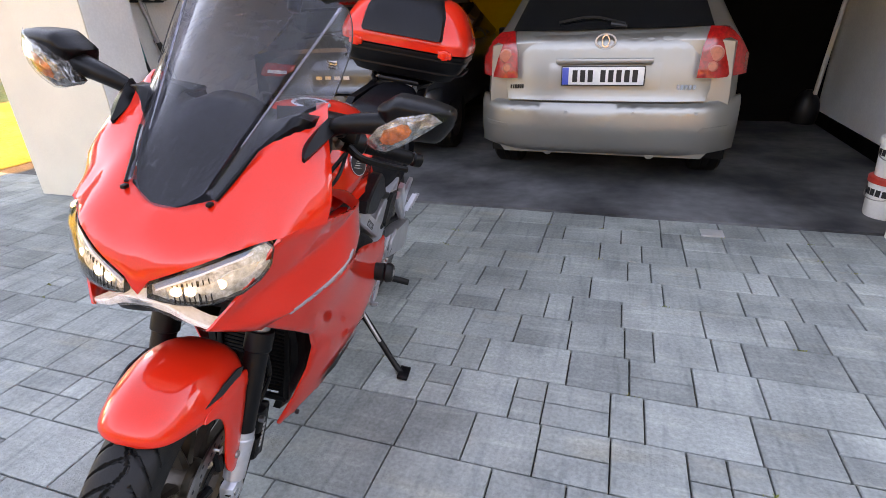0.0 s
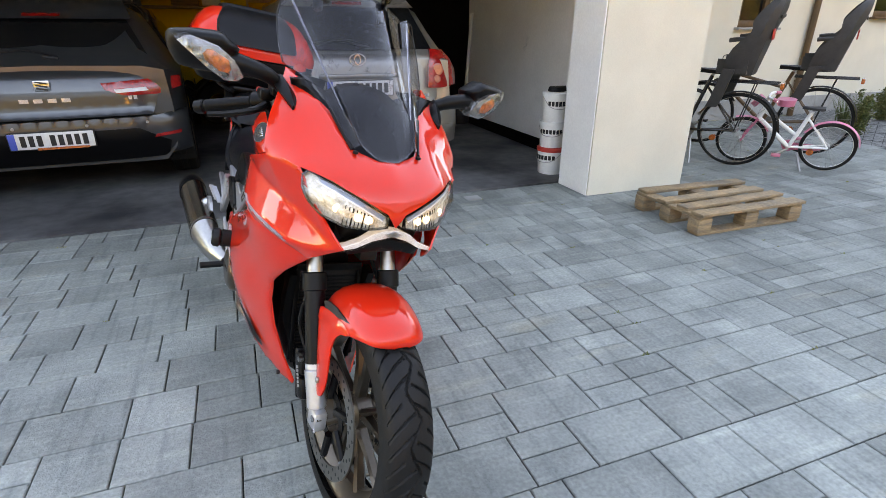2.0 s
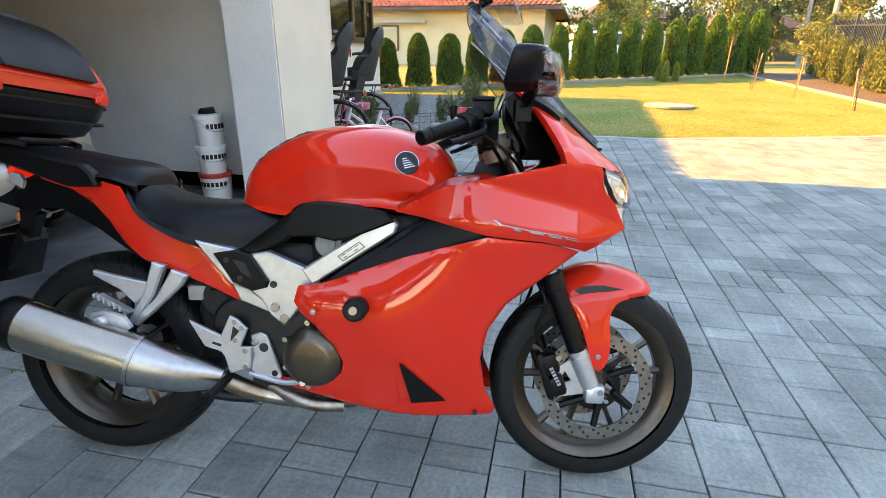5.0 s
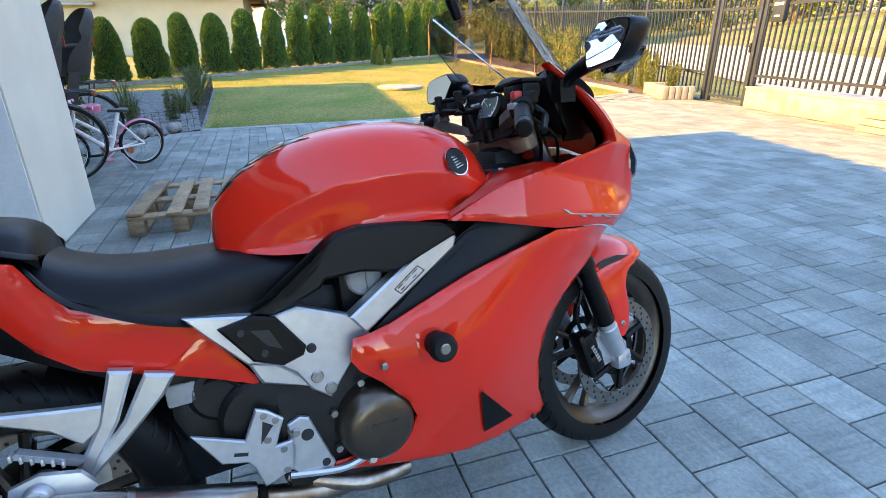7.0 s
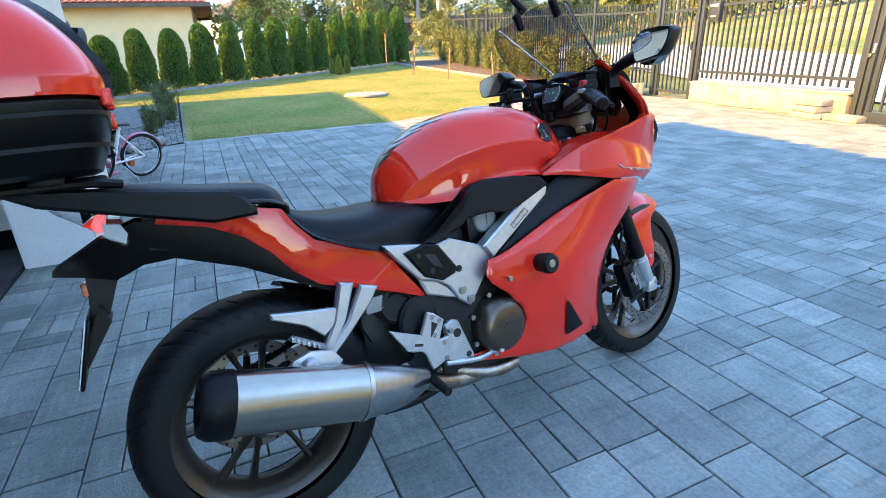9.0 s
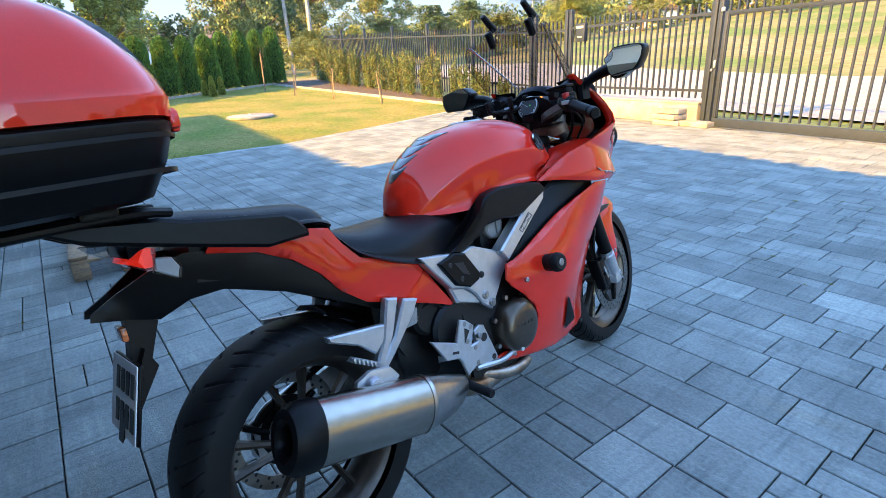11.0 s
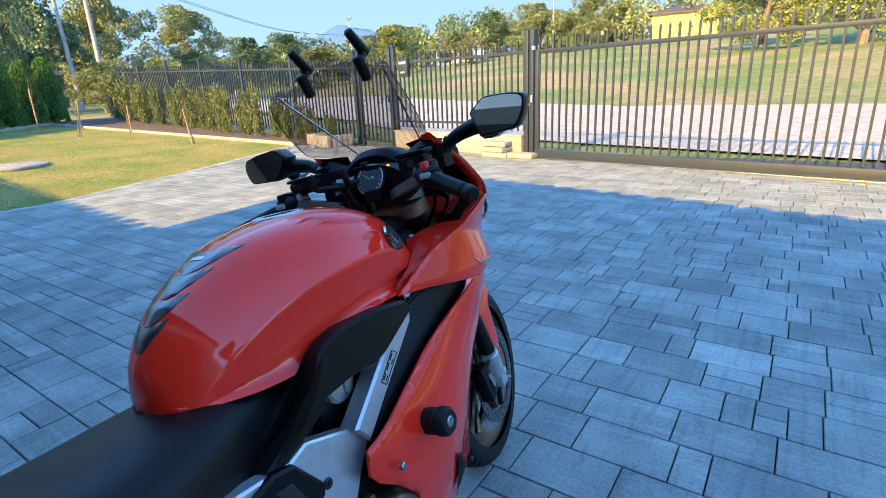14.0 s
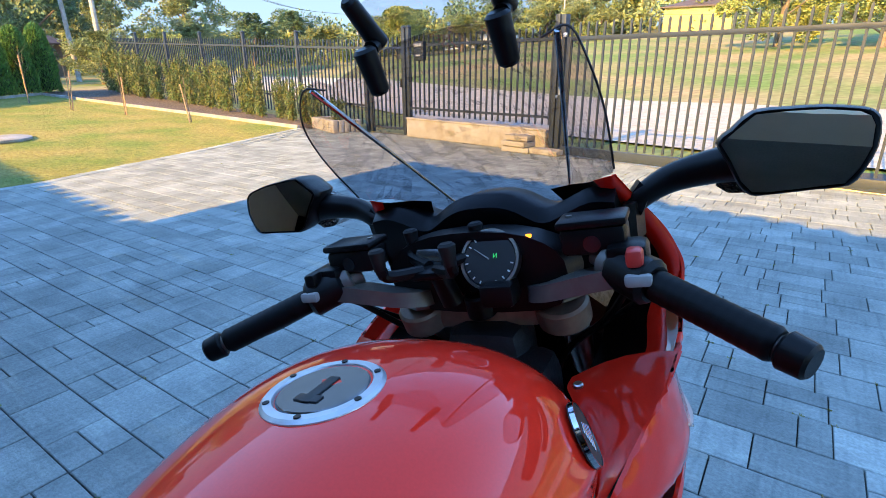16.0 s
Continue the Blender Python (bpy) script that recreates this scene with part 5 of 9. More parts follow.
tool("broom", 0, 0, "broom with teal and dark handle leaning on the wall", [("handle", join(rod((-2.62, 2.26, .42), (-2.68, 2.16, 1.02), .012, n=10)), M_INK), ("grip_sleeve", rod((-2.67, 2.17, .95), (-2.69, 2.11, 1.6), .014, n=10), M_TEAL), ("bristles", loft([[(-2.64 + x, 2.28 + y * w, z) for x, y in ((-.03, -1), (.03, -1), (.03, 1), (-.03, 1))] for z, w in ((.28, .16), (.40, .14))]), M_TEAL)])
tool("rake", 0, 0, "rake with teal and dark handle leaning on the wall", [("handle", rod((-2.62, 2.46, .45), (-2.68, 2.33, 1.1), .012, n=10), M_INK), ("grip_sleeve", rod((-2.672, 2.35, .98), (-2.69, 2.28, 1.6), .014, n=10), M_TEAL), ("head", join(rbox(-2.63, 2.47, .44, .04, .28, .03, .006), *[rod((-2.62, 2.36 + .03 * i, .44), (-2.60, 2.36 + .03 * i, .36), .004, n=5) for i in range(8)]), M_TEAL)])
tool("snow_shovel", 0, 0, "blue snow shovel leaning on the wall", [("blade", loft([[(-2.58 + .05 * c, 2.36 + y, z) for y, c in ((-.2, 0), (-.1, -.6), (0, -.8), (.1, -.6), (.2, 0), (.1, -.4), (0, -.6), (-.1, -.4))] for z in (.30, .42, .56)], along=2), M_BLUEPL), ("handle", rod((-2.62, 2.36, .5), (-2.69, 2.3, 1.5), .014, n=10), M_ALU)])
tool("grass_trimmer", 0, 0, "red and grey grass trimmer hanging on the wall", [("shaft", rod((-2.58, 2.42, .52), (-2.66, 2.24, 1.45), .014, n=10), M_ALU), ("shaft_grip", rod((-2.615, 2.345, .92), (-2.63, 2.31, 1.08), .02, n=10), M_INK), ("motor", loft([[(-2.60 + x * w, 2.44 + y * w, z) for x, y in ((-1, -1), (1, -1), (1, 1), (-1, 1))] for z, w in ((.46, .05), (.50, .06), (.62, .025))]), M_REDPL), ("handle_head", loft([[(-2.66 + x * w, 2.22 + y * w * 1.4, z) for x, y in ((-1, -1), (1, -1), (1, 1), (-1, 1))] for z, w in ((1.42, .03), (1.5, .05), (1.62, .055), (1.7, .03))]), M_REDPL), ("guard", rbox(-2.57, 2.56, .5, .1, .2, .015, .005), M_INK)])
tool("loppers", 0, 0, "loppers with lime grips leaning on the wall", [("left_arm", rod((-2.60, 2.86, .03), (-2.68, 2.76, .48), .012, n=8), M_ALU), ("right_arm", rod((-2.60, 2.68, .03), (-2.68, 2.74, .48), .012, n=8), M_ALU), ("left_grip", rod((-2.60, 2.86, .03), (-2.612, 2.842, .14), .018, n=8), M_LIME), ("right_grip", rod((-2.60, 2.68, .03), (-2.612, 2.689, .14), .018, n=8), M_LIME), ("blades", loft([[(-2.68 + x, 2.75 + y * w, z) for x, y in ((-.01, -1), (.01, -1), (.01, 1), (-.01, 1))] for z, w in ((.45, .035), (.55, .03), (.68, .008))]), M_INK)])
tr_ = thing("tool_rail", Matrix.Identity(4), "dark tool rail fixed to the garage wall", "tool rail")
part("rail", rbox(-2.68, 2.28, 1.40, .05, .45, .05, .01), M_INK, tr_)
for i in range(4):
    part("hook", tube([(-2.66, 2.1 + .12 * i, 1.40), (-2.60, 2.1 + .12 * i, 1.39), (-2.58, 2.1 + .12 * i, 1.43)], .008, 6), M_GREYPL, tr_)
tb = thing("fluid_jug", pose(-2.52, 2.22, .004), "blue plastic jug with red cap on the garage floor", "jug")
part("jug", loft([[(w * math.cos(q), w * .8 * math.sin(q), z) for q in [2 * math.pi * k / 20 for k in range(20)]] for z, w in ((0, .07), (.01, .08), (.17, .08), (.23, .05), (.25, .022), (.27, .022))]), M_BLUEPL, tb)
part("cap", rod((0, 0, .268), (0, 0, .295), .027, .025, 16, .003), M_REDPL, tb)
niche = thing("wall_niche", Matrix.Identity(4), "small window in the garage wall with bottles on its sill", "window", kind="structure")
part("frame", join(rbox(-2.695, 3.65, 1.56, .03, .8, .035, .006), rbox(-2.695, 3.27, 1.88, .03, .04, .6, .006), rbox(-2.695, 4.03, 1.88, .03, .04, .6, .006)), M_WOOD, niche)
part("pane", rbox(-2.697, 3.65, 1.88, .01, .72, .6, 0), M_WINLIGHT, niche, smooth=False)
for i in range(5):
    bo = thing("bottle", pose(-2.665, 3.38 + .12 * i, 1.575), "plastic bottle on the window sill", "bottle", "bottles on the sill")
    hh = (.18, .24, .14, .22, .16)[i]
    part("body", loft([[(q * math.cos(a), q * math.sin(a), z) for a in [2 * math.pi * k / 14 for k in range(14)]] for q, z in ((.026, 0), (.03, .01), (.03, hh * .6), (.012, hh * .8), (.012, hh))]), (M_INK, M_BLUEPL, M_REDPL, M_INK, M_LIME)[i], bo)
    part("cap", rod((0, 0, hh), (0, 0, hh + .02), .014, n=10), M_WHITE, bo)
rb = thing("roof_box", pose(-1.3, 6.6, 1.62), "black car roof box stored on wall brackets", "roof box")
part("shell", loft([[(x, y * w, z * h) for y, z in ((-1, 0), (-1, .5), (-.8, 1), (.8, 1), (1, .5), (1, 0))] for x, w, h in ((-.9, .2, .12), (-.85, .34, .26), (0, .4, .34), (.85, .36, .28), (.95, .2, .12))], along=3), M_GLOSSBLACK, rb)
part("seam", rbox(0, 0, .1, 1.8, .82, .012, .004), M_GREYPL, rb)
sh = thing("wall_shelf", pose(-1.3, 7.2, 1.5), "wooden shelf on the yellow back wall with boxes", "shelf")
part("board", rbox(0, .1, 0, 2.4, .5, .03, .004), M_WOOD, sh)
for x in (-1, 1):
    part("bracket", rbox(x, .2, -.12, .03, .3, .2, .005), M_STEEL, sh)
for i, (x, z, sx, sz, mt) in enumerate(((-2.0, 1.525, .3, .2, M_WOOD), (-.6, 1.525, .35, .28, M_WOOD), (-.25, 1.525, .25, .18, M_WHITE))):
    cb = thing("storage_box", pose(x, 7.28, z), "cardboard storage box on the garage shelf", "box", "boxes on the shelf")
    part("carton", rbox(0, 0, sz / 2, sx, .3, sz, .006), mt, cb)
    part("flap", rbox(0, -.05, sz + .004, sx, .18, .006, .001), mt, cb)
sg = thing("wall_sign", pose(.95, 7.58, 1.72), "dark sign board with pale lettering on the yellow wall", "sign")
part("board", rbox(0, 0, 0, .62, .02, .26, .004), M_INK, sg)
for bz, count in ((.0475, 14), (-.0325, 8)):
    for i in range(count):
        part("lettering_bar", rbox(-.242 + .036 * i, -.012, bz, .023, .002, .035, 0), M_GREYPL, sg, smooth=False)
for i, x in enumerate((1.3, 1.45, 1.6)):
    hk = thing("hanging_tool", pose(x, 7.56, 1.55), "dark hand tool hanging on the yellow wall", "tool", "hanging tools")
    part("shaft", rod((0, 0, -.02), (0, 0, -.35 - .06 * i), .014, n=8), M_STEEL, hk)
    part("grip", rod((0, 0, -.02), (0, 0, .1), .022, n=8), M_INK, hk)
bike2 = thing("quad_bike", pose(-.35, 6.2, 0, 0, 0, 15), "dark off-road vehicle wheel and mudguard at the back of the garage", "vehicle")
part("tyre", turn_y([(.13, -.1), (.26, -.11), (.28, -.06), (.28, .06), (.26, .11), (.13, .1)], (0, 0, .28), 32), M_RUBBER, bike2)
part("mudguard", loft([[(.34 * math.cos(a), y, .28 + .34 * math.sin(a)) for y in (-.14, .14)] + [(.32 * math.cos(a), y, .28 + .32 * math.sin(a)) for y in (.14, -.14)] for a in [radians(v) for v in (20, 60, 100, 150)]], along=3), M_BLACK, bike2)
part("body", loft([[(x, y, z) for y, z in ((-.2, .4), (-.18, .75), (.18, .75), (.2, .4))] for x in (.1, .6, 1.0)]), M_BLACK, bike2)
ladder = thing("ladder", pose(.42, 7.12, .004, -9, 0, 0), "pale wooden ladder leaning on the yellow garage wall", "ladder")
for x in (-.17, .17):
    part("rail", rbox(x, 0, .9, .032, .06, 1.8, .004), M_PALEWOOD, ladder)
for i in range(6):
    part("rung", rbox(0, 0, .22 + .28 * i, .308, .05, .028, .004), M_PALEWOOD, ladder)
gb = thing("golf_bag", pose(.05, 6.9, 0, 8, 0, 0), "pale bag leaning on the yellow wall", "bag")
part("bag_body", loft([[(q * math.cos(a), q * math.sin(a), z) for a in [2 * math.pi * k / 16 for k in range(16)]] for q, z in ((.12, 0), (.14, .1), (.13, .5), (.1, .62))]), M_GREYPL, gb)
part("broom_handle", rod((.12, .1, 0), (.25, .35, 1.25), .013, n=8), M_WOOD, gb)
bd_ = thing("white_batten", Matrix.Identity(4), "white batten leaning on the grey garage wall", "batten")
part("batten", rod((2.86, 5.05, .3), (2.92, 5.0, 1.42), .022, n=8), M_WHITE, bd_)
part("dark_sack", loft([[(2.82 + q * math.cos(a), 5.1 + q * math.sin(a), z) for a in [2 * math.pi * k / 14 for k in range(14)]] for q, z in ((.11, .004), (.13, .12), (.1, .26), (.03, .34))], along=2), M_INK, bd_)
for y, z in ((3.55, 1.06),):
    wr = thing("wall_cable", pose(2.94, y, z), "short bare cable ends sticking out of the wall", "cable")
    part("strand", tube([(0, 0, 0), (-.03, -.03, .03), (-.035, -.07, .09)], .005, 6), M_WHITE, wr)
    part("strand", tube([(0, 0, 0), (-.04, .0, -.02), (-.05, -.05, -.05)], .005, 6), M_WHITE, wr)
dr = thing("floor_drain", pose(1.55, 1.78, .002), "small square metal drain cover in the paving", "drain cover")
part("cover", rbox(0, 0, 0, .12, .1, .012, .003), M_GREYPL, dr)

# ---- far sky: a plain blue backdrop behind the land ----
M_SKY = bpy.data.materials.new("far_sky")
M_SKY.use_nodes = True
sn, sl = M_SKY.node_tree.nodes, M_SKY.node_tree.links
sn.clear()
s_out, s_em, s_ramp, s_pos, s_sep, s_map = (sn.new("ShaderNode" + k) for k in ("OutputMaterial", "Emission", "ValToRGB", "NewGeometry", "SeparateXYZ", "MapRange"))
s_map.inputs["From Max"].default_value = 200.0
s_ramp.color_ramp.elements[0].color = (0.09, 0.123, 0.17, 1)
s_ramp.color_ramp.elements[1].color = (0.047, 0.086, 0.158, 1)
sl.new(s_pos.outputs["Position"], s_sep.inputs[0])
sl.new(s_sep.outputs["Z"], s_map.inputs["Value"])
sl.new(s_map.outputs[0], s_ramp.inputs["Fac"])
sl.new(s_ramp.outputs["Color"], s_em.inputs["Color"])
sl.new(s_em.outputs[0], s_out.inputs["Surface"])
s_em.inputs["Strength"].default_value = 1.0
tagged(part("backdrop", loft([[(560 * math.sin(a), -560 * math.cos(a), z) for a in [radians(-75 + 5 * k) for k in range(38)]] for z in (-20, 60, 140, 220)], cap=False, closed=False), M_SKY), "clear pale blue sky behind the land", "sky", kind="structure")

# ---- far houses, trees, poles ----
nb = neighbour("neighbour_house", 26.0, 14.5, -92, 14.0, 9.0, 2.55, 2.1, M_RENDER, M_TILE, "cream bungalow with red tiled roof behind the hedge", over=.8, tiles=True, windows=((6.0, 1.2, 1.6, 1.2, "s"),))
part("awning", join(rbox(7.0, -.25, 1.95, 2.6, .4, .12, .02)), M_GREYPL, nb, "grey awning cassette")
neighbour("white_house", 52, -2, -75, 9, 8, 3.6, 2.2, M_WHITE, M_DARKROOF, "white house with dark roof among trees", windows=((4, 2.4, 1, 1.3, "s"),))
neighbour("brown_house", 62, -16, -75, 9, 8, 3.2, 3.0, M_TRUNK, M_DARKROOF, "brown gabled house among trees")
neighbour("yellow_house", 19.2, -83.0, 184, 8.6, 8, 3.3, 1.5, M_HOUSEYELLOW, M_DARKROOF, "pale yellow house with brown roof across the field")
neighbour("far_house", 52, -76, 215, 8, 6, 2.6, 2.6, M_WHITE, M_DARKROOF, "white house with dark grey roof in the distance", windows=((2.4, 1.3, 1.1, 1.2, "s"), (5.6, 1.3, 1.1, 1.2, "s")))
pc = thing("parked_car", pose(24.3, -1.6, lie(24.3), 0, 0, 5), "pale blue car parked behind the hedge", "car")
part("body", loft([[(x * w, y, z) for x, z in ((-1, .3), (-1, .75), (-.93, .88), (-.7, t), (.7, t), (.93, .88), (1, .75), (1, .3))] for y, w, t in ((-2.1, .8, .9), (-1.9, .88, .95), (-1.3, .9, 1.42), (.2, .9, 1.46), (1.0, .9, .98), (2.0, .84, .85))], along=3), M_BLUEWHITE, pc)
for s in (-1, 1):
    part("side_glass", panel([(-1.5, .92), (-1.15, 1.36), (.1, 1.38), (.75, .92)], lambda u, v: (s * (.90 - .3 * (v - .88) * .7), u, v), (s, 0, 0), .02, .1), M_CARGLASS, pc)
    for y in (-1.3, 1.3):
        part("wheel", rod((s * .72, y, .3), (s * .92, y, .3), .3, n=20), M_RUBBER, pc)
tl = "broadleaf tree with yellowing leaves in the distance"
for i, (x, y, h, w, lf, k) in enumerate((
        (34, -3, 5.5, 8, M_LEAFYELLOW, 1), (40, 3, 9, 10, M_LEAFDARK, 2), (44, -6, 10, 11, M_LEAFDARK, 3), (38, -11, 9, 8, M_LEAF, 1), (46, -15, 15, 12, M_LEAFDARK, 2), (52, -24, 13, 11, M_LEAF, 3),
        (55, -33, 12, 12, M_LEAF, 1), (44, -27, 5.5, 10, M_LEAF, 2), (60, -45, 9, 14, M_LEAFDARK, 3), (50, -48, 6, 11, M_LEAF, 1), (47, -58, 7.5, 11, M_LEAFYELLOW, 2), (56, -70, 9, 13, M_LEAF, 3),
        (42, -66, 6, 10, M_LEAF, 1), (45, -84, 9, 13, M_LEAFDARK, 2), (36, -82, 9, 14, M_LEAF, 3), (30, -88, 9, 13, M_LEAF, 1), (27, -93, 7, 11, M_LEAFYELLOW, 2), (26, -70, 6, 10, M_LEAF, 3), (3.2, -55, 10, 12, M_LEAFYELLOW, 1),
        (-3.5, -50, 9.5, 12, M_LEAFYELLOW, 2), (-10, -36, 5, 9, M_LEAF, 3), (-17, -33, 6, 9, M_LEAF, 1), (70, -60, 10, 16, M_LEAFDARK, 1), (75, -90, 10, 18, M_LEAFDARK, 2), (62, -110, 9, 18, M_LEAF, 3), (80, -30, 12, 16, M_LEAFDARK, 1), (90, -120, 11, 22, M_LEAFDARK, 2),
        (-14, 14, 9, 12, M_LEAF, 1), (-20, 4, 8, 12, M_LEAFDARK, 2), (33, 6, 8, 9, M_LEAF, 3), (30, -13, 3.2, 5, M_LEAF, 2), (33, -18, 3.5, 6, M_LEAFYELLOW, 1), (37, -22, 4, 7, M_LEAF, 3))):
    tree(x, y, h * (.8 if y < -12 else 1), w * .9, lf, k, tl if lf is not M_LEAFDARK else "dark green tree in the distance", land(x, y) - .1)
rng = np.random.default_rng(31)
for leaf, near_r, tops, lab in ((M_LEAFDARK, 112, 8.6, "dark green woodland on the skyline"), (M_LEAF, 98, 5.6, "olive green bushes and trees across the field")):
    pts = []
    for k in range(330):
        a = radians(rng.uniform(-62, 112))
        rad = near_r * rng.uniform(.88, 1.12)
        x, y = rad * math.sin(a), -rad * math.cos(a)
        top = tops * (.42 + .34 * math.sin(a * 9.0) ** 2 + .34 * rng.random())
        g = land(x, y)
        for _ in range(170):
            h = rng.random() ** .8
            d = rng.normal(0, 1, 3)
            d /= np.linalg.norm(d)
            w = (1.0 - .72 * h) * 3.2
            pts.append(((x + d[0] * w, y + d[1] * w, g - .4 + top * h + d[2] * .5), (d[0], d[1], abs(d[2]))))
    me = sprays(pts, .5, .38, 8, .2)
    me.materials.append(leaf)
    tagged(new("woodland", me), lab, "woodland", kind="stuff")
for x, y, h, l in ((33, -14.5, 8.5, 0), (39, -15.5, 9, 3), (58, -62, 9, 0), (32, -78, 9, 0)):
    po = thing("utility_pole", pose(x, y, land(x, y) - .1, 0, l, 0), "pale concrete utility pole with wires", "pole", "utility poles")
    part("pole", rod((0, 0, 0), (0, 0, h), .16, .09, 12), M_CONCRETE, po)
    part("crossarm", rbox(0, 0, h - .3, .08, 1.4, .08, .01), M_GREYPL, po)
    for s in (-1, 0, 1):
        part("insulator", rod((0, s * .6, h - .25), (0, s * .6, h - .08), .04, n=8), M_BROWN, po)
wires = thing("power_lines", Matrix.Identity(4), "thin power lines between the poles", "power line")
for a, b in (((33, -14.5, 8.3), (58, -62, 8.8)), ((33, -13.9, 8.3), (58, -61.4, 8.8)), ((58, -62, 8.8), (32, -78, 8.8)), ((33, -14.5, 8.3), (39, 40, 8.8)), ((32, -78, 8.8), (-30, -90, 9))):
    a, b = Vector(a), Vector(b)
    part("wire", tube([a, a.lerp(b, .5) - Vector((0, 0, 1.2)), b], .02, 4, 8), M_INK, wires)


# ---- motorcycle: x forward, y to its left, z up, leaning on its side stand ----
BIKE = pose(-0.041, 0.039, 0, -11.2, 0, -81.8)
bike = thing("motorcycle", BIKE, "red sport touring motorcycle with smoked windscreen leaning on side stand", "motorcycle")
STEER = Matrix.Translation((0.43, 0, 1.0)) @ Matrix.Rotation(radians(3.5), 4, Vector((-0.36, 0, 0.93))) @ Matrix.Translation((-0.43, 0, -1.0))

fair_w = thin_plate([(-.05, .55, .228), (.09, .55, .238), (0, .61, .212), (.2, .69, .232), (.41, .76, .25), (.2, .45, .235), (0, .36, .195), (.2, .27, .165),
                     (.42, .22, .105), (.42, .40, .145), (.43, .52, .172), (.30, .5, .222), (.55, .63, .178), (.65, .70, .146), (-.14, .30, .165),
                     (.5, .86, .256), (.53, .917, .262), (.38, .885, .246), (.17, .80, .172), (.30, .87, .222), (.45, .90, .258), (.593, .93, .251), (.64, .928, .223), (.683, .914, .197), (.702, .886, .188), (.731, .84, .160), (.774, .766, .112), (.60, .80, .224), (.66, .80, .19), (.35, .82, .24), (.50, .75, .238), (.60, .735, .19), (.70, .742, .137)], lambda u, v: np.where((v < .74) & (u < .5), 2.5e-2, 3e-4))
# the nose is laid out round an upright axis: (angle * .33, height) -> radius
def wrap(p):
    return (.33 * math.atan2(p[1], p[0] - .40), p[2])
NOSE = [(.800, 0, .825), (.797, .022, .855), (.782, .08, .884), (.747, .14, .912), (.690, .197, .926), (.64, .222, .928), (.593, .250, .930), (.583, .253, .96), (.562, .245, .995), (.53, .226, 1.045),
        (.495, .206, 1.083), (.46, .191, 1.118), (.52, .148, 1.094), (.60, .114, 1.042), (.65, .096, 1.004), (.690, .079, .973), (.717, .025, .957), (.722, 0, .958),
        (.764, 0, .922), (.792, 0, .87), (.758, .06, .918), (.725, .12, .938), (.672, .172, .946), (.618, .195, .985), (.572, .205, 1.03), (.662, .14, .98),
        (.782, 0, .795), (.777, .064, .795), (.766, .112, .772), (.768, .105, .825), (.733, .15, .848), (.700, .187, .893), (.784, .05, .825), (.755, .112, .745), (.775, 0, .76)]
nose_r = thin_plate([(k * wrap(p)[0], p[2], math.hypot(p[0] - .40, p[1])) for p in NOSE for k in (1, -1) if p[1] or k > 0])


def nose(u, v, d=0.0):
    r = nose_r(u, v) - d
    return (.40 + r * math.cos(u / .33), r * math.sin(u / .33), v)


def nose_out(u, v):
    return (math.cos(u / .33), math.sin(u / .33), 0)


def flat(pts, s=1):
    """Places on the nose's layout; in front of the cockpit a point is found by its half width and height."""
    out = []
    for p in pts:
        u = wrap(p)[0]
        if p[0] > .66:
            lo, hi = 0.0, .33 * radians(62)
            for k in range(30):
                u = (lo + hi) / 2
                lo, hi = (u, hi) if nose(u, p[2])[1] < abs(p[1]) else (lo, u)
            u = math.copysign(u, p[1]) if p[1] else 0.0
        out.append((s * u, p[2]))
    return out
tail_w = thin_plate([(-.26, .53, .148), (-.36, .69, .15), (-.53, .75, .158), (-.58, .83, .15), (-.56, .65, .15), (-.75, .86, .125), (-.86, .86, .11), (-.7, .8, .13), (-1.06, .79, .03), (-.95, .85, .085), (-.8, .76, .1)], 1e-3)


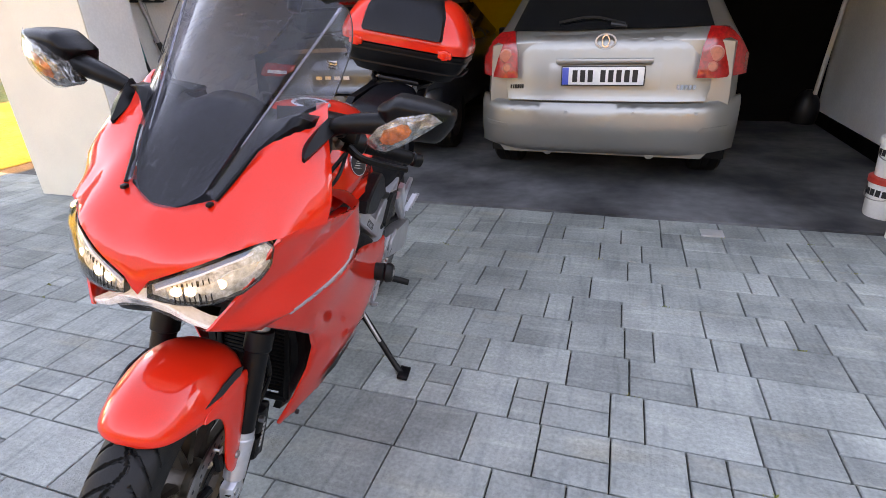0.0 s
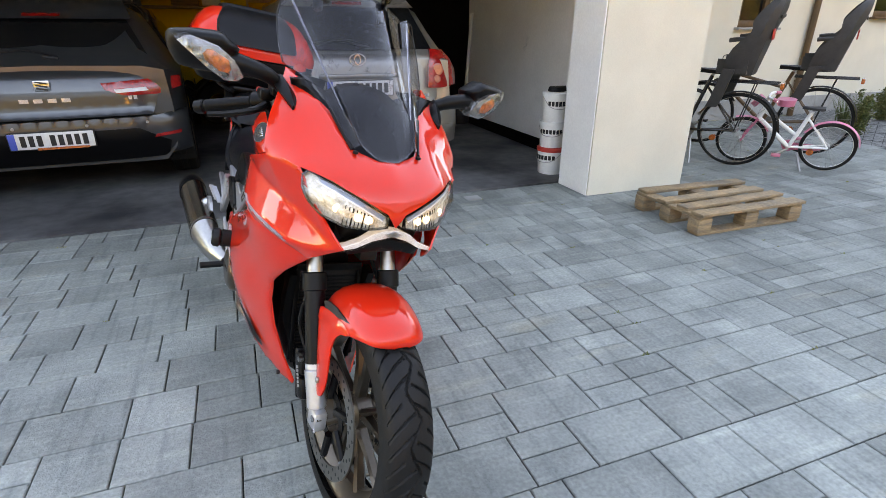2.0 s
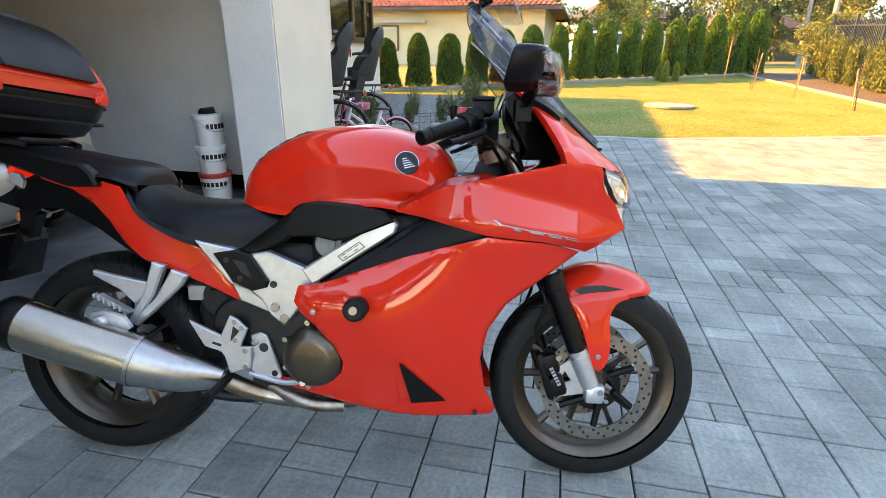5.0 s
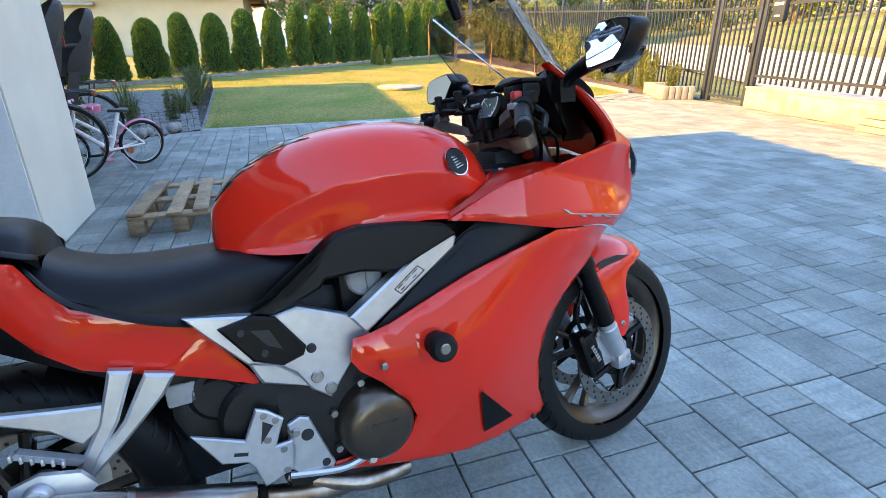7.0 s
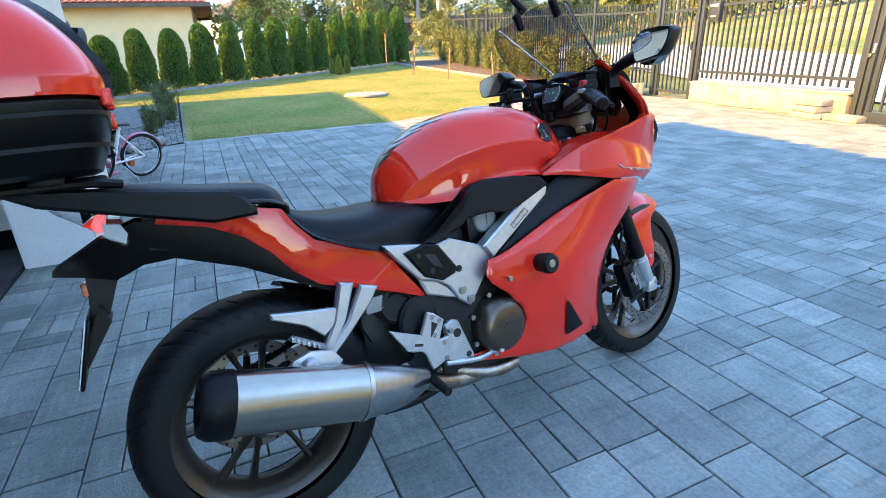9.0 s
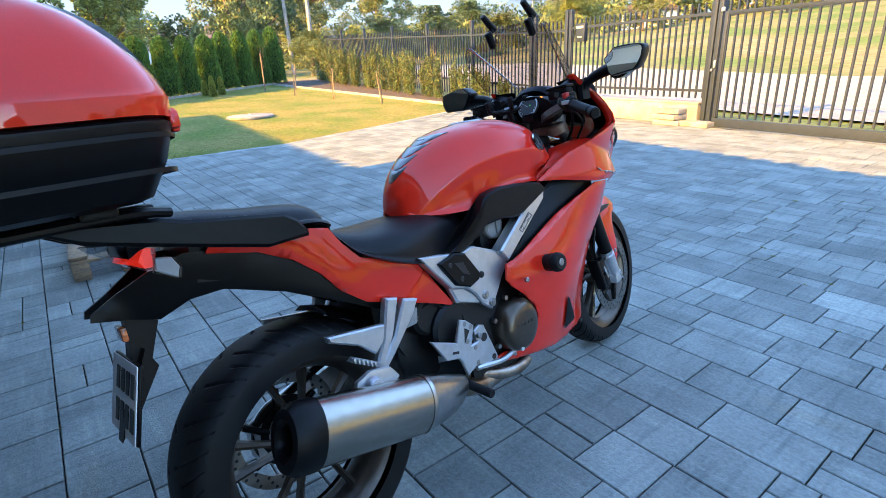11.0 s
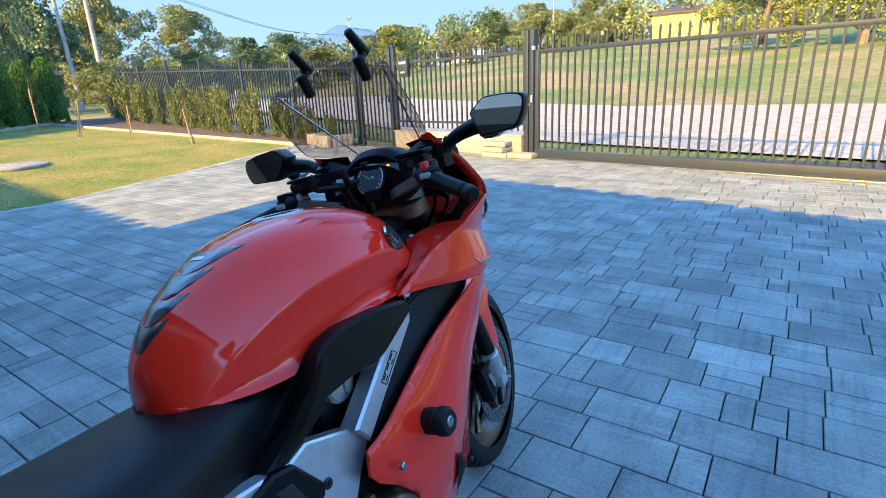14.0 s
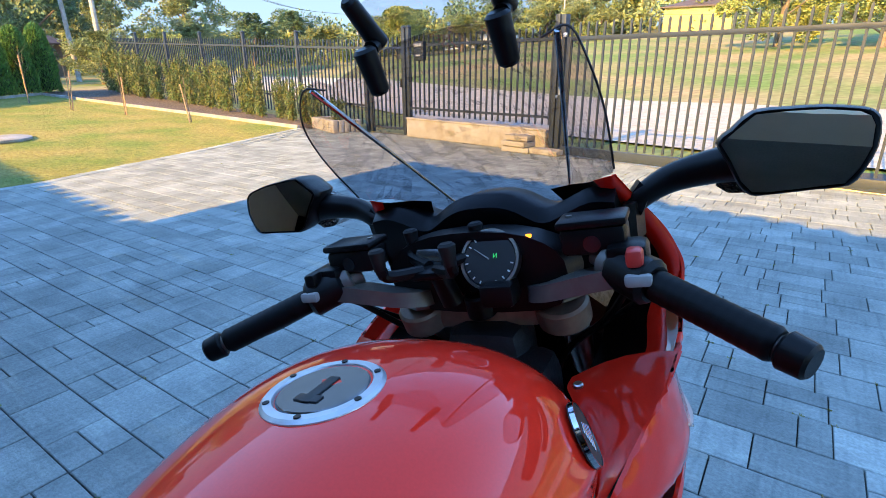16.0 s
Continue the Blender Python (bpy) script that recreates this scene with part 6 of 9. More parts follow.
def wheel(name, c, r_out, half, r_rim, spokes, m, both_discs, label):
    """A cast wheel: tyre with cut grooves, rim, hub, spokes and brake discs."""
    w = part(name, turn_y([(r_rim - .012, -half * .62), (r_rim + .007, -half * .73), (r_rim + .007, -half * .66), (r_rim - .004, -half * .5), (r_rim - .02, -half * .1), (r_rim - .02, half * .1), (r_rim - .004, half * .5), (r_rim + .007, half * .66), (r_rim + .007, half * .73), (r_rim - .012, half * .62), (r_rim - .034, half * .2), (r_rim - .034, -half * .2)], c), M_RIM, bike, label)
    n, k, front = 720, 64, c[0] > 0
    rings = []
    for i in range(n + 1):
        a = 2 * math.pi * i / n
        ring = []
        wave = .17 * (2 / math.pi) * math.asin(.97 * math.sin(a * 15)) if front else 0
        for j in range(k + 1):
            s = -1 + 2 * j / k
            y = half * math.sin(s * 1.62) / math.sin(1.62) if abs(s) < .97 else half * s
            arc = max(0.0, 1 - abs(s) ** 2.3)
            r = r_rim + .004 + (r_out - r_rim - .004) * arc ** .62
            turn = a * 45 / (2 * math.pi) + 1.9 * abs(s) ** 1.25 + (1.5 if s > 0 else 0)
            start = (.04, .04, .30)[int(turn) % 3] if front else (.1, .32)[int(turn) % 2]
            groove = (turn % 1 < (.15 if abs(s) < .6 else .11) and (start < abs(s - wave) if start < .1 else start < abs(s)) and abs(s) < .78 and (s > wave) == (s > 0)) or (front and abs(s - wave) < .028)
            r -= .005 if groove else 0
            ring.append(Vector(c) + Vector((r * math.cos(a), y, r * math.sin(a))))
        rings.append(ring)
    bm = loft(rings, cap=False, closed=False)
    bmesh.ops.remove_doubles(bm, verts=bm.verts, dist=1e-5)
    part("tyre", moved(bm, m), M_RUBBER, w, "black tyre with curved tread grooves", angle=50)
    part("hub", moved(turn_y([(.0, -half * .8), (.032, -half * .8), (.036, -half * .5), (.05, -.02), (.05, .02), (.036, half * .5), (.032, half * .8), (0, half * .8)], c, 32), m), M_RIM, w)
    for i in range(spokes):
        a = 2 * math.pi * (i + .3) / spokes
        for d in (-.17, .17):
            p0 = Vector(c) + Vector((.042 * math.cos(a + d * .5), 0, .042 * math.sin(a + d * .5)))
            p1 = Vector(c) + Vector(((r_rim - .028) * math.cos(a + d * 1.35), half * .12 * (1 if d > 0 else -1), (r_rim - .028) * math.sin(a + d * 1.35)))
            ax = (p1 - p0).normalized()
            sd = ax.cross(Vector((0, 1, 0)))
            rr = []
            for t, wd, th in ((0, .011, .02), (.5, .0065, .014), (1, .0095, .018)):
                o = p0.lerp(p1, t)
                rr.append([o + sd * wd + Vector((0, th * .6, 0)), o + Vector((0, th, 0)), o - sd * wd + Vector((0, th * .6, 0)), o - sd * wd - Vector((0, th * .6, 0)), o - Vector((0, th, 0)), o + sd * wd - Vector((0, th * .6, 0))])
            part("spoke", moved(loft(rr), m), M_RIM, w)
    for s in both_discs:
        y = s * (half + .022)
        disc = part("brake_disc", moved(turn_y([(.1235, y - .0025), (.159, y - .0025), (.159, y + .0025), (.1235, y + .0025)], c, 64), m), M_DISC, w, "drilled steel brake disc", angle=30)
        bm = bmesh.new()
        for q in range(60):
            a, rad = 2 * math.pi * q / 60, (.130, .141, .152)[q % 3]
            o = Vector(c) + Vector((rad * math.cos(a), 0, rad * math.sin(a)))
            for yy in (y - .0031, y + .0031):
                ring = [bm.verts.new(o + Vector((.0045 * math.cos(u), yy, .0045 * math.sin(u)))) for u in [math.pi * 2 * v / 8 for v in range(8)]]
                bm.faces.new(ring)
        tagged(part("drilled_pattern", moved(bm, m), M_INK, disc, smooth=False), kind="stuff")
        for q in range(6):
            a = 2 * math.pi * (q + .5) / 6
            e0, e1 = (Vector(c) + Vector((rad * math.cos(a + k2), y - s * .004, rad * math.sin(a + k2))) for rad, k2 in ((.05, .25), (.119, 0)))
            part("disc_carrier", moved(rod(e0, e1, .011, .010, 8), m), M_BLACK, disc)
            part("rivet", moved(rod(e1 - Vector((0, .006, 0)), e1 + Vector((0, .006 + .006 * (s > 0), 0)), .009, n=12), m), M_CHROME, disc)
        part("sensor_ring", moved(turn_y([(.05, y - s * .01), (.072, y - s * .01), (.072, y - s * .007), (.05, y - s * .007)], c, 48), m), M_BLACK, disc)
    return w


FC = (0.735, 0, 0.30)
fw = wheel("front_wheel", FC, .300, .0605, .232, 5, STEER, (-1, 1), "bronze grey cast front wheel")
fw.data.transform(STEER)
RC = (-0.715, 0, 0.318)
IDM = Matrix.Identity(4)
wheel("rear_wheel", RC, .314, .09, .224, 5, IDM, (1,), "bronze grey cast rear wheel")
part("axle_nut", turn_y([(0, -.1), (.03, -.1), (.034, -.092), (.045, -.07), (.06, -.05), (0, -.05)], RC, 24), M_STEEL, bike)

# fork legs, clamps
for s in (-1, 1):
    y = .106 * s
    top, mid, low, axle = Vector((.462, y, .95)), Vector((.585, y, .625)), Vector((.672, y, .405)), Vector((.712, y, .30))
    leg = part("fork_leg", moved(join(rod(low + (mid - low) * .06, low, .027, .027, 24), rod(low, axle + Vector((0, 0, .012)), .029, .024, 24, .004), rbox(.722, y, .292, .055, .036, .055, .01)), STEER), M_ALU, bike, "silver aluminium fork bottom")
    part("stanchion", moved(rod(mid, top, .0205, n=24), STEER), M_STEEL, leg, "chrome fork tube")
    part("fork_sleeve", moved(join(rod(low + (mid - low) * .05, mid, .0255, .0265, 24), rod(mid - (mid - low) * .16, mid + (top - mid) * .03, .031, .031, 24, .003)), STEER), M_BLACK, leg, "black fork sleeve")
    part("axle_bolt", moved(join(rod((.735, y, .30), (.735, y + s * .012, .30), .016, n=6), rod((.735, y, .30), (.735, y + s * .02, .30), .009, n=12)), STEER), M_CHROME, leg)
    part("pinch_bolt", moved(rod((.752, y + s * .017, .276), (.752, y + s * .022, .276), .007, n=6), STEER), M_CHROME, leg)
    arm = part("caliper_bracket", moved(panel([(.70, .33), (.655, .385), (.62, .36), (.585, .30), (.60, .27), (.70, .285)], lambda u, v: (u, .098 * s, v), (0, s, 0), .008, .03, holes=([(.66, .32), (.64, .35), (.615, .305)],)), STEER), M_ALU, leg, angle=30)
    cal = part("brake_caliper", moved(join(rbox(0, s * .100, .025, .05, .05, .062, .012), rbox(.004, s * .100, -.042, .046, .05, .06, .012), rbox(-.022, s * .098, -.006, .02, .05, .14, .008)), STEER @ pose(.600, 0, .352, 0, -18, 0)), M_BLACK, bike, "black four piston brake caliper")
    part("caliper_lettering", moved(moved(bars(-.03, -.006, .06, .011, 6), pose(0, 0, 0, 0, 62, 0) if s < 0 else pose(0, 0, 0, 0, -62, 180)), STEER @ pose(.607, s * .126, .345)), M_GREYPL, cal, smooth=False)
    part("caliper_bolt", moved(rod((.612, s * .12, .40), (.612, s * .132, .40), .008, n=8), STEER), M_STEEL, cal)
    part("brake_hose", moved(tube([(.585, s * .10, .40), (.55, s * .115, .47), (.57, s * .118, .55), (.545, s * .085, .62), (.53, s * .06, .70)], .0055, 8), STEER), M_BLACK, bike)
part("triple_clamp", moved(join(rbox(.445, 0, .945, .075, .16, .035, .012), rod((.43, -.106, .93), (.418, -.106, .965), .037, n=24, bevel=.004), rod((.43, .106, .93), (.418, .106, .965), .037, n=24, bevel=.004), rod((.455, 0, .95), (.445, 0, .985), .02, n=16)), STEER), M_CAST, bike, "brown cast top clamp", angle=30)
part("frame_head", join(rbox(.34, 0, .82, .20, .20, .16, .03), rbox(.42, 0, .85, .10, .12, .18, .03)), M_ENGINE, bike)
part("lower_clamp", moved(join(rbox(.545, 0, .705, .08, .17, .04, .012), rod((.56, -.106, .69), (.545, -.106, .73), .036, n=20), rod((.56, .106, .69), (.545, .106, .73), .036, n=20)), STEER), M_ENGINE, bike)
part("headlight_stay", join(rbox(.62, 0, .74, .1, .14, .04, .01), rbox(.60, .02, .70, .06, .05, .04, .008)), M_ENGINE, bike)

# mudguard
rings = []
for deg, r0, w, drop in ((60.5, .316, .020, .004), (61.5, .324, .044, .014), (64, .333, .066, .030), (69, .341, .083, .050), (76, .346, .096, .070), (84, .349, .103, .080), (92, .349, .105, .082), (100, .345, .104, .078), (107, .337, .098, .066), (112, .328, .088, .052), (117, .318, .074, .036)):
    a = radians(deg)
    line = []
    for y, f in ((0, 0), (.28, .025), (.52, .13), (.72, .33), (.87, .60), (.96, .82), (1, 1)):
        line.append((w * y, r0 - drop * f))
    line = [(-y, r) for y, r in line[:0:-1]] + line
    ring = [Vector(FC) + Vector((r * math.cos(a), y, r * math.sin(a))) for y, r in line]
    ring += [Vector(FC) + Vector(((r - .005) * math.cos(a), y * .95, (r - .005) * math.sin(a))) for y, r in line[::-1]]
    rings.append(ring)
guard = part("front_mudguard", moved(loft(rings, along=4), STEER), M_RED, bike, "glossy red front mudguard", angle=60)
for s in (-1, 1):
    gw = thin_plate([(.62, .58, .098), (.66, .60, .098), (.80, .575, .1), (.72, .45, .117), (.73, .37, .118), (.70, .55, .110), (.76, .55, .109), (.65, .55, .108)])
    part("fork_guard", moved(panel([(.625, .555), (.66, .572), (.72, .582), (.78, .582), (.805, .566), (.778, .556), (.758, .535), (.751, .50), (.757, .43), (.750, .385), (.732, .362), (.712, .372), (.690, .44), (.672, .49), (.650, .535)],
                                  lambda u, v: (u, s * gw(u, v), v), (0, s, 0), .004, .014, curve=3), STEER), M_RED, guard)
    part("mudguard_slot", moved(panel([(.652, .585), (.675, .596), (.73, .601), (.79, .59), (.75, .583), (.70, .576), (.668, .574)], lambda u, v: (u, s * (.1015 - .10 * (v - .575) - .16 * max(0, u - .74)), v), (0, s, 0), .003, .015, roll=.0), STEER), M_INK, guard, "black side slot")
    part("mudguard_bolt", moved(rod((.722, s * .116, .403), (.722, s * .124, .403), .008, n=10, bevel=.002), STEER), M_STEEL, guard)

def sheet(cols, thick):
    rows = list(zip(*cols))
    bm = loft(rows, cap=False, closed=False)
    bmesh.ops.solidify(bm, geom=bm.faces[:], thickness=thick)
    return bm


# fairing: the upper fairing's lines along x, as heights and half widths
UF_U = (.168, .25, .33, .395, .428, .491, .53, .593, .64, .69, .731, .776)
UF_TOP, UF_TOP_Y = (.80, .845, .874, .888, .897, .910, .92, .934, .936, .925, .84, .768), (.172, .206, .232, .250, .252, .252, .251, .246, .222, .198, .160, .114)
UF_FOLD, UF_FOLD_Y = (.80, .843, .872, .884, .876, .857, .848, .834, .822, .803, .786, .7665), (.172, .206, .232, .248, .243, .228, .218, .199, .182, .158, .139, .1135)
UF_WIDE, UF_WIDE_Y = (.80, .796, .79, .785, .782, .772, .764, .752, .744, .743, .748, .766), (.172, .216, .242, .255, .258, .249, .240, .220, .203, .170, .143, .113)
UF_LOW, UF_LOW_Y = (.79, .785, .768, .753, .748, .741, .737, .727, .714, .715, .738, .765), (.172, .214, .238, .252, .254, .242, .229, .203, .170, .148, .131, .112)
for s in (-1, 1):
    def side(u, v, d=0.0):
        return (u, s * (fair_w(u, v) - d), v)
    main = part("side_fairing", panel([(-.005, .612), (.1, .65), (.2, .686), (.41, .748), (.5, .739), (.55, .733), (.6, .722), (.655, .704), (.65, .70), (.55, .628), (.468, .565), (.422, .49), (.404, .40), (.418, .30), (.452, .228), (.440, .208), (.33, .212), (.22, .218), (.1, .24), (0, .265), (-.15, .302), (-.155, .322),
                                       (-.09, .327), (-.02, .324), (.026, .352), (.036, .39), (.018, .433), (-.036, .494), (-.078, .53), (-.094, .556), (-.082, .598), (-.045, .602)], side, (0, s, 0), .005, .014), M_RED, bike, "glossy red side fairing", angle=60)

    def cheek(u, v, d=0.0):
        # flat upper plane leaning in to a valley, lower plane flaring out to the emblem and turning under below it
        acc, reach = 0, .075 * min(1, max(0, (.60 - u) / .15))
        ends = [reach * k / 4 for k in range(-4, 5)]
        for o in ends:
            zt, zc, zm, zb = (np.interp(u, UF_U, q) for q in (UF_TOP, UF_FOLD, UF_WIDE, UF_LOW))
            yt, yc, ym, yb = (np.interp(u + o, UF_U, q) for q in (UF_TOP_Y, UF_FOLD_Y, UF_WIDE_Y, UF_LOW_Y))
            for e in (-.004, 0, .004):
                acc += np.interp(v + e, (zb - .02, zb, max(zm, zb + .002), max(zc, zb + .004), max(zt, zb + .006)), (yb - .006, yb, ym, yc, yt))
        acc = acc / len(ends)
        return (u, s * (acc / 3 + .002 + d), v)
    upper = part("upper_fairing", panel([(.168, .80), (.22, .828), (.30, .868), (.38, .886), (.46, .904), (.53, .919), (.593, .932), (.64, .933), (.684, .926), (.702, .888), (.731, .838), (.752, .802), (.771, .772), (.776, .765), (.768, .760), (.735, .742), (.70, .722), (.667, .706), (.60, .726), (.55, .737), (.50, .743), (.41, .752), (.33, .770), (.25, .788)], cheek, (0, s, 0), .005, .009), M_RED, bike, "glossy red upper fairing with a folded crease", angle=30)
    for stroke in ([(.420, .795), (.431, .792), (.447, .781), (.440, .780)], [(.438, .7835), (.50, .7725), (.56, .762), (.632, .7475), (.632, .7455), (.56, .7595), (.50, .770), (.44, .781)], [(.468, .7755), (.485, .772), (.492, .766), (.478, .768)], [(.508, .768), (.545, .7615), (.548, .757), (.518, .762)],
                   [(.556, .7585), (.590, .752), (.596, .747), (.566, .752)], [(.602, .7495), (.640, .7405), (.640, .7385), (.606, .7465)]):
        part("emblem_stroke", panel(stroke, lambda u, v: cheek(u, v, .0045), (0, s, 0), .005, .004, roll=.0003), M_SILVER, upper, "thin chrome emblem stroke", smooth=False)
    crest = [Vector((u, s * (fair_w(u, v) - .004), v - .001)) for u, v in ((.172, .801), (.22, .828), (.26, .848), (.30, .868), (.34, .877), (.38, .885), (.43, .896))]
    seam = [Vector((x, s * y, z)) for x, y, z in ((.178, .176, .806), (.215, .178, .832), (.25, .170, .855), (.285, .155, .872), (.312, .140, .884), (.335, .128, .888), (.36, .128, .888))]
    inner = part("inner_fairing", sheet([[a.lerp(b, t) + Vector((0, 0, .012 * math.sin(math.pi * t))) for t in (0, .15, .3, .5, .7, .85, 1)] for a, b in zip(spline(crest, 4), spline(seam, 4))], .004), M_RED, main, "red panel between tank and cockpit", angle=60)
    part("fairing_screw", rod((.335, s * .142, .889), (.335, s * .142, .8955), .0065, n=12, bevel=.0015), M_STEEL, inner)
    inf = part("black_infill", panel([(-.03, .598), (.205, .762), (.245, .786), (.33, .773), (.43, .752), (.41, .728), (.2, .648), (.1, .608), (0, .575)], lambda u, v: (u, s * (fair_w(u, v) - .028), v), (0, s, 0), .005, .025), M_BLACK, bike, "matt black infill panel")
    part("infill_crease", panel([(.02, .632), (.215, .765), (.25, .775), (.05, .638)], lambda u, v: (u, s * (fair_w(u, v) - .022), v), (0, s, 0), .006, .025), M_BLACK, inf)
    part("fairing_screw", join(rod((-.034, s * .232, .537), (-.034, s * .243, .537), .008, n=12, bevel=.002)), M_STEEL, main)
    part("fairing_screw", join(rod((.395, s * .118, .225), (.395, s * .128, .225), .007, n=12, bevel=.002)), M_INK, main)
    sl = part("crash_protector", join(rod((.088, s * .20, .552), (.085, s * .262, .557), .026, .028, 20, .003), rod((.085, s * .262, .557), (.083, s * .288, .559), .031, .029, 20, .006)), M_RUBBER, bike, "black round crash protector")
    part("protector_bolt", rod((.083, s * .284, .559), (.083, s * .290, .559), .012, n=12, bevel=.002), M_STEEL, sl)
    part("protector_slot", panel([(.045, .533), (.045, .585), (.085, .58), (.08, .533)], lambda u, v: (u, s * (fair_w(u, v) + .0035), v), (0, s, 0), .004, .03), M_RED, sl)
    part("radiator_side", panel([(.40, .58), (.45, .57), (.42, .49), (.405, .40), (.41, .28), (.41, .235), (.37, .23), (.36, .40)], lambda u, v: (u, s * (min(fair_w(u, v), .16) - .03), v), (0, s, 0), .02, .03), M_BLACK, bike, "black radiator shroud")
radi = part("radiator", rbox(.385, 0, .425, .03, .20, .28, .008), M_ENGINE, bike, "black radiator core")
for i in range(21):
    part("grille_slat", rbox(.403, 0, .295 + .0125 * i, .004, .185, .004, 0), M_BLACK, radi, smooth=False)
part("radiator_frame", join(rbox(.407, .095, .425, .012, .016, .30, .004), rbox(.407, -.095, .425, .012, .016, .30, .004), rbox(.407, 0, .578, .012, .20, .024, .004), rbox(.407, 0, .274, .012, .19, .02, .004)), M_BLACK, radi)

# nose cowl, lamps
M_LITBOWL = mat("lamp_reflector", (0.85, 0.82, 0.74), 0.25, 0.45, var=0.3, scale=45, color2=(0.5, 0.46, 0.38), fine=160, bump=0.5, bscale=70)
M_LITBOWL.node_tree.nodes["Principled BSDF"].inputs["Emission Color"].default_value = (0.8, 0.7, 0.5, 1)
M_LITBOWL.node_tree.nodes["Principled BSDF"].inputs["Emission Strength"].default_value = 0.006
M_LITLAMP = mat("facet_reflector", (0.85, 0.82, 0.72), 0.16, 0.6, var=0.3, scale=70, color2=(0.5, 0.46, 0.38), bump=0.6, bscale=60)
M_LITLAMP.node_tree.nodes["Principled BSDF"].inputs["Emission Color"].default_value = (1, 0.93, 0.8, 1)
M_LITLAMP.node_tree.nodes["Principled BSDF"].inputs["Emission Strength"].default_value = 0.015
M_LEG = mat("silver_lamp_leg", (0.72, 0.78, 0.88), 0.25, 0.2, var=0.2, scale=60, bump=0.3, bscale=90, coat=0.6)
M_LEG.node_tree.nodes["Principled BSDF"].inputs["Emission Color"].default_value = (0.8, 0.9, 1, 1)
M_LEG.node_tree.nodes["Principled BSDF"].inputs["Emission Strength"].default_value = 0.028


def lamp_place(d):
    """The lamp swells out of the nose towards its lower edge."""
    def f(u, v):
        y = abs(nose(u, v)[1])
        return nose(u, v, d - .012 * min(1, max(0, (.838 + .39 * y - v) / .035)))
    return f
half = NOSE[1:12] + [(.452, .187, 1.122)] + NOSE[12:17]
part("front_cowl", panel(flat([NOSE[0]] + half + [NOSE[17]]) + flat(half[::-1], -1), nose, nose_out, .005, .013, roll=.002), M_RED, bike, "glossy red nose cowl", angle=60)
rim_out = [(.768, .020, .850), (.745, .08, .880), (.715, .14, .907), (.695, .182, .923), (.685, .194, .913), (.692, .190, .885), (.700, .176, .857), (.717, .154, .834), (.738, .112, .819), (.754, .062, .816), (.769, .020, .825)]
rim_in = [(.767, .0225, .8485), (.745, .08, .8775), (.7155, .139, .9045), (.697, .1805, .920), (.687, .1922, .9118), (.694, .1882, .8848), (.702, .1742, .8585), (.7185, .1528, .8358), (.739, .1112, .8208), (.7545, .0625, .8178), (.768, .0225, .8265)]
for s in (-1, 1):
    lamp = part("headlight", panel(flat(rim_out, s), lamp_place(.011), nose_out, .045, .012), M_LITBOWL, bike, "lit headlamp with silver reflector and clear cover")
    part("lamp_rim", panel(flat(rim_out, s), lamp_place(.001), nose_out, .012, .012, holes=(flat(rim_in, s),), roll=.001), M_GLOSSBLACK, lamp, "black lamp rim")
    part("lamp_cover", panel(flat(rim_out, s), lamp_place(-.002), nose_out, .0015, .012, roll=.0005), M_LENS, lamp, "clear lamp cover")
    part("brow_strip", panel(flat([(.765, .026, .8475), (.745, .08, .876), (.716, .138, .9025), (.700, .166, .911), (.704, .160, .902), (.717, .135, .892), (.745, .08, .865), (.764, .032, .840)], s), lamp_place(.006), nose_out, .008, .012, roll=.001), M_BLUEGREY, lamp, "blue grey light strip")
    part("lit_reflector", panel(flat([(.697, .176, .889), (.704, .164, .866), (.7185, .140, .848), (.736, .102, .836), (.738, .092, .850), (.730, .115, .858), (.716, .140, .877)], s), lamp_place(.008), nose_out, .004, .012, roll=.001), M_LITLAMP, lamp, "glowing lower reflector")
    part("brow_line", panel(flat([(.764, .031, .840), (.745, .08, .8655), (.717, .136, .8925), (.700, .168, .906), (.702, .168, .902), (.718, .134, .8885), (.745, .08, .862), (.764, .031, .837)], s), lamp_place(.005), nose_out, .008, .012, roll=.001), M_LEG, lamp, "silver line under the brow")
    for p0, p1 in [((.757 - .45 * (f - .05), f, .846 + .33 * (f - .05)), (.757 - .42 * (f - .05), f + .003, .818 + .06 * (f - .05))) for f in (.046, .056, .064, .072, .080, .088, .096, .104, .112)]:
        q0, q1 = (lamp_place(.010)(*flat([q])[0]) for q in (p0, p1))
        part("lamp_fin", rod((q0[0], s * q0[1], q0[2]), (q1[0], s * q1[1], q1[2]), (.0012 if int(p0[1] * 1000) % 3 else .0022), n=6), M_STEEL if int(p0[1] * 500) % 2 else M_GLOSSBLACK, lamp)
    for q in ((.742, .085, .842), (.752, .062, .838), (.724, .128, .856)):
        c0 = lamp_place(.012)(*flat([q])[0])
        part("light_module", moved(turn_y([(0, 0), (.008, .001), (.009, .003), (.0, .005)], (0, 0, 0), 16), Matrix.Translation((c0[0], s * c0[1], c0[2])) @ pose(0, 0, 0, 0, 0, -90 + s * 20)), M_LAMP, lamp, "glowing white light module")
    leg = [(.772, 0, .820), (.775, .02, .816), (.766, .045, .806), (.757, .072, .786), (.750, .102, .773), (.747, .118, .768), (.745, .116, .759), (.757, .08, .768), (.766, .045, .787), (.766, 0, .801)]
    part("position_light", panel(flat(leg, s), lambda u, v: nose(u, v, -.004), nose_out, .03, .012, roll=.003), M_LEG, lamp, "silver position light")
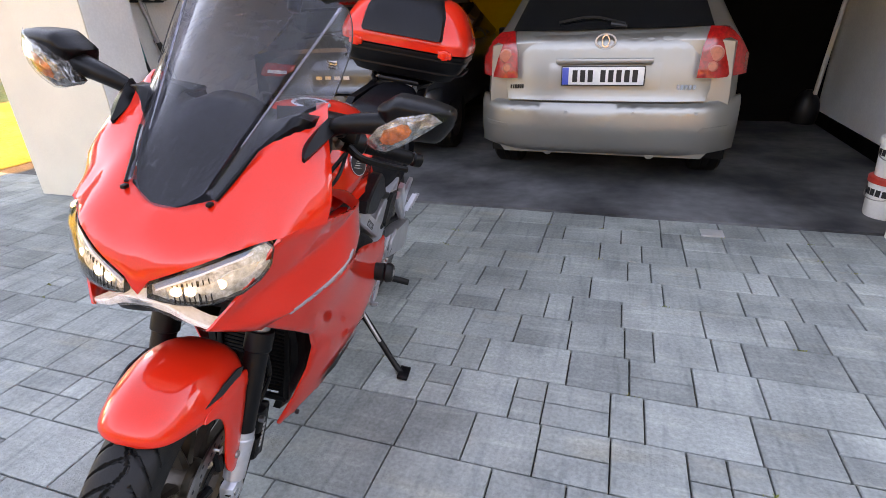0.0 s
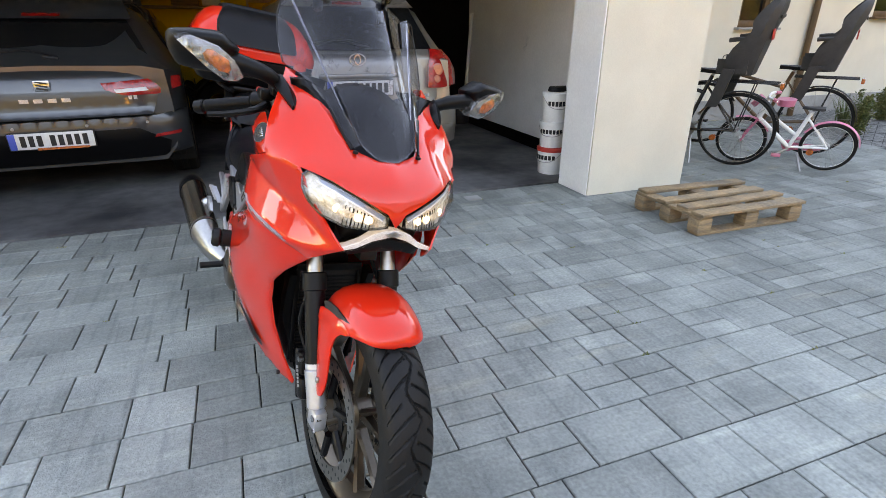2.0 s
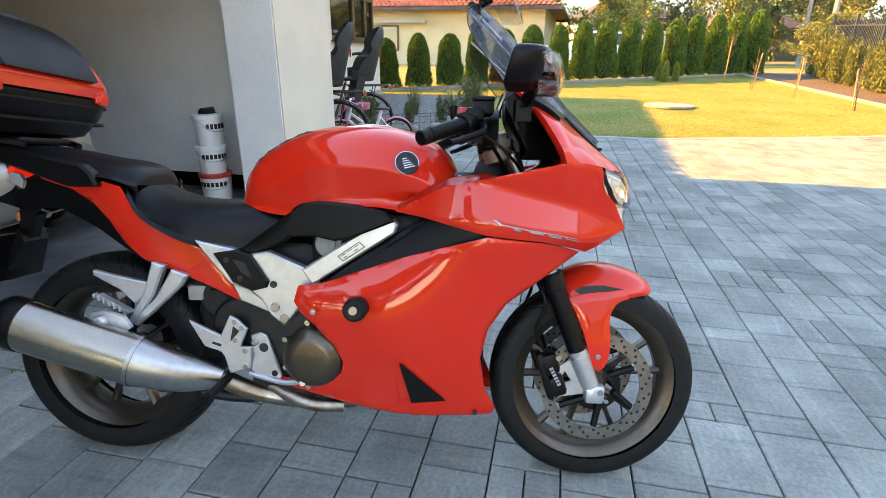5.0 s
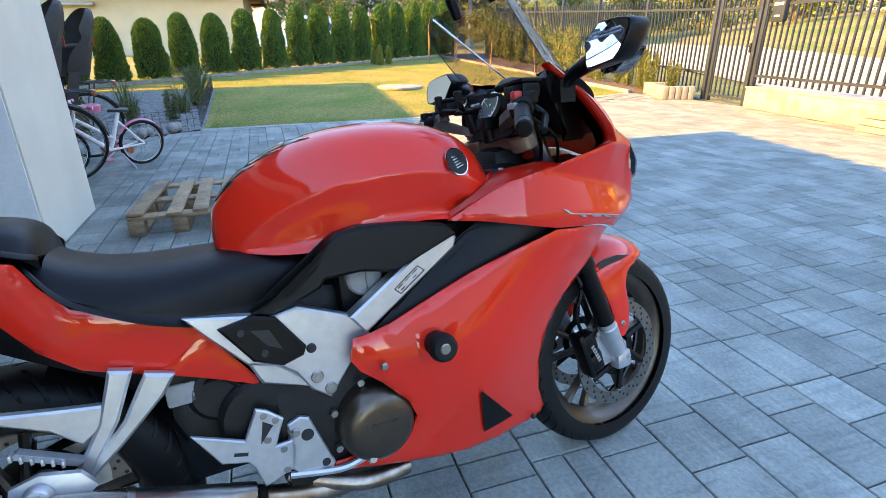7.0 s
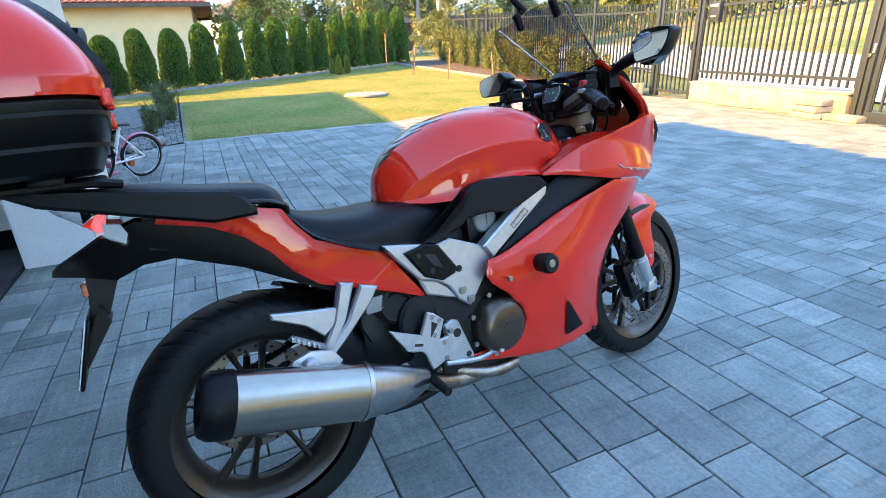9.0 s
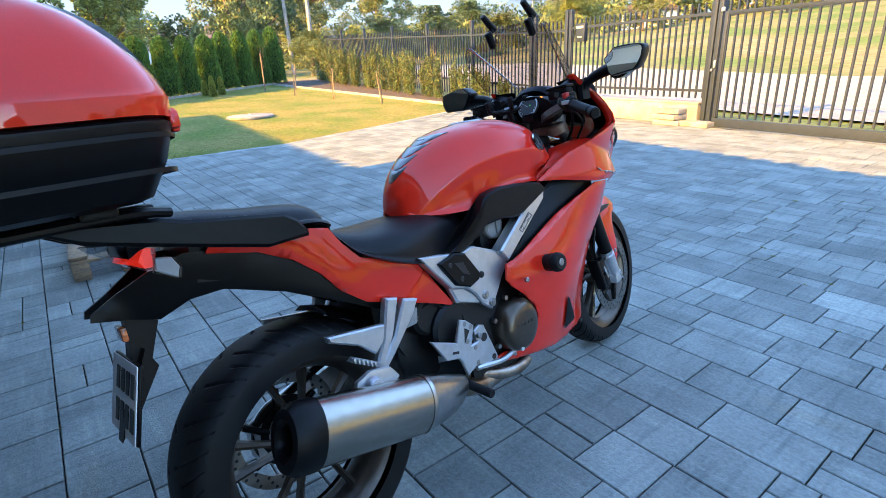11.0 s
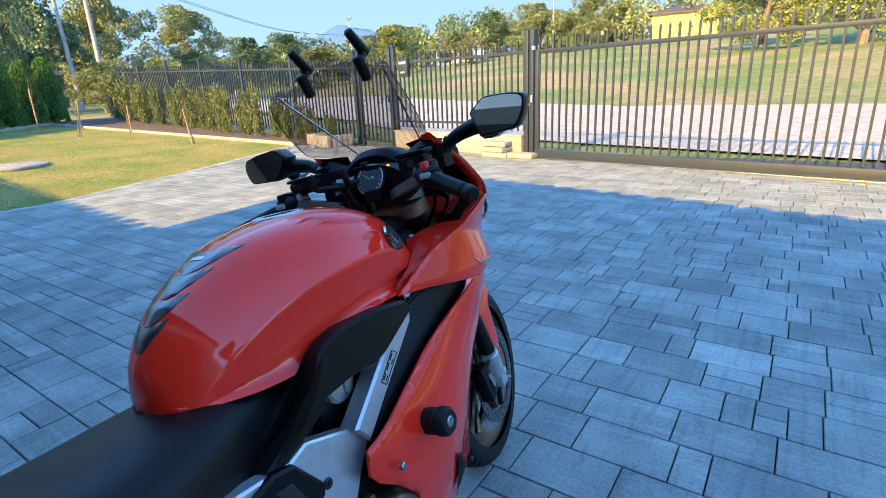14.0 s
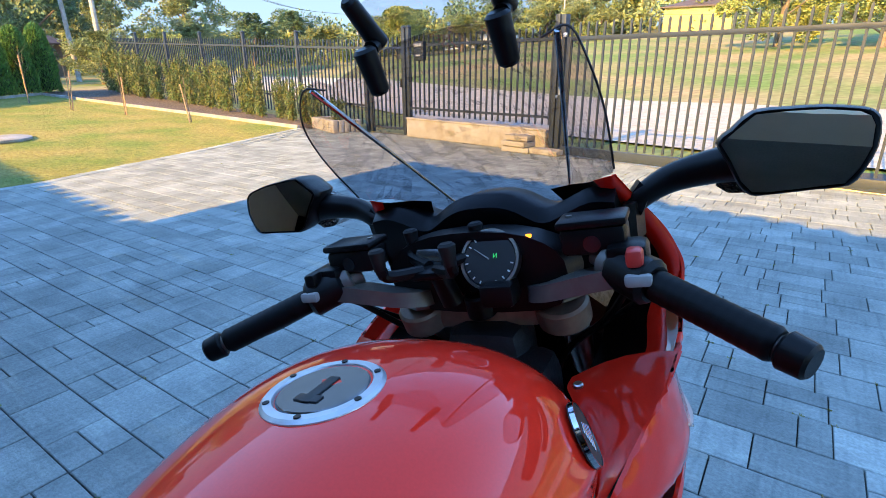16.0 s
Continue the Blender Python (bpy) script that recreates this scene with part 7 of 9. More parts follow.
    part("leg_centre", panel(flat([(.772, 0, .8175), (.774, .009, .813), (.768, .022, .808), (.764, .012, .802), (.766, 0, .801)], s), lambda u, v: nose(u, v, -.0065), nose_out, .004, .012, roll=.001), M_GREYPL, lamp, "grey centre of the position light")
    part("position_cover", panel(flat([(x, y, z + (.0015 if z > .79 else -.0015)) for x, y, z in leg], s), lambda u, v: nose(u, v, -.008), nose_out, .0015, .014, roll=.0005), M_LENS, lamp)
    part("lamp_surround", panel(flat([(.690, .180, .890), (.702, .160, .858), (.738, .10, .83), (.757, .055, .82), (.745, .07, .785), (.742, .104, .770), (.735, .112, .775), (.715, .14, .83), (.695, .165, .885)], s), lambda u, v: nose(u, v, .055), nose_out, .006, .014), M_BLACK, lamp)
part("chin_panel", panel(flat([(.742, -.112, .765), (.757, -.05, .777), (.766, 0, .786), (.757, .05, .777), (.742, .112, .765), (.735, .09, .742), (.765, 0, .762), (.735, -.09, .742)]), lambda u, v: nose(u, v, .02), nose_out, .04, .014), M_BLACK, bike)
part("nose_inner", loft([[(x, y * w, z) for y, z in ((-1, .745), (-1, .88), (0, .9), (1, .88), (1, .745))] for x, w in ((.50, .14), (.60, .13), (.655, .09))]), M_BLACK, bike)

M_RIB = mat("glossy_rib", (0.6, 0.58, 0.56), 0.12, 0.9, var=0.05, coat=1)
# windscreen with side wings and clip-on visor
def rows_of(rows, k=10):
    out = []
    for e, c, hw, fold in rows:
        line = []
        for j in range(-k, k + 1):
            t = j / k
            b = abs(t) ** 1.9
            line.append(Vector((c[0] + (e[0] - c[0]) * b, hw * t, c[1] + (e[1] - c[1]) * b)))
        out.append(line)
    return [spline(q, 5) for q in zip(*out)]
low_c, tip_c = Vector((.692, .070, .985)), Vector((.347, .168, 1.297))
lines = []
for t, c, e in ((0, (.722, .957), (.692, .084, .974)), (.2, (.660, 1.030), (.652, .099, 1.005)), (.4, (.596, 1.110), (.597, .117, 1.054)), (.6, (.530, 1.190), (.50, .160, 1.110)),
                (.74, (.482, 1.245), (.432, .191, 1.132)), (.86, (.438, 1.290), (.378, .197, 1.200)), (.95, (.408, 1.318), (.347, .192, 1.252)), (1, (.392, 1.330), (.345, .176, 1.292))):
    rdg = low_c.lerp(tip_c, t)
    grv = Vector((rdg.x + .004 + .006 * t, rdg.y - .006 - .024 * t, rdg.z - .004 * t))
    fold = Vector((rdg.x + .008, rdg.y - .010 * t, rdg.z + .006))
    c, e = Vector((c[0], 0, c[1])), Vector(e)
    right = [Vector((c.x + (grv.x - c.x) * f ** 2.1, grv.y * f, c.z + (grv.z - c.z) * f ** 2.1)) for f in (0, .17, .34, .5, .65, .78, .89, .96)] + [grv, fold, rdg, rdg.lerp(e, .35), rdg.lerp(e, .7), e]
    lines.append([Vector((p.x, -p.y, p.z)) for p in right[:0:-1]] + right)
scr = part("windscreen", sheet([spline(q, 5) for q in zip(*lines)], .003), M_SCREEN, bike, "smoked windscreen with folded side wings", angle=75)
for s in (-1, 1):
    cols = []
    for k in range(8):
        t = k / 7
        back, fore = Vector((.190 + .028 * t, .400 - .134 * t, 0)), Vector((.196 + .117 * t, .401 - .131 * t, 0))
        cols.append([Vector((q.x, s * (fair_w(q.x, q.y) + .0065), q.y)) for q in (back.lerp(fore, e / 5) for e in range(6))])
    part("side_vent", sheet(cols, .002), M_INK, bike, "dark slender vent in the side fairing")
vis = part("clip_on_visor", sheet(rows_of([((0.437, 1.328), (0.490, 1.308), 0.100, 0), ((0.427, 1.353), (0.480, 1.343), 0.128, 0), ((0.414, 1.376), (0.467, 1.380), 0.125, 0), ((0.407, 1.388), (0.454, 1.410), 0.100, 0), ((0.408, 1.398), (0.445, 1.426), 0.060, 0)]), .003), M_VISOR, bike, "clear clip-on visor", angle=70)
for s in (-1, 1):
    y = s * .088 - .012
    part("visor_clamp", join(rod((.375, y, 1.27), (.355, y, 1.325), .013, .015, 12, .004), rod((.395, y, 1.33), (.34, y, 1.38), .014, .011, 12, .004), rod((.372, y, 1.325), (.40, y, 1.34), .01, n=10)), M_BLACK, vis, "black visor clamp")
    part("screen_trim", tube([(.600, s * .114, 1.050), (.648, s * .098, 1.008), (.690, s * .084, .975)], .004, 6), M_BLACK, scr)
    part("screen_rib", tube([(low_c.lerp(tip_c, t).x - .004, s * (low_c.lerp(tip_c, t).y - .003), low_c.lerp(tip_c, t).z - .003) for t in (.22, .45, .7, .99)], (.0016, .0036), 8), M_RIB, scr, "bright folded rib")
    part("screen_edge", tube([(.432, s * .191, 1.132), (.378, s * .197, 1.20), (.347, s * .192, 1.252), (.345, s * .176, 1.292), (.352, s * .145, 1.288)], .0013, 6), M_INK, scr)
    part("screen_foot", rbox(.701, s * .079, .971, .014, .010, .008, .003), M_BLACK, scr)

# cockpit
for s in (-1, 1):
    edge = [(.455, .185, 1.12), (.49, .203, 1.083), (.525, .222, 1.045), (.557, .24, .995), (.577, .245, .96), (.585, .238, .932), (.53, .225, .905), (.46, .23, .888), (.38, .22, .872)]
    part("cowl_lip", sheet([[(x + .003, s * (y + .001), z), (x - .007, s * (y - .003), z + .001), (x - .010, s * (y - .012), z), (x - .004, s * (y - .024), z - .003)] for x, y, z in spline(edge, 3)], .003), M_RED, bike, "rolled red edge of the cowl", angle=60)
    part("cockpit_side", sheet([[(x - .005, s * (y - .0235), z - .0035), (x + .016, s * (y - .036), z - .008), (x + .028, s * (y - .058), z - .010), (x + .03, s * (y - .09), z - .014)] for x, y, z in spline(edge, 3)], .003), M_BLACK, bike)
hood = [(0, 1.108, .700, .948), (.03, 1.106, .698, .949), (.055, 1.097, .690, .953), (.08, 1.082, .668, .966), (.1, 1.081, .640, .985), (.13, 1.094, .590, 1.015), (.157, 1.103, .535, 1.055), (.185, 1.10, .495, 1.075)]
hood = [(-y, z, x, q) for y, z, x, q in hood[:0:-1]] + hood
dash = part("dashboard", loft([[(xf, y, zf), ((xf + .52) / 2 + .015, y, (zf + z) / 2 + .008), (.53, y, z), (.465, y, z + .004), (.445, y, z - .012), (.45, y, z - .04), (.5, y, .96), (min(.62, xf - .01), y, .94)] for y, z, xf, zf in hood], along=2), M_BLACK, bike, "matt black dashboard hood", angle=50)
clock = part("instrument_panel", loft([[(.43 - .02 * k, y * (1 - .04 * k), z) for y, z in ((-.14, 1.0), (-.13, 1.045), (-.06, 1.072), (.06, 1.072), (.13, 1.045), (.14, 1.0), (.1, .965), (-.1, .965))] for k in range(3)], around=3), M_BLACK, bike, "black instrument cluster")
tilt = pose(.384, -.034, 1.038, 0, -62, 0)
part("rev_counter", moved(rod((0, 0, 0), (0, 0, .006), .038, .037, 32, .002), tilt), M_INK, clock)
part("dial_ring", moved(join(*[rod((.034 * math.cos(a), .034 * math.sin(a), .0062), (.030 * math.cos(a), .030 * math.sin(a), .0062), .0010, n=4) for a in [radians(20 * i) for i in range(14)]]), tilt), M_PLATE, clock, smooth=False)
part("dial_bezel", moved(turn_y([(.037, -.004), (.041, -.004), (.041, .007), (.037, .007)], (0, 0, 0), 40), tilt @ pose(0, 0, 0, 90, 0, 0)), M_STEEL, clock)
part("needle", moved(rod((0, 0, .007), (.014, .022, .007), .0009, .0004, 6), tilt), M_GREYPL, clock)
part("neutral_light", moved(join(rbox(.004, -.0105, .0075, .006, .0009, .001, 0), rbox(.004, -.0065, .0075, .006, .0009, .001, 0), rod((.0068, -.0105, .0075), (.0012, -.0065, .0075), .0005, n=5)), tilt), M_GREENLIGHT, clock, "lit green letter")
part("warning_light", moved(rbox(.028, -.052, .004, .005, .007, .004, 0), tilt), M_AMBERLIGHT, clock)
part("warning_light", moved(rbox(-.036, -.024, .008, .005, .007, .002, 0), tilt), M_AMBERLIGHT, clock)
part("display", moved(rbox(-.005, .082, .004, .045, .06, .003, .001), tilt), M_GLOSSBLACK, clock)

# handlebars and controls
for s in (-1, 1):
    g0, g1 = Vector((.345, s * .205, 1.022)), Vector((.245, .350, .980) if s > 0 else (.240, -.343, .974))
    d = (g1 - g0).normalized()
    bar = part("handlebar", moved(join(rod(g0 - d * .05, g1, .0115, n=16), panel([(.465, s * .105), (.455, s * .080), (.425, s * .070), (.395, s * .078), (.388, s * .098), (.400, s * .118), (.425, s * .140), (.455, s * .132)], lambda u, v: (u, v, .992), (0, 0, 1), .022, .02, roll=.003), loft([[(x + .016 * nx, s * (y + .016 * ny), z + .008), (x + .018 * nx, s * (y + .018 * ny), z - .014), (x - .018 * nx, s * (y - .018 * ny), z - .014), (x - .016 * nx, s * (y - .016 * ny), z + .008)] for x, y, z, nx, ny in ((.420, .085, .985, .2, -1), (.392, .088, .990, -.5, -.85), (.370, .112, 1.0, -.9, -.45), (.358, .150, 1.012, -1, -.2), (.347, .195, 1.022, -.9, -.4))], along=3), rod(g0 - d * .035, g0 - d * .005, .021, n=18, bevel=.003)), STEER), M_CLIPON, bike, "grey clip-on handlebar", angle=40)
    grip = part("grip", moved(loft([[g0 + d * h + rad * (d.orthogonal().normalized() * math.cos(q) + d.cross(d.orthogonal().normalized()) * math.sin(q)) for q in [math.pi * i / 10 for i in range(20)]] for h, rad in [(.034, .015)] + [(.036 + .0035 * i, .0172 + (.0004 if i % 3 else 0)) for i in range(36)] + [(.163, .015)]]), STEER), M_GRIP, bar, "black rubber grip", angle=60)
    part("bar_weight", moved(rod(g1 - d * .014, g1 + d * .012, .0185, .017, 20, .003), STEER), M_BLACK, bar)
    part("switch_box", moved(join(rod(g0 - d * .022, g0 + d * .034, .026, .027, 12, .006), rbox(*(g0 + Vector((.012, 0, .018))), .045, .045, .03, .008)), STEER), M_BLACK, bar, "black switch housing")
    part("switch", moved(rbox(*(g0 + d * .012 + Vector((-.012, 0, .026))), .024, .018, .02, .005), STEER), M_REDPL if s < 0 else M_BLACK, bar, "red stop switch" if s < 0 else "")
    part("switch", moved(rbox(*(g0 + d * .01 + Vector((-.027, s * .004, .004))), .012, .028, .014, .004), STEER), M_GREYPL, bar)
    lev = part("lever", moved(tube([g0 + Vector((.03, s * .005, -.004)), g0 + d * .05 + Vector((.06, 0, -.012)), g0 + d * .12 + Vector((.052, 0, -.016)), g0 + d * .165 + Vector((.05, 0, -.014))], (.010, .007), 8), STEER), M_BLACK, bar, "black brake lever" if s < 0 else "black clutch lever")
    res = part("fluid_reservoir", moved(join(rbox(.378, s * .168, 1.058, .052, .075, .034, .008), rbox(.378, s * .168, 1.079, .056, .08, .01, .004)), STEER), M_BLACK, bar, "black fluid reservoir")
    part("sight_glass", moved(rod((.353, s * .168, 1.056), (.350, s * .168, 1.056), .010, n=16), STEER), M_GLOSSBLACK, res)
    part("reservoir_screw", moved(rod((.378, s * .141, 1.083), (.378, s * .141, 1.086), .004, n=8), STEER), M_STEEL, res)
    for bx, by in ((.402, .092), (.418, .078)):
        part("clamp_bolt", moved(rod((bx, s * by, .988), (bx, s * by, 1.0), .0075, n=12, bevel=.002), STEER), M_ENGINE, bar)
    part("fork_cap", moved(rod((.435, s * .106, .97), (.425, s * .106, 1.0), .024, .023, 20, .003), STEER), M_CAST, bar)
    part("cable", moved(tube([g0 + Vector((.03, 0, -.02)), (.43, s * .16, .93), (.47, s * .09, .86), (.45, s * .05, .78)], .005, 8), STEER), M_BLACK, bar)
    part("cable", moved(tube([g0 + Vector((.02, 0, -.02)), (.44, s * .20, .95), (.50, s * .13, .88), (.52, s * .06, .80)], .004, 8), STEER), M_BLACK, bar)
part("key_barrel", moved(join(rod((.40, 0, .955), (.392, 0, .99), .022, .02, 16, .003), rod((.392, 0, .99), (.388, 0, .998), .008, n=10)), STEER), M_BLACK, bike)
mount = part("phone_mount", moved(join(rod((.375, .03, .985), (.36, .035, 1.03), .016, .014, 12), rbox(.355, .04, 1.036, .05, .05, .012, .005), tube([(.345, .05, 1.04), (.315, .085, 1.045), (.305, .088, 1.06)], .008, 8), tube([(.365, .05, 1.04), (.395, .088, 1.045), (.405, .09, 1.06)], .008, 8), tube([(.345, .03, 1.04), (.315, -.005, 1.045), (.305, -.01, 1.06)], .008, 8), tube([(.365, .03, 1.04), (.395, -.005, 1.045), (.405, -.01, 1.06)], .008, 8)), STEER), M_BLACK, bike, "black spring phone cradle")
for x, y in ((.305, .088), (.405, .09), (.305, -.01), (.405, -.01)):
    part("cradle_foot", moved(rod((x, y, 1.055), (x, y, 1.085), .008, .011, 10, .003), STEER), M_RUBBER, mount)
part("usb_socket", moved(join(rbox(.36, -.045, 1.0, .04, .045, .03, .006)), STEER), M_BLACK, bike)

# mirrors
FACE = [(.443, 1.123), (.447, 1.146), (.444, 1.156), (.435, 1.162), (.404, 1.169), (.371, 1.172), (.337, 1.173), (.314, 1.156), (.298, 1.143), (.308, 1.122), (.318, 1.096), (.329, 1.083), (.344, 1.082), (.39, 1.085), (.418, 1.087), (.431, 1.101)]
for s in (-1, 1):
    def ring(x, k, my=.365, mz=1.132, tilt=.14, dz=0.0, lean=.328 if s < 0 else .315):
        return [Vector((x - tilt * (y - my) * k + lean * (z - mz) * k, s * (my + (y - my) * k), mz + dz + (z - mz) * k)) for y, z in FACE]
    mir = part("mirror", loft([ring(.452, .90), ring(.448, .95), ring(.456, .985), ring(.475, .98), ring(.500, .92, .362, 1.134), ring(.520, .70, .350, 1.142), ring(.530, .42, .342, 1.146), ring(.533, .12, .340, 1.147)], around=2, along=2), M_BLACK, bike, "black fairing mirror with clear indicator on its front", angle=60)
    part("mirror_stalk", join(tube([(.488, s * .192, 1.062), (.494, s * .215, 1.085), (.503, s * .25, 1.102), (.498, s * .30, 1.112), (.492, s * .335, 1.114)], (.012, .025), 12), loft([[(x, s * y, z) for x, y in ((.462, .192), (.50, .187), (.522, .194), (.505, .212), (.468, .206))] for z in (1.03, 1.05, 1.072, 1.08)]),
         loft([[(x, s * (y - w), z), (x, s * y, z + h), (x, s * (y + w), z), (x - .01, s * y, z - .025)] for x, y, z, w, h in ((.578, .192, 1.040, .003, .004), (.560, .194, 1.054, .012, .010), (.535, .199, 1.068, .017, .017), (.505, .206, 1.082, .018, .022), (.485, .212, 1.088, .012, .016))], along=2)), M_BLACK, mir)
    lean = .328 if s < 0 else .315

    def silver(u, v):
        return (.4476 - .14 * (u - .365) + lean * (v - 1.132) - .0013 * (1 - ((u - .372) ** 2 + (v - 1.128) ** 2) / .0064), s * u, v)
    part("mirror_glass", panel([(.365 + (y - .365) * .9, 1.132 + (z - 1.132) * .9) for y, z in FACE], silver, (-1, 0, 0), .002, .008, roll=.0), M_MIRROR, mir, "silvered mirror glass", angle=20)

    def pod(u, v, d=0.0):
        return (.556 - 2.0 * (u - .330) ** 2 - (3.0 * (u - .330) ** 2 if u > .330 else 0) - 5 * (v - 1.12) ** 2 - d, s * u, v)
    shape = [(.297, 1.086), (.318, 1.118), (.352, 1.142), (.398, 1.153), (.437, 1.160), (.430, 1.142), (.405, 1.122), (.37, 1.095), (.335, 1.074), (.31, 1.076)]
    part("indicator_housing", panel(shape, lambda u, v: pod(u, v, .001), (1, 0, 0), .04, .012), M_INDICATOR, mir, "silver indicator reflector")
    part("indicator_bulb", panel([(.318, 1.088), (.330, 1.117), (.362, 1.134), (.385, 1.132), (.376, 1.112), (.35, 1.09)], lambda u, v: pod(u, v, -.0015), (1, 0, 0), .006, .012), M_AMBER, mir, "amber indicator bulb")
    part("indicator_lens", panel([((u - .362) * 1.04 + .362, (v - 1.115) * 1.04 + 1.115) for u, v in shape], lambda u, v: pod(u, v, -.005), (1, 0, 0), .002, .014, roll=.002), M_LENS, mir)

# tank
M_PAD = mat("tank_pad_rubber", (0.012, 0.013, 0.017), 0.3, coat=1.0, var=0.15, scale=30, coat_rough=0.16, spec=0.6)
def tank_ring(x, top, w, low, pinch):
    pts = [(0, top), (.38, top - .006), (.70, top - .03), (.89, top - .068), (.975, top - .102), (1.0, top - .114), (.988, top - .126), (.95, top - .155), (pinch, low + .02), (pinch - .04, low)]
    r = [Vector((x, -w * a, z)) for a, z in pts]
    return r + [Vector((x, -p.y, p.z)) for p in r[:0:-1]]
tank = part("fuel_tank", loft([tank_ring(*q) for q in ((-.298, .845, .036, .79, .9), (-.285, .885, .062, .785, .9), (-.24, .935, .093, .78, .92), (-.17, .978, .121, .772, .94), (-.08, 1.012, .151, .775, .93), (.02, 1.026, .176, .80, .9), (.11, 1.026, .188, .805, .86), (.19, 1.012, .192, .80, .82), (.255, .985, .177, .835, .85), (.30, .945, .15, .86, .88), (.325, .905, .12, .87, .9))], around=3, along=4), M_RED, bike, "glossy red fuel tank", angle=75)
cap = part("fuel_cap", moved(join(turn_y([(.0415, -.006), (.0545, -.006), (.0535, .004), (.0505, .0065), (.043, .0065), (.0415, .004)], (0, 0, 0), 48)), pose(.077, 0, 1.0215, 0, 2, 0) @ pose(0, 0, 0, 90, 0, 0)), M_ALU, tank, "satin metal filler cap with dark lid")
part("cap_lid", moved(rod((0, 0, -.004), (0, 0, .006), .042, .041, 40, .002), pose(.077, 0, 1.0215, 0, 2, 0)), M_CAPDARK, cap, "dark polished cap lid")
part("cap_flap", moved(join(rbox(-.004, 0, .0065, .042, .011, .002, .0008), rbox(-.019, 0, .0065, .01, .025, .002, .0008)), pose(.077, 0, 1.0215, 0, 2, 0)), M_INK, cap)
for i in range(6):
    a = radians(60 * i + 15)
    part("cap_screw", moved(rod((.047 * math.cos(a), .047 * math.sin(a), .005), (.047 * math.cos(a), .047 * math.sin(a), .0075), .003, n=10), pose(.077, 0, 1.0215, 0, 2, 0)), M_ENGINE, cap)
for s in (-1, 1):
    spot = min(tank.data.polygons, key=lambda f: (f.center - Vector((.197, s * .19, .935))).length)
    zn = Vector((.30, s * .88, .34)).normalized()
    xn = Vector((1, 0, 0)).cross(zn).normalized().cross(zn) * -1
    bd = Matrix.Translation(spot.center + zn * .0022) @ Matrix((xn, zn.cross(xn), zn)).transposed().to_4x4()
    badge = part("tank_badge", moved(rod((0, 0, -.004), (0, 0, .0018), .031, .030, 32, .0008), bd), M_INK, tank, "round black and silver wing badge")
    part("badge_ring", moved(turn_y([(.0295, -.003), (.0315, -.003), (.0312, .0018), (.0297, .0018)], (0, 0, 0), 32), bd @ pose(0, 0, .001, 90, 0, 0)), M_CHROME, badge)
    for i in range(5):
        part("badge_feather", moved(rbox(.004 - .002 * i, (.012 - .006 * i) * (-1 if s < 0 else 1), .0024, .03 - .004 * i, .003, .002, .0008), bd @ pose(0, 0, 0, 0, 0, -20 * s)), M_CHROME, badge)
prof = spline([(-.03, 0, 1.0255), (-.08, 0, 1.014), (-.17, 0, .981), (-.24, 0, .938), (-.285, 0, .889), (-.297, 0, .86)], 12)
run = [0.0]
for q0, q1 in zip(prof, prof[1:]):
    run.append(run[-1] + (q1 - q0).length)


tank_skin = np.array([v.co for v in tank.data.vertices])


def on_ridge(a, y):
    i = max(k for k in range(len(run) - 1) if run[k] <= a + 1e-9)
    f = (a - run[i]) / (run[i + 1] - run[i])
    c, d = prof[i].lerp(prof[i + 1], f), (prof[i + 1] - prof[i]).normalized()
    nrm = Vector((d.z, 0, -d.x)) * (-1 if d.z > 0 else 1)
    nrm = nrm if nrm.z > 0 else -nrm
    # height of the tank's skin over this place of the centre line
    off = tank_skin - np.array((c.x, y, c.z))
    h = off @ np.array(nrm)
    side_ = ((off - h[:, None] * np.array(nrm)) ** 2).sum(1) + 1e-7
    side_[h < -.07] = 1e3
    wt = side_ ** -2.5
    return Vector((c.x, y, c.z)) + nrm * (float((h * wt).sum() / wt.sum()) + .003)


def pad_piece(a0, w, deep, name="tank_pad"):
    rim = [(a0, w), (a0 + deep * .20, w * .55), (a0 + deep * .30, .006), (a0 + deep * .30, -.006), (a0 + deep * .20, -w * .55), (a0, -w), (a0 + deep * .50, -w * .72), (a0 + deep * .84, -w * .40), (a0 + deep, -.006), (a0 + deep, .006), (a0 + deep * .84, w * .40), (a0 + deep * .50, w * .72)]
    return part(name, panel(rim, on_ridge, lambda a, y: (-.5, 0, .8), .008, .010, roll=.0015), M_PAD, tank, "black rubber chevron tank pad")


top_pad = pad_piece(.056, .066, .090)
for a0, w, deep in ((.124, .052, .074), (.182, .044, .066), (.232, .036, .058)):
    pad_piece(a0, w, deep)
part("pad_lettering", panel([(.100, .016), (.100, -.016), (.110, -.016), (.110, .016)], lambda a, y: on_ridge(a, y) + Vector((-.0008, 0, .0014)), lambda a, y: (-.5, 0, .8), .002, .01, roll=.0004), M_ALU, top_pad, smooth=False)
for s in (-1, 1):
    part("tank_cover", plate([(-.26, .684), (-.229, .672), (-.145, .701), (-.126, .709), (-.114, .724), (-.042, .728), (.013, .718), (.057, .727), (.171, .774), (.145, .800), (.07, .814), (-.032, .820), (-.08, .812), (-.101, .80), (-.131, .755), (-.173, .718)], .2335, .035, s, .006, .10, -.05), M_BLACK, bike, "matt black tank side cover", angle=30)

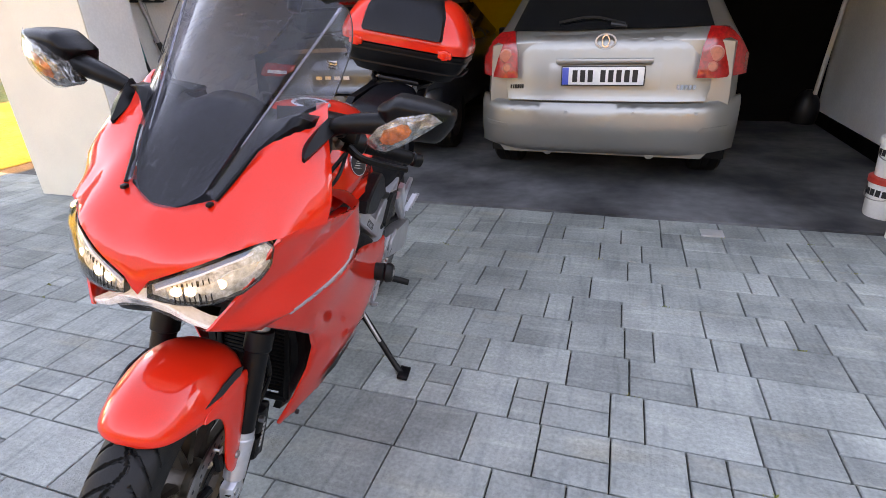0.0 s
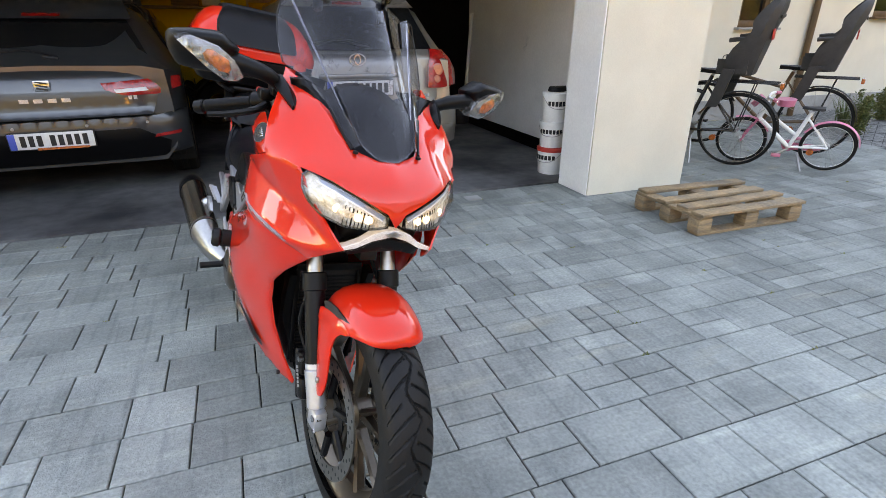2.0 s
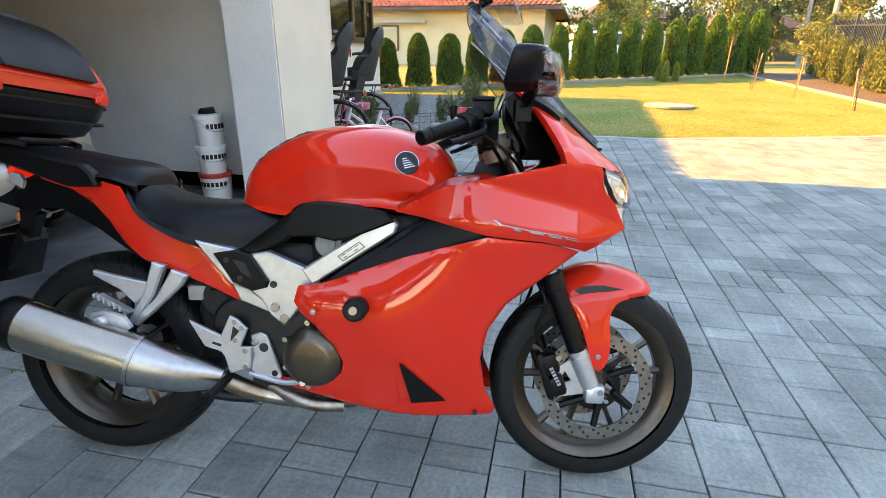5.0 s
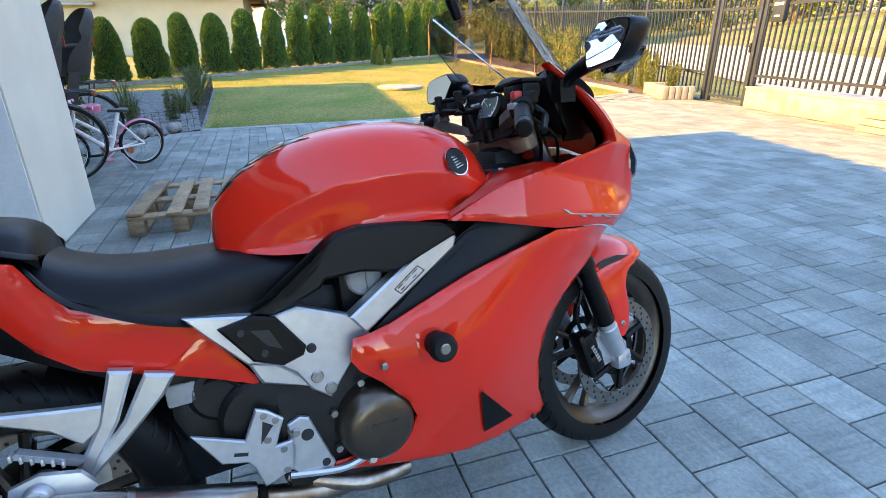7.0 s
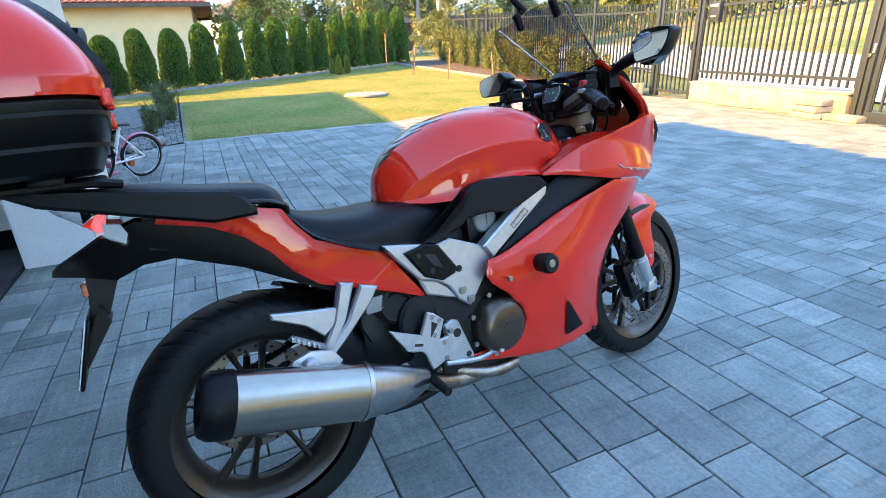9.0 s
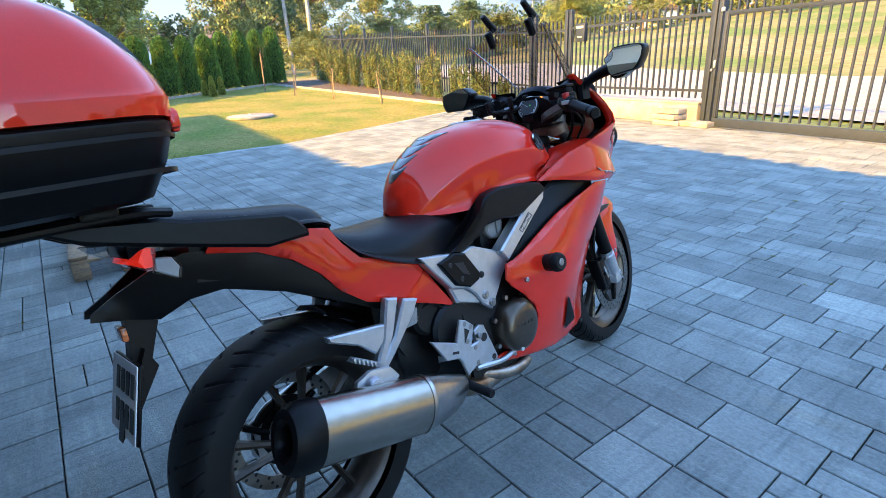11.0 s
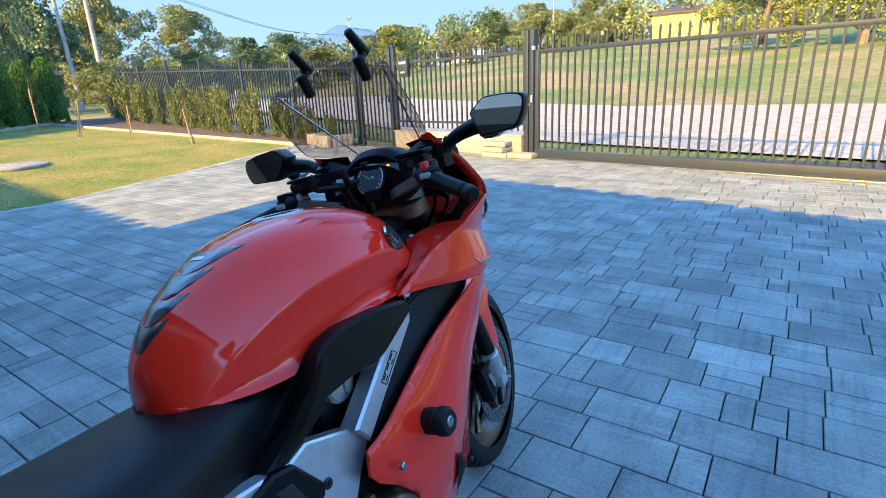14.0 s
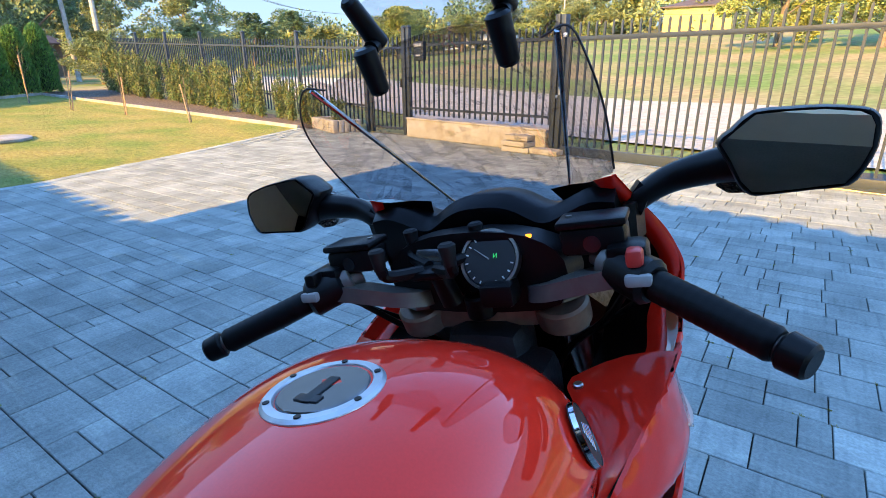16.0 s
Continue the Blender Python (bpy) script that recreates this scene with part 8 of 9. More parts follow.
# frame, pivot plates, engine
for s in (-1, 1):
    spar = part("frame_spar", plate([(.150, .780), (.168, .778), (.178, .764), (.170, .742), (-.049, .597), (-.079, .638), (.12, .768)], .194, .04, s, .005), M_ALU, bike, "silver aluminium frame spar", angle=25)
    mark = [Vector((x, s * .1945, z)) for x, z in ((.078, .718), (.093, .706), (.035, .666), (.022, .678))]
    part("spar_sticker", join(*[rod(mark[i - 1], mark[i], .0012, n=5) for i in range(4)], *[rod(mark[3].lerp(mark[0], f) .lerp(mark[2].lerp(mark[1], f), .25), mark[3].lerp(mark[0], f + .22).lerp(mark[2].lerp(mark[1], f + .22), .25), .0012, n=5) for f in (.08, .4, .7)], *[rod(mark[3].lerp(mark[0], f).lerp(mark[2].lerp(mark[1], f), .7), mark[3].lerp(mark[0], f + .15).lerp(mark[2].lerp(mark[1], f + .15), .7), .0012, n=5) for f in (.1, .6)]), M_INK, spar, "black outlined sticker", smooth=False)
    pv = part("pivot_plate", plate([(-.378, .704), (-.304, .690), (-.218, .673), (-.177, .681), (-.073, .638), (-.036, .590), (-.072, .552), (-.135, .474), (-.172, .503), (-.197, .547), (-.231, .574), (-.283, .588), (-.34, .655)], .176, .03, s, .004), M_ALU, bike, "silver frame pivot plate", angle=25)
    part("plate_lower_edge", plate([(-.284, .59), (-.232, .575), (-.198, .549), (-.158, .500), (-.262, .537)], .166, .02, s, .006), M_ALU, pv, angle=25)
    cov = part("pivot_cover", plate([(-.324, .672), (-.26, .684), (-.219, .672), (-.171, .601), (-.178, .583), (-.218, .572), (-.272, .595)], .187, .014, s, .005), M_BLACK, bike, "black plastic pivot cover", angle=25)
    part("cover_slot", plate([(-.269, .658), (-.235, .651), (-.216, .608), (-.243, .621)], .1876, .003, s, .0008), M_INK, cov)
    for x, z, r in ((-.286, .656, .008), (-.25, .607, .008)):
        part("cover_bolt", rod((x, s * .184, z), (x, s * .189, z), r, n=12, bevel=.002), M_INK, cov)
    for x, z, r in ((-.158, .528, .013), (-.134, .496, .013), (-.161, .591, .010)):
        part("frame_bolt", join(rod((x, s * .17, z), (x, s * .181, z), r, n=16, bevel=.002), rod((x, s * .18, z), (x, s * .184, z), r * .5, n=6)), M_STEEL if r > .012 else M_INK, pv)
part("engine_block", join(loft([[(x, y * k, z) for y, z in ((-.15, .26), (-.16, .45), (-.13, .60), (.13, .60), (.16, .45), (.15, .26), (0, .22))] for x, k in ((-.24, 1), (-.1, 1), (.1, .92), (.33, .62))]), rbox(-.22, 0, .62, .3, .2, .16, .03), rbox(.1, 0, .70, .36, .24, .18, .03), rbox(-.40, 0, .60, .2, .18, .12, .03)), M_ENGINE, bike, "dark V4 engine")
cl = part("clutch_cover", moved(turn_y([(0, -.222), (.045, -.222), (.062, -.219), (.078, -.208), (.084, -.19), (.086, -.15), (0, -.15)], (0, 0, 0), 48), pose(-.05, 0, .395)), M_BRONZE, bike, "bronze round clutch cover")
part("cover_lettering", moved(bars(-.04, -.006, .08, .010, 5), pose(-.05, -.2222, .405, 0, 4, 0)), M_BRONZE, cl, smooth=False)
part("cover_line", moved(join(rbox(0, 0, -.03, .075, .003, .003, 0), rbox(0, 0, -.037, .07, .003, .003, 0)), pose(-.05, -.219, .395)), M_ALU, cl, smooth=False)
for i in range(7):
    a = 2 * math.pi * i / 7
    part("cover_bolt", rod((-.05 + .094 * math.cos(a), -.165, .395 + .094 * math.sin(a)), (-.05 + .094 * math.cos(a), -.178, .395 + .094 * math.sin(a)), .008, n=6), M_STEEL, cl)
part("breather_can", moved(join(rod((0, -.10, 0), (0, -.135, 0), .042, .04, 24, .005), rbox(.01, -.138, .0, .02, .008, .05, .003)), pose(-.02, 0, .70)), M_GREYPL, bike, "grey round airbox cap")
part("regulator", rbox(-.405, -.115, .545, .055, .03, .045, .006), M_GREYPL, bike, "grey electric connector block")
for wire_line in ([(-.38, -.12, .55), (-.33, -.135, .56), (-.27, -.14, .50)], [(-.38, -.12, .53), (-.30, -.13, .47), (-.28, -.14, .42)]):
    part("wire", tube(wire_line, .0055, 8), M_BLACK, bike)
part("rear_engine_case", join(rod((-.27, -.15, .46), (-.27, .15, .46), .085, n=28, bevel=.01), rod((-.34, -.13, .53), (-.34, .13, .53), .06, n=24, bevel=.01), rbox(-.36, 0, .42, .16, .16, .2, .03)), M_ENGINE, bike)

# tail, seat
M_REDLIGHT = glow("red_tail_light", (0.8, 0.03, 0.02), 0.06)
for s in (-1, 1):
    tail = part("tail_fairing", panel([(-.60, .842), (-.576, .80), (-.538, .754), (-.46, .727), (-.379, .705), (-.364, .684), (-.31, .608), (-.256, .530), (-.33, .560), (-.42, .596), (-.543, .643), (-.60, .69), (-.64, .745), (-.69, .792), (-.76, .83), (-.86, .856), (-.85, .875), (-.74, .866), (-.66, .856)], lambda u, v: (u, s * tail_w(u, v), v), (0, s, 0), .005, .018), M_RED, bike, "glossy red tail fairing", angle=60)
    part("tail_crease", panel([(-.43, .607), (-.345, .66), (-.262, .53)], lambda u, v: (u, s * (tail_w(u, v) + .004), v), (0, s, 0), .006, .02, roll=.003), M_RED, tail)
    part("undertail", panel([(-.33, .560), (-.42, .596), (-.543, .643), (-.603, .741), (-.652, .785), (-.74, .82), (-.836, .858), (-.895, .866), (-.96, .846), (-1.063, .793), (-1.067, .779), (-1.009, .763), (-.956, .745), (-.899, .769), (-.835, .771), (-.701, .720), (-.55, .635), (-.45, .575)], lambda u, v: (u, s * (max(tail_w(u, v), .05) - .014), v), (0, s, 0), .008, .02), M_BLACK, bike, "black undertail panel")
    grab = part("grab_rail", plate([(-1.12, .966), (-.93, .945), (-.888, .931), (-.70, .900), (-.672, .880), (-.655, .852), (-.655, .840), (-.746, .838), (-.91, .884), (-1.05, .925)], .242, .035, s, .007, .12), M_BLACK, bike, "black grab rail", angle=25)
part("tail_core", loft([[(x, y * w, z + dz) for y, z in ((-1, .0), (-1, .10), (0, .12), (1, .10), (1, .0))] for x, w, dz in ((-.30, .1, .60), (-.5, .12, .68), (-.7, .1, .76), (-.88, .08, .80))]), M_BLACK, bike)
def lamp_skin(k, x0):
    rows = []
    for j in range(-6, 7):
        y, f = j / 6, 1 - (j / 6) ** 2
        tip = -.975 - .07 * f
        rows.append([(x0, .098 * y * k, .897), ((x0 + tip) / 2, .098 * y * k, .911), (tip, .098 * y * k, .917 - .01 * (1 - f)), (tip + .01, .098 * y * k, .905), (-.966, .098 * y * k, .852), (x0 - .012, .098 * y * k, .85)])
    return loft(rows)
lampt = part("tail_lamp", lamp_skin(1, -.94), M_LENS, bike, "clear tail lamp with red light")
part("red_light", loft([[(-.948, y, .892), (-.962, y, .892), (-.974 - .02 * (1 - (y / .09) ** 2), y, .872), (-.966, y, .857), (-.952, y, .857)] for y in [.09 * j / 5 for j in range(-5, 6)]]), M_REDLIGHT, lampt, "lit red tail light")
for s in (-1, 1):
    part("rear_indicator", plate([(-.953, .877), (-.921, .871), (-.909, .846), (-.918, .821), (-.960, .848)], .116, .012, s, .003), M_LENS, lampt)
    part("indicator_core", plate([(-.950, .873), (-.922, .868), (-.912, .846), (-.920, .826), (-.955, .850)], .108, .012, s, .002), M_GREYPL, lampt)
hang = part("plate_hanger", join(plate([(-1.012, .766), (-.956, .742), (-.978, .696), (-.990, .663), (-1.030, .60), (-1.080, .530), (-1.040, .641), (-1.018, .697)], .022, .044, 1, .008), plate([(-1.0, .70), (-.985, .66), (-1.05, .57), (-1.06, .585)], .05, .1, 1, .006)), M_BLACK, bike, "black plastic number plate hanger", angle=30)
part("hanger_reflector", rbox(-1.020, 0, .735, .012, .05, .03, .004), M_AMBER, hang)
plt = part("number_plate", moved(rbox(0, 0, 0, .003, .18, .15, .004), pose(-1.050, 0, .612, 0, 17, 0)), M_PLATE, bike, "white rear number plate")
part("plate_back", moved(rbox(.006, 0, 0, .008, .184, .154, .004), pose(-1.050, 0, .612, 0, 17, 0)), M_BLACK, plt, "dark plate holder")
for i in range(4):
    for k in range(2):
        part("plate_bar", moved(rbox(-.0025, -.07 + .036 * i, .034 - .065 * k, .002, .022, .045, 0), pose(-1.050, 0, .612, 0, 17, 0)), M_INK, plt, smooth=False)

def seat_ring(x, top, w, low, dip=.0):
    r = [Vector((x, -w * a, z)) for a, z in ((0, top - dip), (.45, top - dip * .4 - .002), (.78, top - .018), (.97, top - .05), (1.0, low + .012), (.93, low))]
    return r + [Vector((x, -p.y, p.z)) for p in r[:0:-1]]
part("rider_seat", loft([seat_ring(*q) for q in ((-.605, .862, .10, .83), (-.585, .85, .13, .815), (-.545, .825, .15, .765), (-.48, .806, .163, .728), (-.40, .80, .166, .695), (-.31, .80, .152, .672), (-.23, .80, .128, .67), (-.16, .797, .112, .70), (-.11, .80, .10, .755))], around=3, along=3), M_SEAT, bike, "black textured rider seat", angle=75)
part("pillion_seat", loft([seat_ring(*q) for q in ((-.572, .865, .105, .835), (-.59, .892, .128, .845), (-.635, .909, .136, .86), (-.74, .923, .132, .868), (-.86, .944, .115, .88), (-.95, .947, .10, .90), (-.985, .93, .08, .905))], around=3, along=3), M_SEAT, bike, "black pillion seat", angle=75)

# swingarm, exhaust, rests, stand
part("swingarm", join(loft([[(x, .03 + d * hw, z + e * hz) for d, e in ((-1, -1), (1, -1), (1, 1), (-1, 1))] for x, z, hw, hz in ((-.16, .43, .12, .05), (-.28, .41, .12, .055), (-.36, .40, .05, .05))], cap=True), loft([[(x, y + d * .028, z + e * hz) for d, e in ((-1, -1), (1, -1), (1, 1), (-1, 1))] for x, y, z, hz in ((-.32, .12, .41, .05), (-.5, .14, .375, .055), (-.73, .135, .316, .07), (-.80, .13, .31, .04))])), M_ALU, bike, "silver single-sided swingarm")
part("chain_guard", join(tube([(-.30, .115, .47), (-.55, .118, .44), (-.80, .115, .36)], .012, 6), turn_y([(.06, .105), (.092, .105), (.092, .115), (.06, .115)], RC, 40)), M_BLACK, bike)
part("rear_hugger", loft([[Vector(RC) + Vector((r * math.cos(a), .085 * y, r * math.sin(a))) for y, r in ((-1, .318), (-.7, .335), (0, .343), (.7, .335), (1, .318), (.7, .331), (0, .338), (-.7, .331))] for a in [radians(v) for v in (20, 40, 60, 72)]], along=3), M_BLACK, bike, "black rear hugger")
e_ax = [Vector((-.315, -.175, .315)), Vector((-.40, -.212, .338)), Vector((-.515, -.240, .378)), Vector((-.83, -.262, .478)), Vector((-.895, -.266, .498))]
def oval_ring(c, d, rw, rh, n=28, cut=0.0):
    d = d.normalized()
    u = d.cross(Vector((0, 0, 1))).normalized()
    v = u.cross(d)
    return [c + u * rw * math.cos(t) + v * rh * math.sin(t) for t in [2 * math.pi * i / n for i in range(n)]]
ax = (e_ax[3] - e_ax[2]).normalized()
can = part("silencer", loft([oval_ring(e_ax[2].lerp(e_ax[3], t), ax, .056, r) for t, r in ((0, .070), (.012, .0715), (.03, .0705), (.97, .0705), (.985, .0715), (1, .069))]), M_CAN, bike, "brushed steel exhaust silencer")
part("end_cap", loft([oval_ring(e_ax[3] + ax * d, ax, .056 * r, .0715 * r) for d, r in ((-.02, 1.03), (0, 1.04), (.025, 1.0), (.042, .86), (.044, .6), (.034, .45), (.0, .42))]), M_BLACK, can, "black silencer end cap")
part("inlet_cone", loft([oval_ring(c, ax, w, h) for c, w, h in ((e_ax[2] + ax * .006, .0565, .0715), (e_ax[2], .0545, .069), (e_ax[1], .044, .053), (e_ax[0], .027, .03))], along=3), M_STEEL, can, "satin metal inlet cone")
part("seam_band", loft([oval_ring(e_ax[2].lerp(e_ax[3], t), ax, .0572, .0722) for t in (.0, .035)], cap=False), M_STEEL, can)
part("silencer_bracket", join(panel([(-.675, .455), (-.66, .50), (-.62, .51), (-.565, .495), (-.545, .465), (-.575, .445), (-.63, .435)], lambda u, v: (u, -.222, v), (0, -1, 0), .012, .02), rod((-.625, -.222, .478), (-.625, -.24, .478), .022, .02, 20, .003)), M_ALU, can)
part("bracket_bolt", rod((-.625, -.236, .478), (-.625, -.245, .478), .012, n=6), M_STEEL, can)
part("exhaust_pipe", join(tube([(-.33, -.17, .315), (-.26, -.15, .275), (-.15, -.13, .245), (0, -.10, .235), (.15, -.06, .235)], .026, 14), tube([(-.24, -.12, .30), (-.12, -.15, .255), (-.05, -.155, .24), (.02, -.14, .235)], .02, 12)), M_PIPE, bike, "heat-tinted exhaust pipe")
part("belly_pipe", tube([(-.42, -.1, .235), (-.3, -.08, .215), (-.1, -.02, .21)], .018, 10), M_ENGINE, bike)
for s in (-1, 1):
    y = s * .155
    hng = part("pillion_hanger", join(plate([(-.505, .640), (-.468, .630), (-.505, .545), (-.545, .487), (-.562, .455), (-.587, .468), (-.535, .55)], .176, .022, s, .005), plate([(-.452, .62), (-.405, .605), (-.43, .57), (-.508, .497), (-.562, .453), (-.590, .470), (-.545, .497), (-.50, .54)], .174, .02, s, .005), plate([(-.521, .580), (-.522, .548), (-.564, .518), (-.603, .556), (-.679, .595), (-.680, .609), (-.592, .592)], .172, .018, s, .004)), M_ALU, bike, "silver pillion footrest hanger", angle=25)
    part("pillion_peg", join(loft([[(a, y + s * o, b), (a + .012, y + s * o, b + .006), (a + .012, y + s * (o + .02), b + .006), (a, y + s * (o + .02), b)] for a, b, o in ((-.575, .492, .012), (-.655, .545, .03))]), *[rbox(-.59 - .012 * i, y + s * (.036 + .0028 * i), .508 + .008 * i, .005, .018, .012, .001) for i in range(6)]), M_ALU, hng, "ribbed pillion footrest")
    rest = part("footrest_plate", plate([(-.402, .482), (-.313, .442), (-.285, .500), (-.264, .490), (-.236, .464), (-.258, .412), (-.226, .413), (-.231, .352), (-.291, .332), (-.304, .381), (-.314, .395), (-.36, .409)], .186, .01, s, .003), M_ALU, bike, "silver footrest plate", angle=25)
    part("plate_window", plate([(-.276, .472), (-.257, .458), (-.286, .425)], .1864, .003, s, .0006), M_INK, rest)
    part("plate_slot", plate([(-.31, .418), (-.335, .425), (-.338, .418), (-.312, .41)], .1864, .003, s, .0006), M_INK, rest)
    part("rear_set_plate", plate([(-.231, .442), (-.205, .452), (-.186, .444), (-.146, .328), (-.154, .316), (-.202, .312), (-.235, .343), (-.223, .385)], .176, .012, s, .003), M_ALU, rest, angle=25)
    part("plate_hole", rod((-.195, s * .17, .41), (-.195, s * .177, .41), .013, n=14), M_INK, rest)
    part("plate_hole", rod((-.166, s * .17, .336), (-.166, s * .177, .336), .009, n=14), M_INK, rest)
    for x, z in ((-.252, .466), (-.245, .40), (-.245, .355), (-.272, .482), (-.272, .43), (-.218, .425)):
        part("plate_bolt", rod((x, s * .175, z), (x, s * .187, z), .0085, n=12, bevel=.002), M_STEEL, rest)
    part("footrest", join(rod((-.30, s * .165, .318), (-.302, s * .205, .312), .013, .011, 12), rod((-.302, s * .20, .312), (-.305, s * .278, .307), .0125, .0125, 12, .002)), M_RUBBER, rest, "black rubber footrest")
    part("pedal", tube([(-.24, s * .17, .33), (-.14, s * .185, .315), (-.08, s * .19, .325), (-.075, s * .215, .328)], .008, 8), M_ALU, rest)
stand = part("side_stand", join(tube([(-.12, .13, .27), (-.10, .20, .20), (-.06, .31, .095), (-.045, .345, .072)], (.013, .010), 10), rbox(-.045, .35, .078, .07, .04, .012, .004)), M_BLACK, bike, "black side stand")
part("stand_spring", tube([(-.10, .14, .29), (-.09, .18, .24), (-.075, .24, .17)], .006, 8), M_STEEL, stand)

# rack and top case
rack = part("luggage_rack", join(rbox(-1.07, 0, .962, .30, .19, .022, .008), tube([(-.90, -.1, .95), (-.98, -.13, .962), (-1.18, -.13, .965)], .01, 8), tube([(-.90, .1, .95), (-.98, .13, .962), (-1.18, .13, .965)], .01, 8)), M_BLACK, bike, "black luggage rack")
def case_ring(z, x0, x1, w, r=.09):
    pts = []
    for cx, cy, a in ((x1 - r, w - r, 0), (x0 + r, w - r, 90), (x0 + r, -w + r, 180), (x1 - r, -w + r, 270)):
        pts += [Vector((cx + r * math.cos(radians(a + t)), cy + r * math.sin(radians(a + t)), z)) for t in (0, 22, 45, 68, 90)]
    return pts
case = part("top_case", loft([case_ring(*q) for q in ((.978, -1.27, -.95, .20), (.985, -1.285, -.93, .225), (1.04, -1.30, -.905, .265), (1.095, -1.31, -.888, .285), (1.10, -1.31, -.888, .285), (1.105, -1.305, -.893, .28))]), M_BLACK, bike, "black and red top case on the rack", angle=30)
part("case_lid", loft([case_ring(*q) for q in ((1.108, -1.31, -.886, .287), (1.135, -1.315, -.884, .29), (1.15, -1.313, -.886, .288), (1.20, -1.30, -.905, .272), (1.27, -1.265, -.955, .235), (1.312, -1.225, -1.01, .185), (1.325, -1.17, -1.06, .11))], along=2), M_RED, case, "glossy red lid")
part("backrest_pad", loft([[(x + (1.30 - z) * .0, y * w, z) for y in (-1, -.85, .85, 1)] + [(x + d, y * w, z) for y in (.9, .7, -.7, -.9)] for z, x, w, d in ((1.155, -.905, .17, .03), (1.165, -.908, .19, .036), (1.25, -.955, .18, .036), (1.30, -1.01, .155, .036), (1.325, -1.06, .13, .03))], along=3), M_SEAT, case, "black padded backrest", angle=50)
part("lid_pad", loft([case_ring(z, a, b, w, .05) for z, a, b, w in ((1.315, -1.22, -1.02, .15), (1.334, -1.215, -1.03, .14), (1.338, -1.2, -1.05, .12))]), M_SEAT, case)
for s in (-1, 1):
    part("case_hinge", join(rbox(-.888, s * .20, 1.105, .018, .06, .03, .005), rbox(-.884, s * .20, 1.105, .014, .03, .04, .004)), M_RED, case, "red lid hinge")
    part("case_foot", rbox(-1.02, s * .12, .972, .06, .05, .02, .006), M_BLACK, case)
for z0, d in ((1.075, .004), (1.02, .012)):
    part("case_rib", loft([case_ring(z, -1.312 + d, -.884 - d, .289 - d) for z in (z0, z0 + .008)], cap=False), M_BLACK, case)
part("case_lock", join(rbox(-1.315, 0, 1.10, .02, .08, .06, .008)), M_BLACK, case)


# ---- paving: courses along x, laid in a mix of sizes ----
COURSE, JOINT, PH = 0.214, 0.0052, 0.06
drive = [(-4.7, 1.955), (6.6, 1.955), (6.6, 2.12), (7.22, 1.1), (7.22, -2.0), (9.05, -7.62), (7.95, -8.25), (6.45, -8.08), (3.15, -7.45), (-4.7, -6.15)]
porch = [(3.38, 1.955), (6.58, 1.955), (6.58, 4.06), (3.38, 4.06)]
kinds = {}


def paver_mesh(w, d):
    key = (round(w, 4), round(d, 4))
    if key not in kinds:
        a, b, c = w / 2 - JOINT / 2, d / 2 - JOINT / 2, .003
        vs = [(-a, -b, -PH), (a, -b, -PH), (a, b, -PH), (-a, b, -PH), (-a, -b, -c), (a, -b, -c), (a, b, -c), (-a, b, -c),
              (-a + c, -b + c, 0), (a - c, -b + c, 0), (a - c, b - c, 0), (-a + c, b - c, 0)]
        fs = [(0, 1, 5, 4), (1, 2, 6, 5), (2, 3, 7, 6), (3, 0, 4, 7), (4, 5, 9, 8), (5, 6, 10, 9), (6, 7, 11, 10), (7, 4, 8, 11), (8, 9, 10, 11)]
        me = bpy.data.meshes.new("paver")
        me.from_pydata(vs, [], fs)
        me.materials.append(M_PAVER)
        kinds[key] = me, np.array(vs), fs
    return kinds[key]


random.seed(11)
laid = []
y = 1.945
while y > -7.9:
    yc = y - COURSE / 2
    x = -4.7 + random.uniform(0, .2)
    while x < 9.2:
        r = random.random()
        if r < .36:
            set_ = [(1.5 * COURSE, 0, COURSE)]
        elif r < .62:
            set_ = [(COURSE, 0, COURSE)]
        elif r < .79:
            set_ = [(COURSE, COURSE / 4, COURSE / 2), (COURSE, -COURSE / 4, COURSE / 2)]
        elif r < .91:
            set_ = [(COURSE / 2, 0, COURSE)]
        else:
            set_ = [(COURSE / 2, COURSE / 4, COURSE / 2), (COURSE / 2, -COURSE / 4, COURSE / 2)]
        for w, dy, d in set_:
            cx, cy = x + w / 2, yc + dy
            if inside(cx, cy, drive):
                laid.append((cx, cy, w, d))
        x += set_[0][0]
    y -= COURSE
y = 4.05
while y > 1.96:
    x = 3.40
    while x < 6.5:
        w = random.choice((1.5 * COURSE, COURSE, COURSE))
        if inside(x + w / 2, y - COURSE / 2, porch):
            laid.append((x + w / 2, y - COURSE / 2, w, COURSE))
        x += w
    y -= COURSE
edging = [Vector((7.20, 1.12, 0)), Vector((7.20, -2.0, 0)), Vector((9.03, -7.55, 0))]
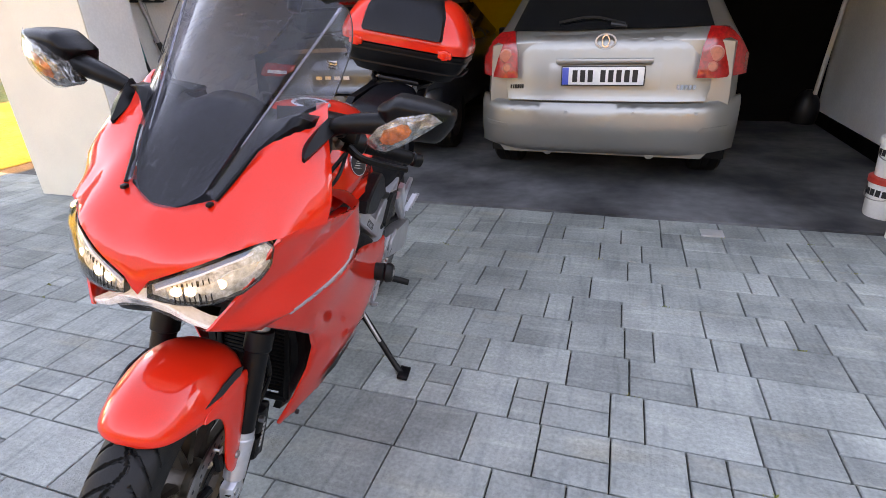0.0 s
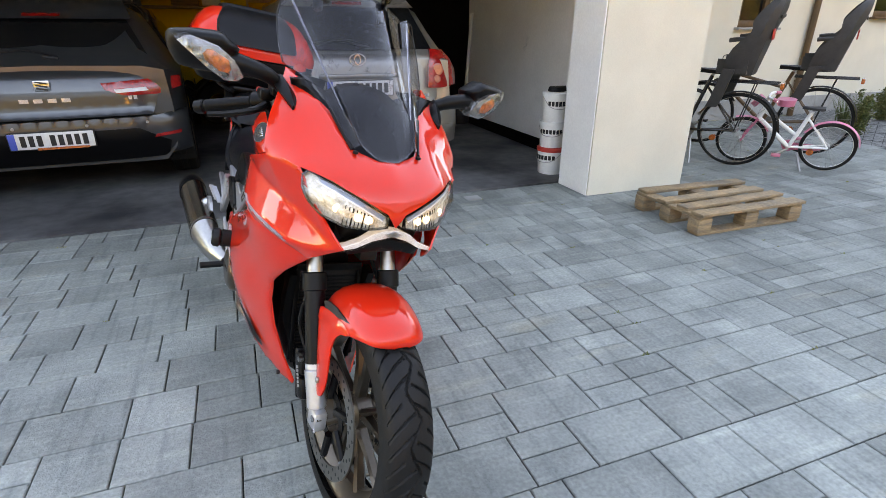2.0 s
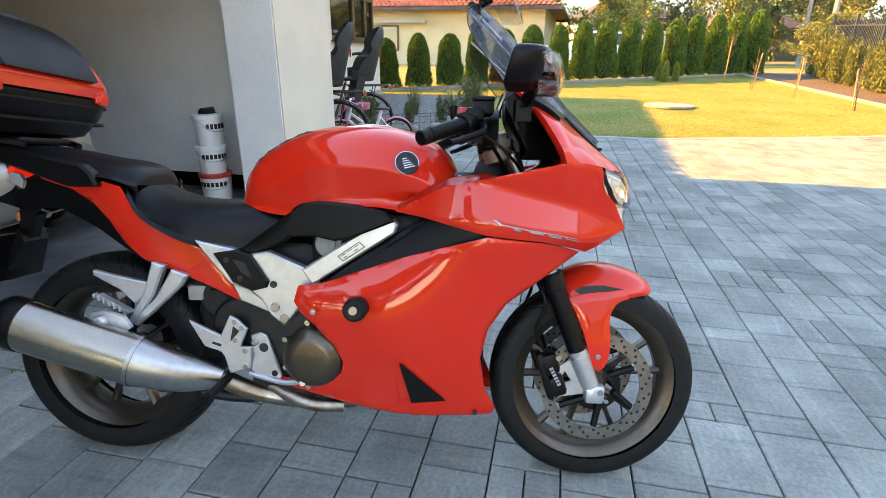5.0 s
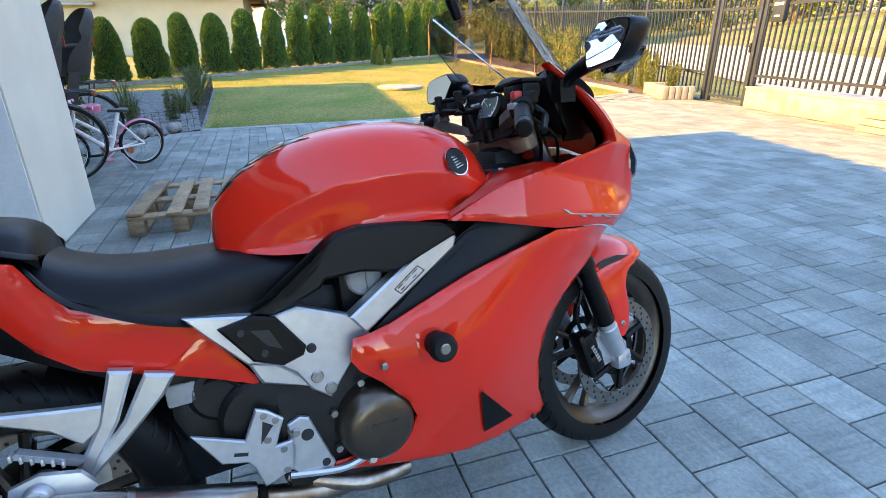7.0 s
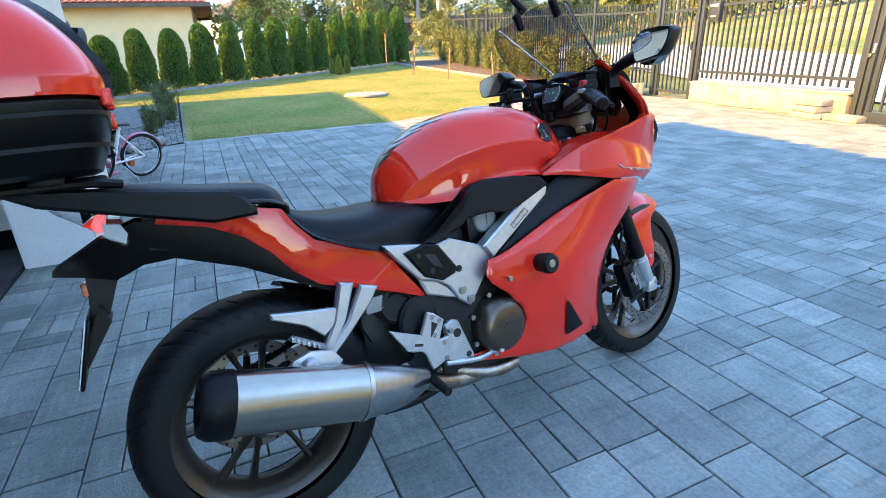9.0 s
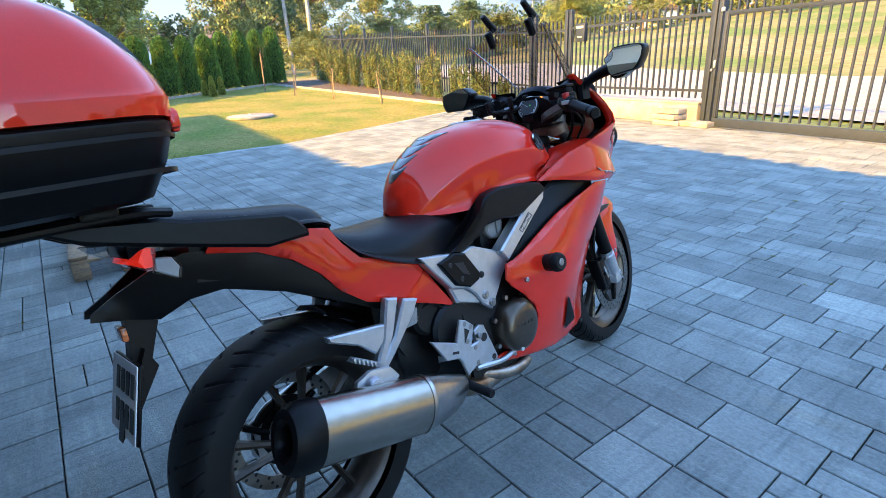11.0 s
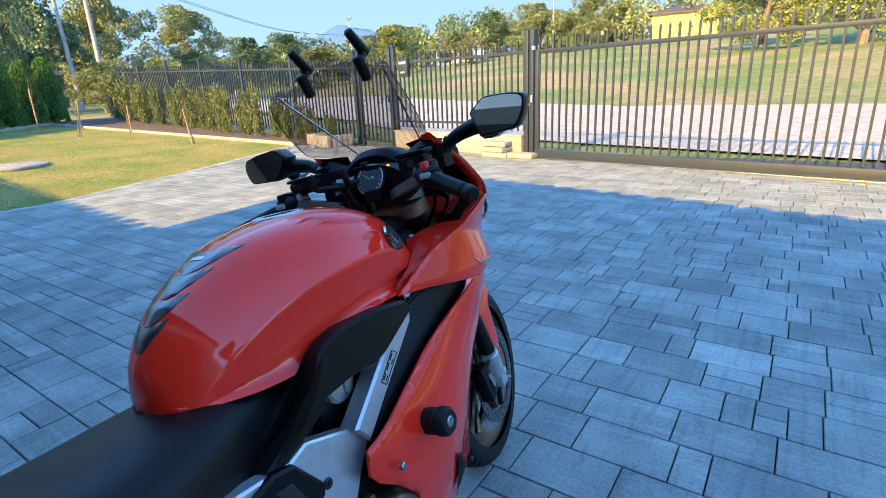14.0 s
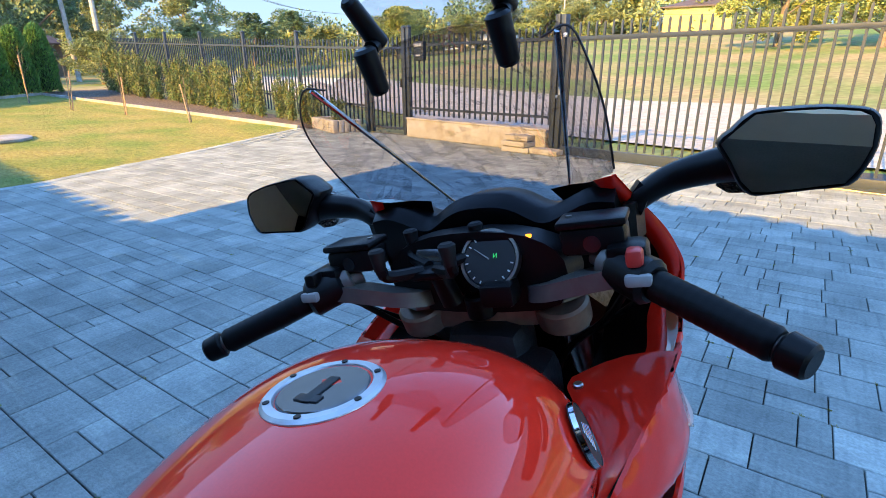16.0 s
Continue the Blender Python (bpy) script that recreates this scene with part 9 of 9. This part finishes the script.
paving = thing("paving", Matrix.Identity(4), "grey rectangular concrete pavers laid in mixed sizes", "paving", kind="structure")
verts, faces, near = [], [], 0
for cx, cy, w, d in laid:
    me, vs, fs = paver_mesh(w, d)
    dz, tx, ty = random.uniform(-.0014, .0008), random.uniform(-.0018, .0018), random.uniform(-.0018, .0018)
    if -1.5 < cx < 2.3 and -2.3 < cy < 1.6 and near < 300 and not (abs(cx) < .25 and abs(cy) < .5):
        o = new("paver", me)
        o.parent = paving
        o.matrix_basis = Matrix.Translation((cx, cy, dz)) @ Euler((tx, ty, 0)).to_matrix().to_4x4()
        near += 1
    else:
        k = len(verts)
        q = vs.copy()
        q[:, 2] += dz + q[:, 1] * tx - q[:, 0] * ty + lie(cx)
        q[:, 0] += cx
        q[:, 1] += cy
        verts += q.tolist()
        faces += [tuple(i + k for i in f) for f in fs]
for a, b in zip(edging, edging[1:]):
    count = round((b - a).length / COURSE)
    stone = paver_mesh((b - a).length / count, .15)[0]
    for i in range(count):
        c = a.lerp(b, (i + .5) / count)
        o = new("edging_paver", stone)
        o.parent = paving
        o.matrix_basis = Matrix.Translation((c.x, c.y, lie(c.x) + .004)) @ Matrix.Rotation(math.atan2(b.y - a.y, b.x - a.x), 4, "Z")
me = bpy.data.meshes.new("outer_pavers")
me.from_pydata(verts, [], faces)
me.materials.append(M_PAVER)
rest_of = new("outer_pavers", me)
rest_of.parent = paving
tagged(rest_of, kind="stuff")

# moss and weeds in some joints
rng = np.random.default_rng(17)
pts = []
for k in rng.choice(len(laid), 260, replace=False):
    cx, cy, w, d = laid[k]
    gx0, gy0 = cx - w / 2, cy - d / 2
    for _ in range(int(rng.integers(6, 26))):
        pts.append(((gx0 + rng.normal(0, .012), gy0 + rng.normal(0, .004), lie(cx) - .006), (rng.normal(0, .6), rng.normal(0, .6), 1)))
me = sprays(pts, .011, .22, 3, .8)
me.materials.append(M_BLADE)
tagged(new("joint_moss", me), "small tufts of moss and grass in the paving joints", "moss", kind="stuff")
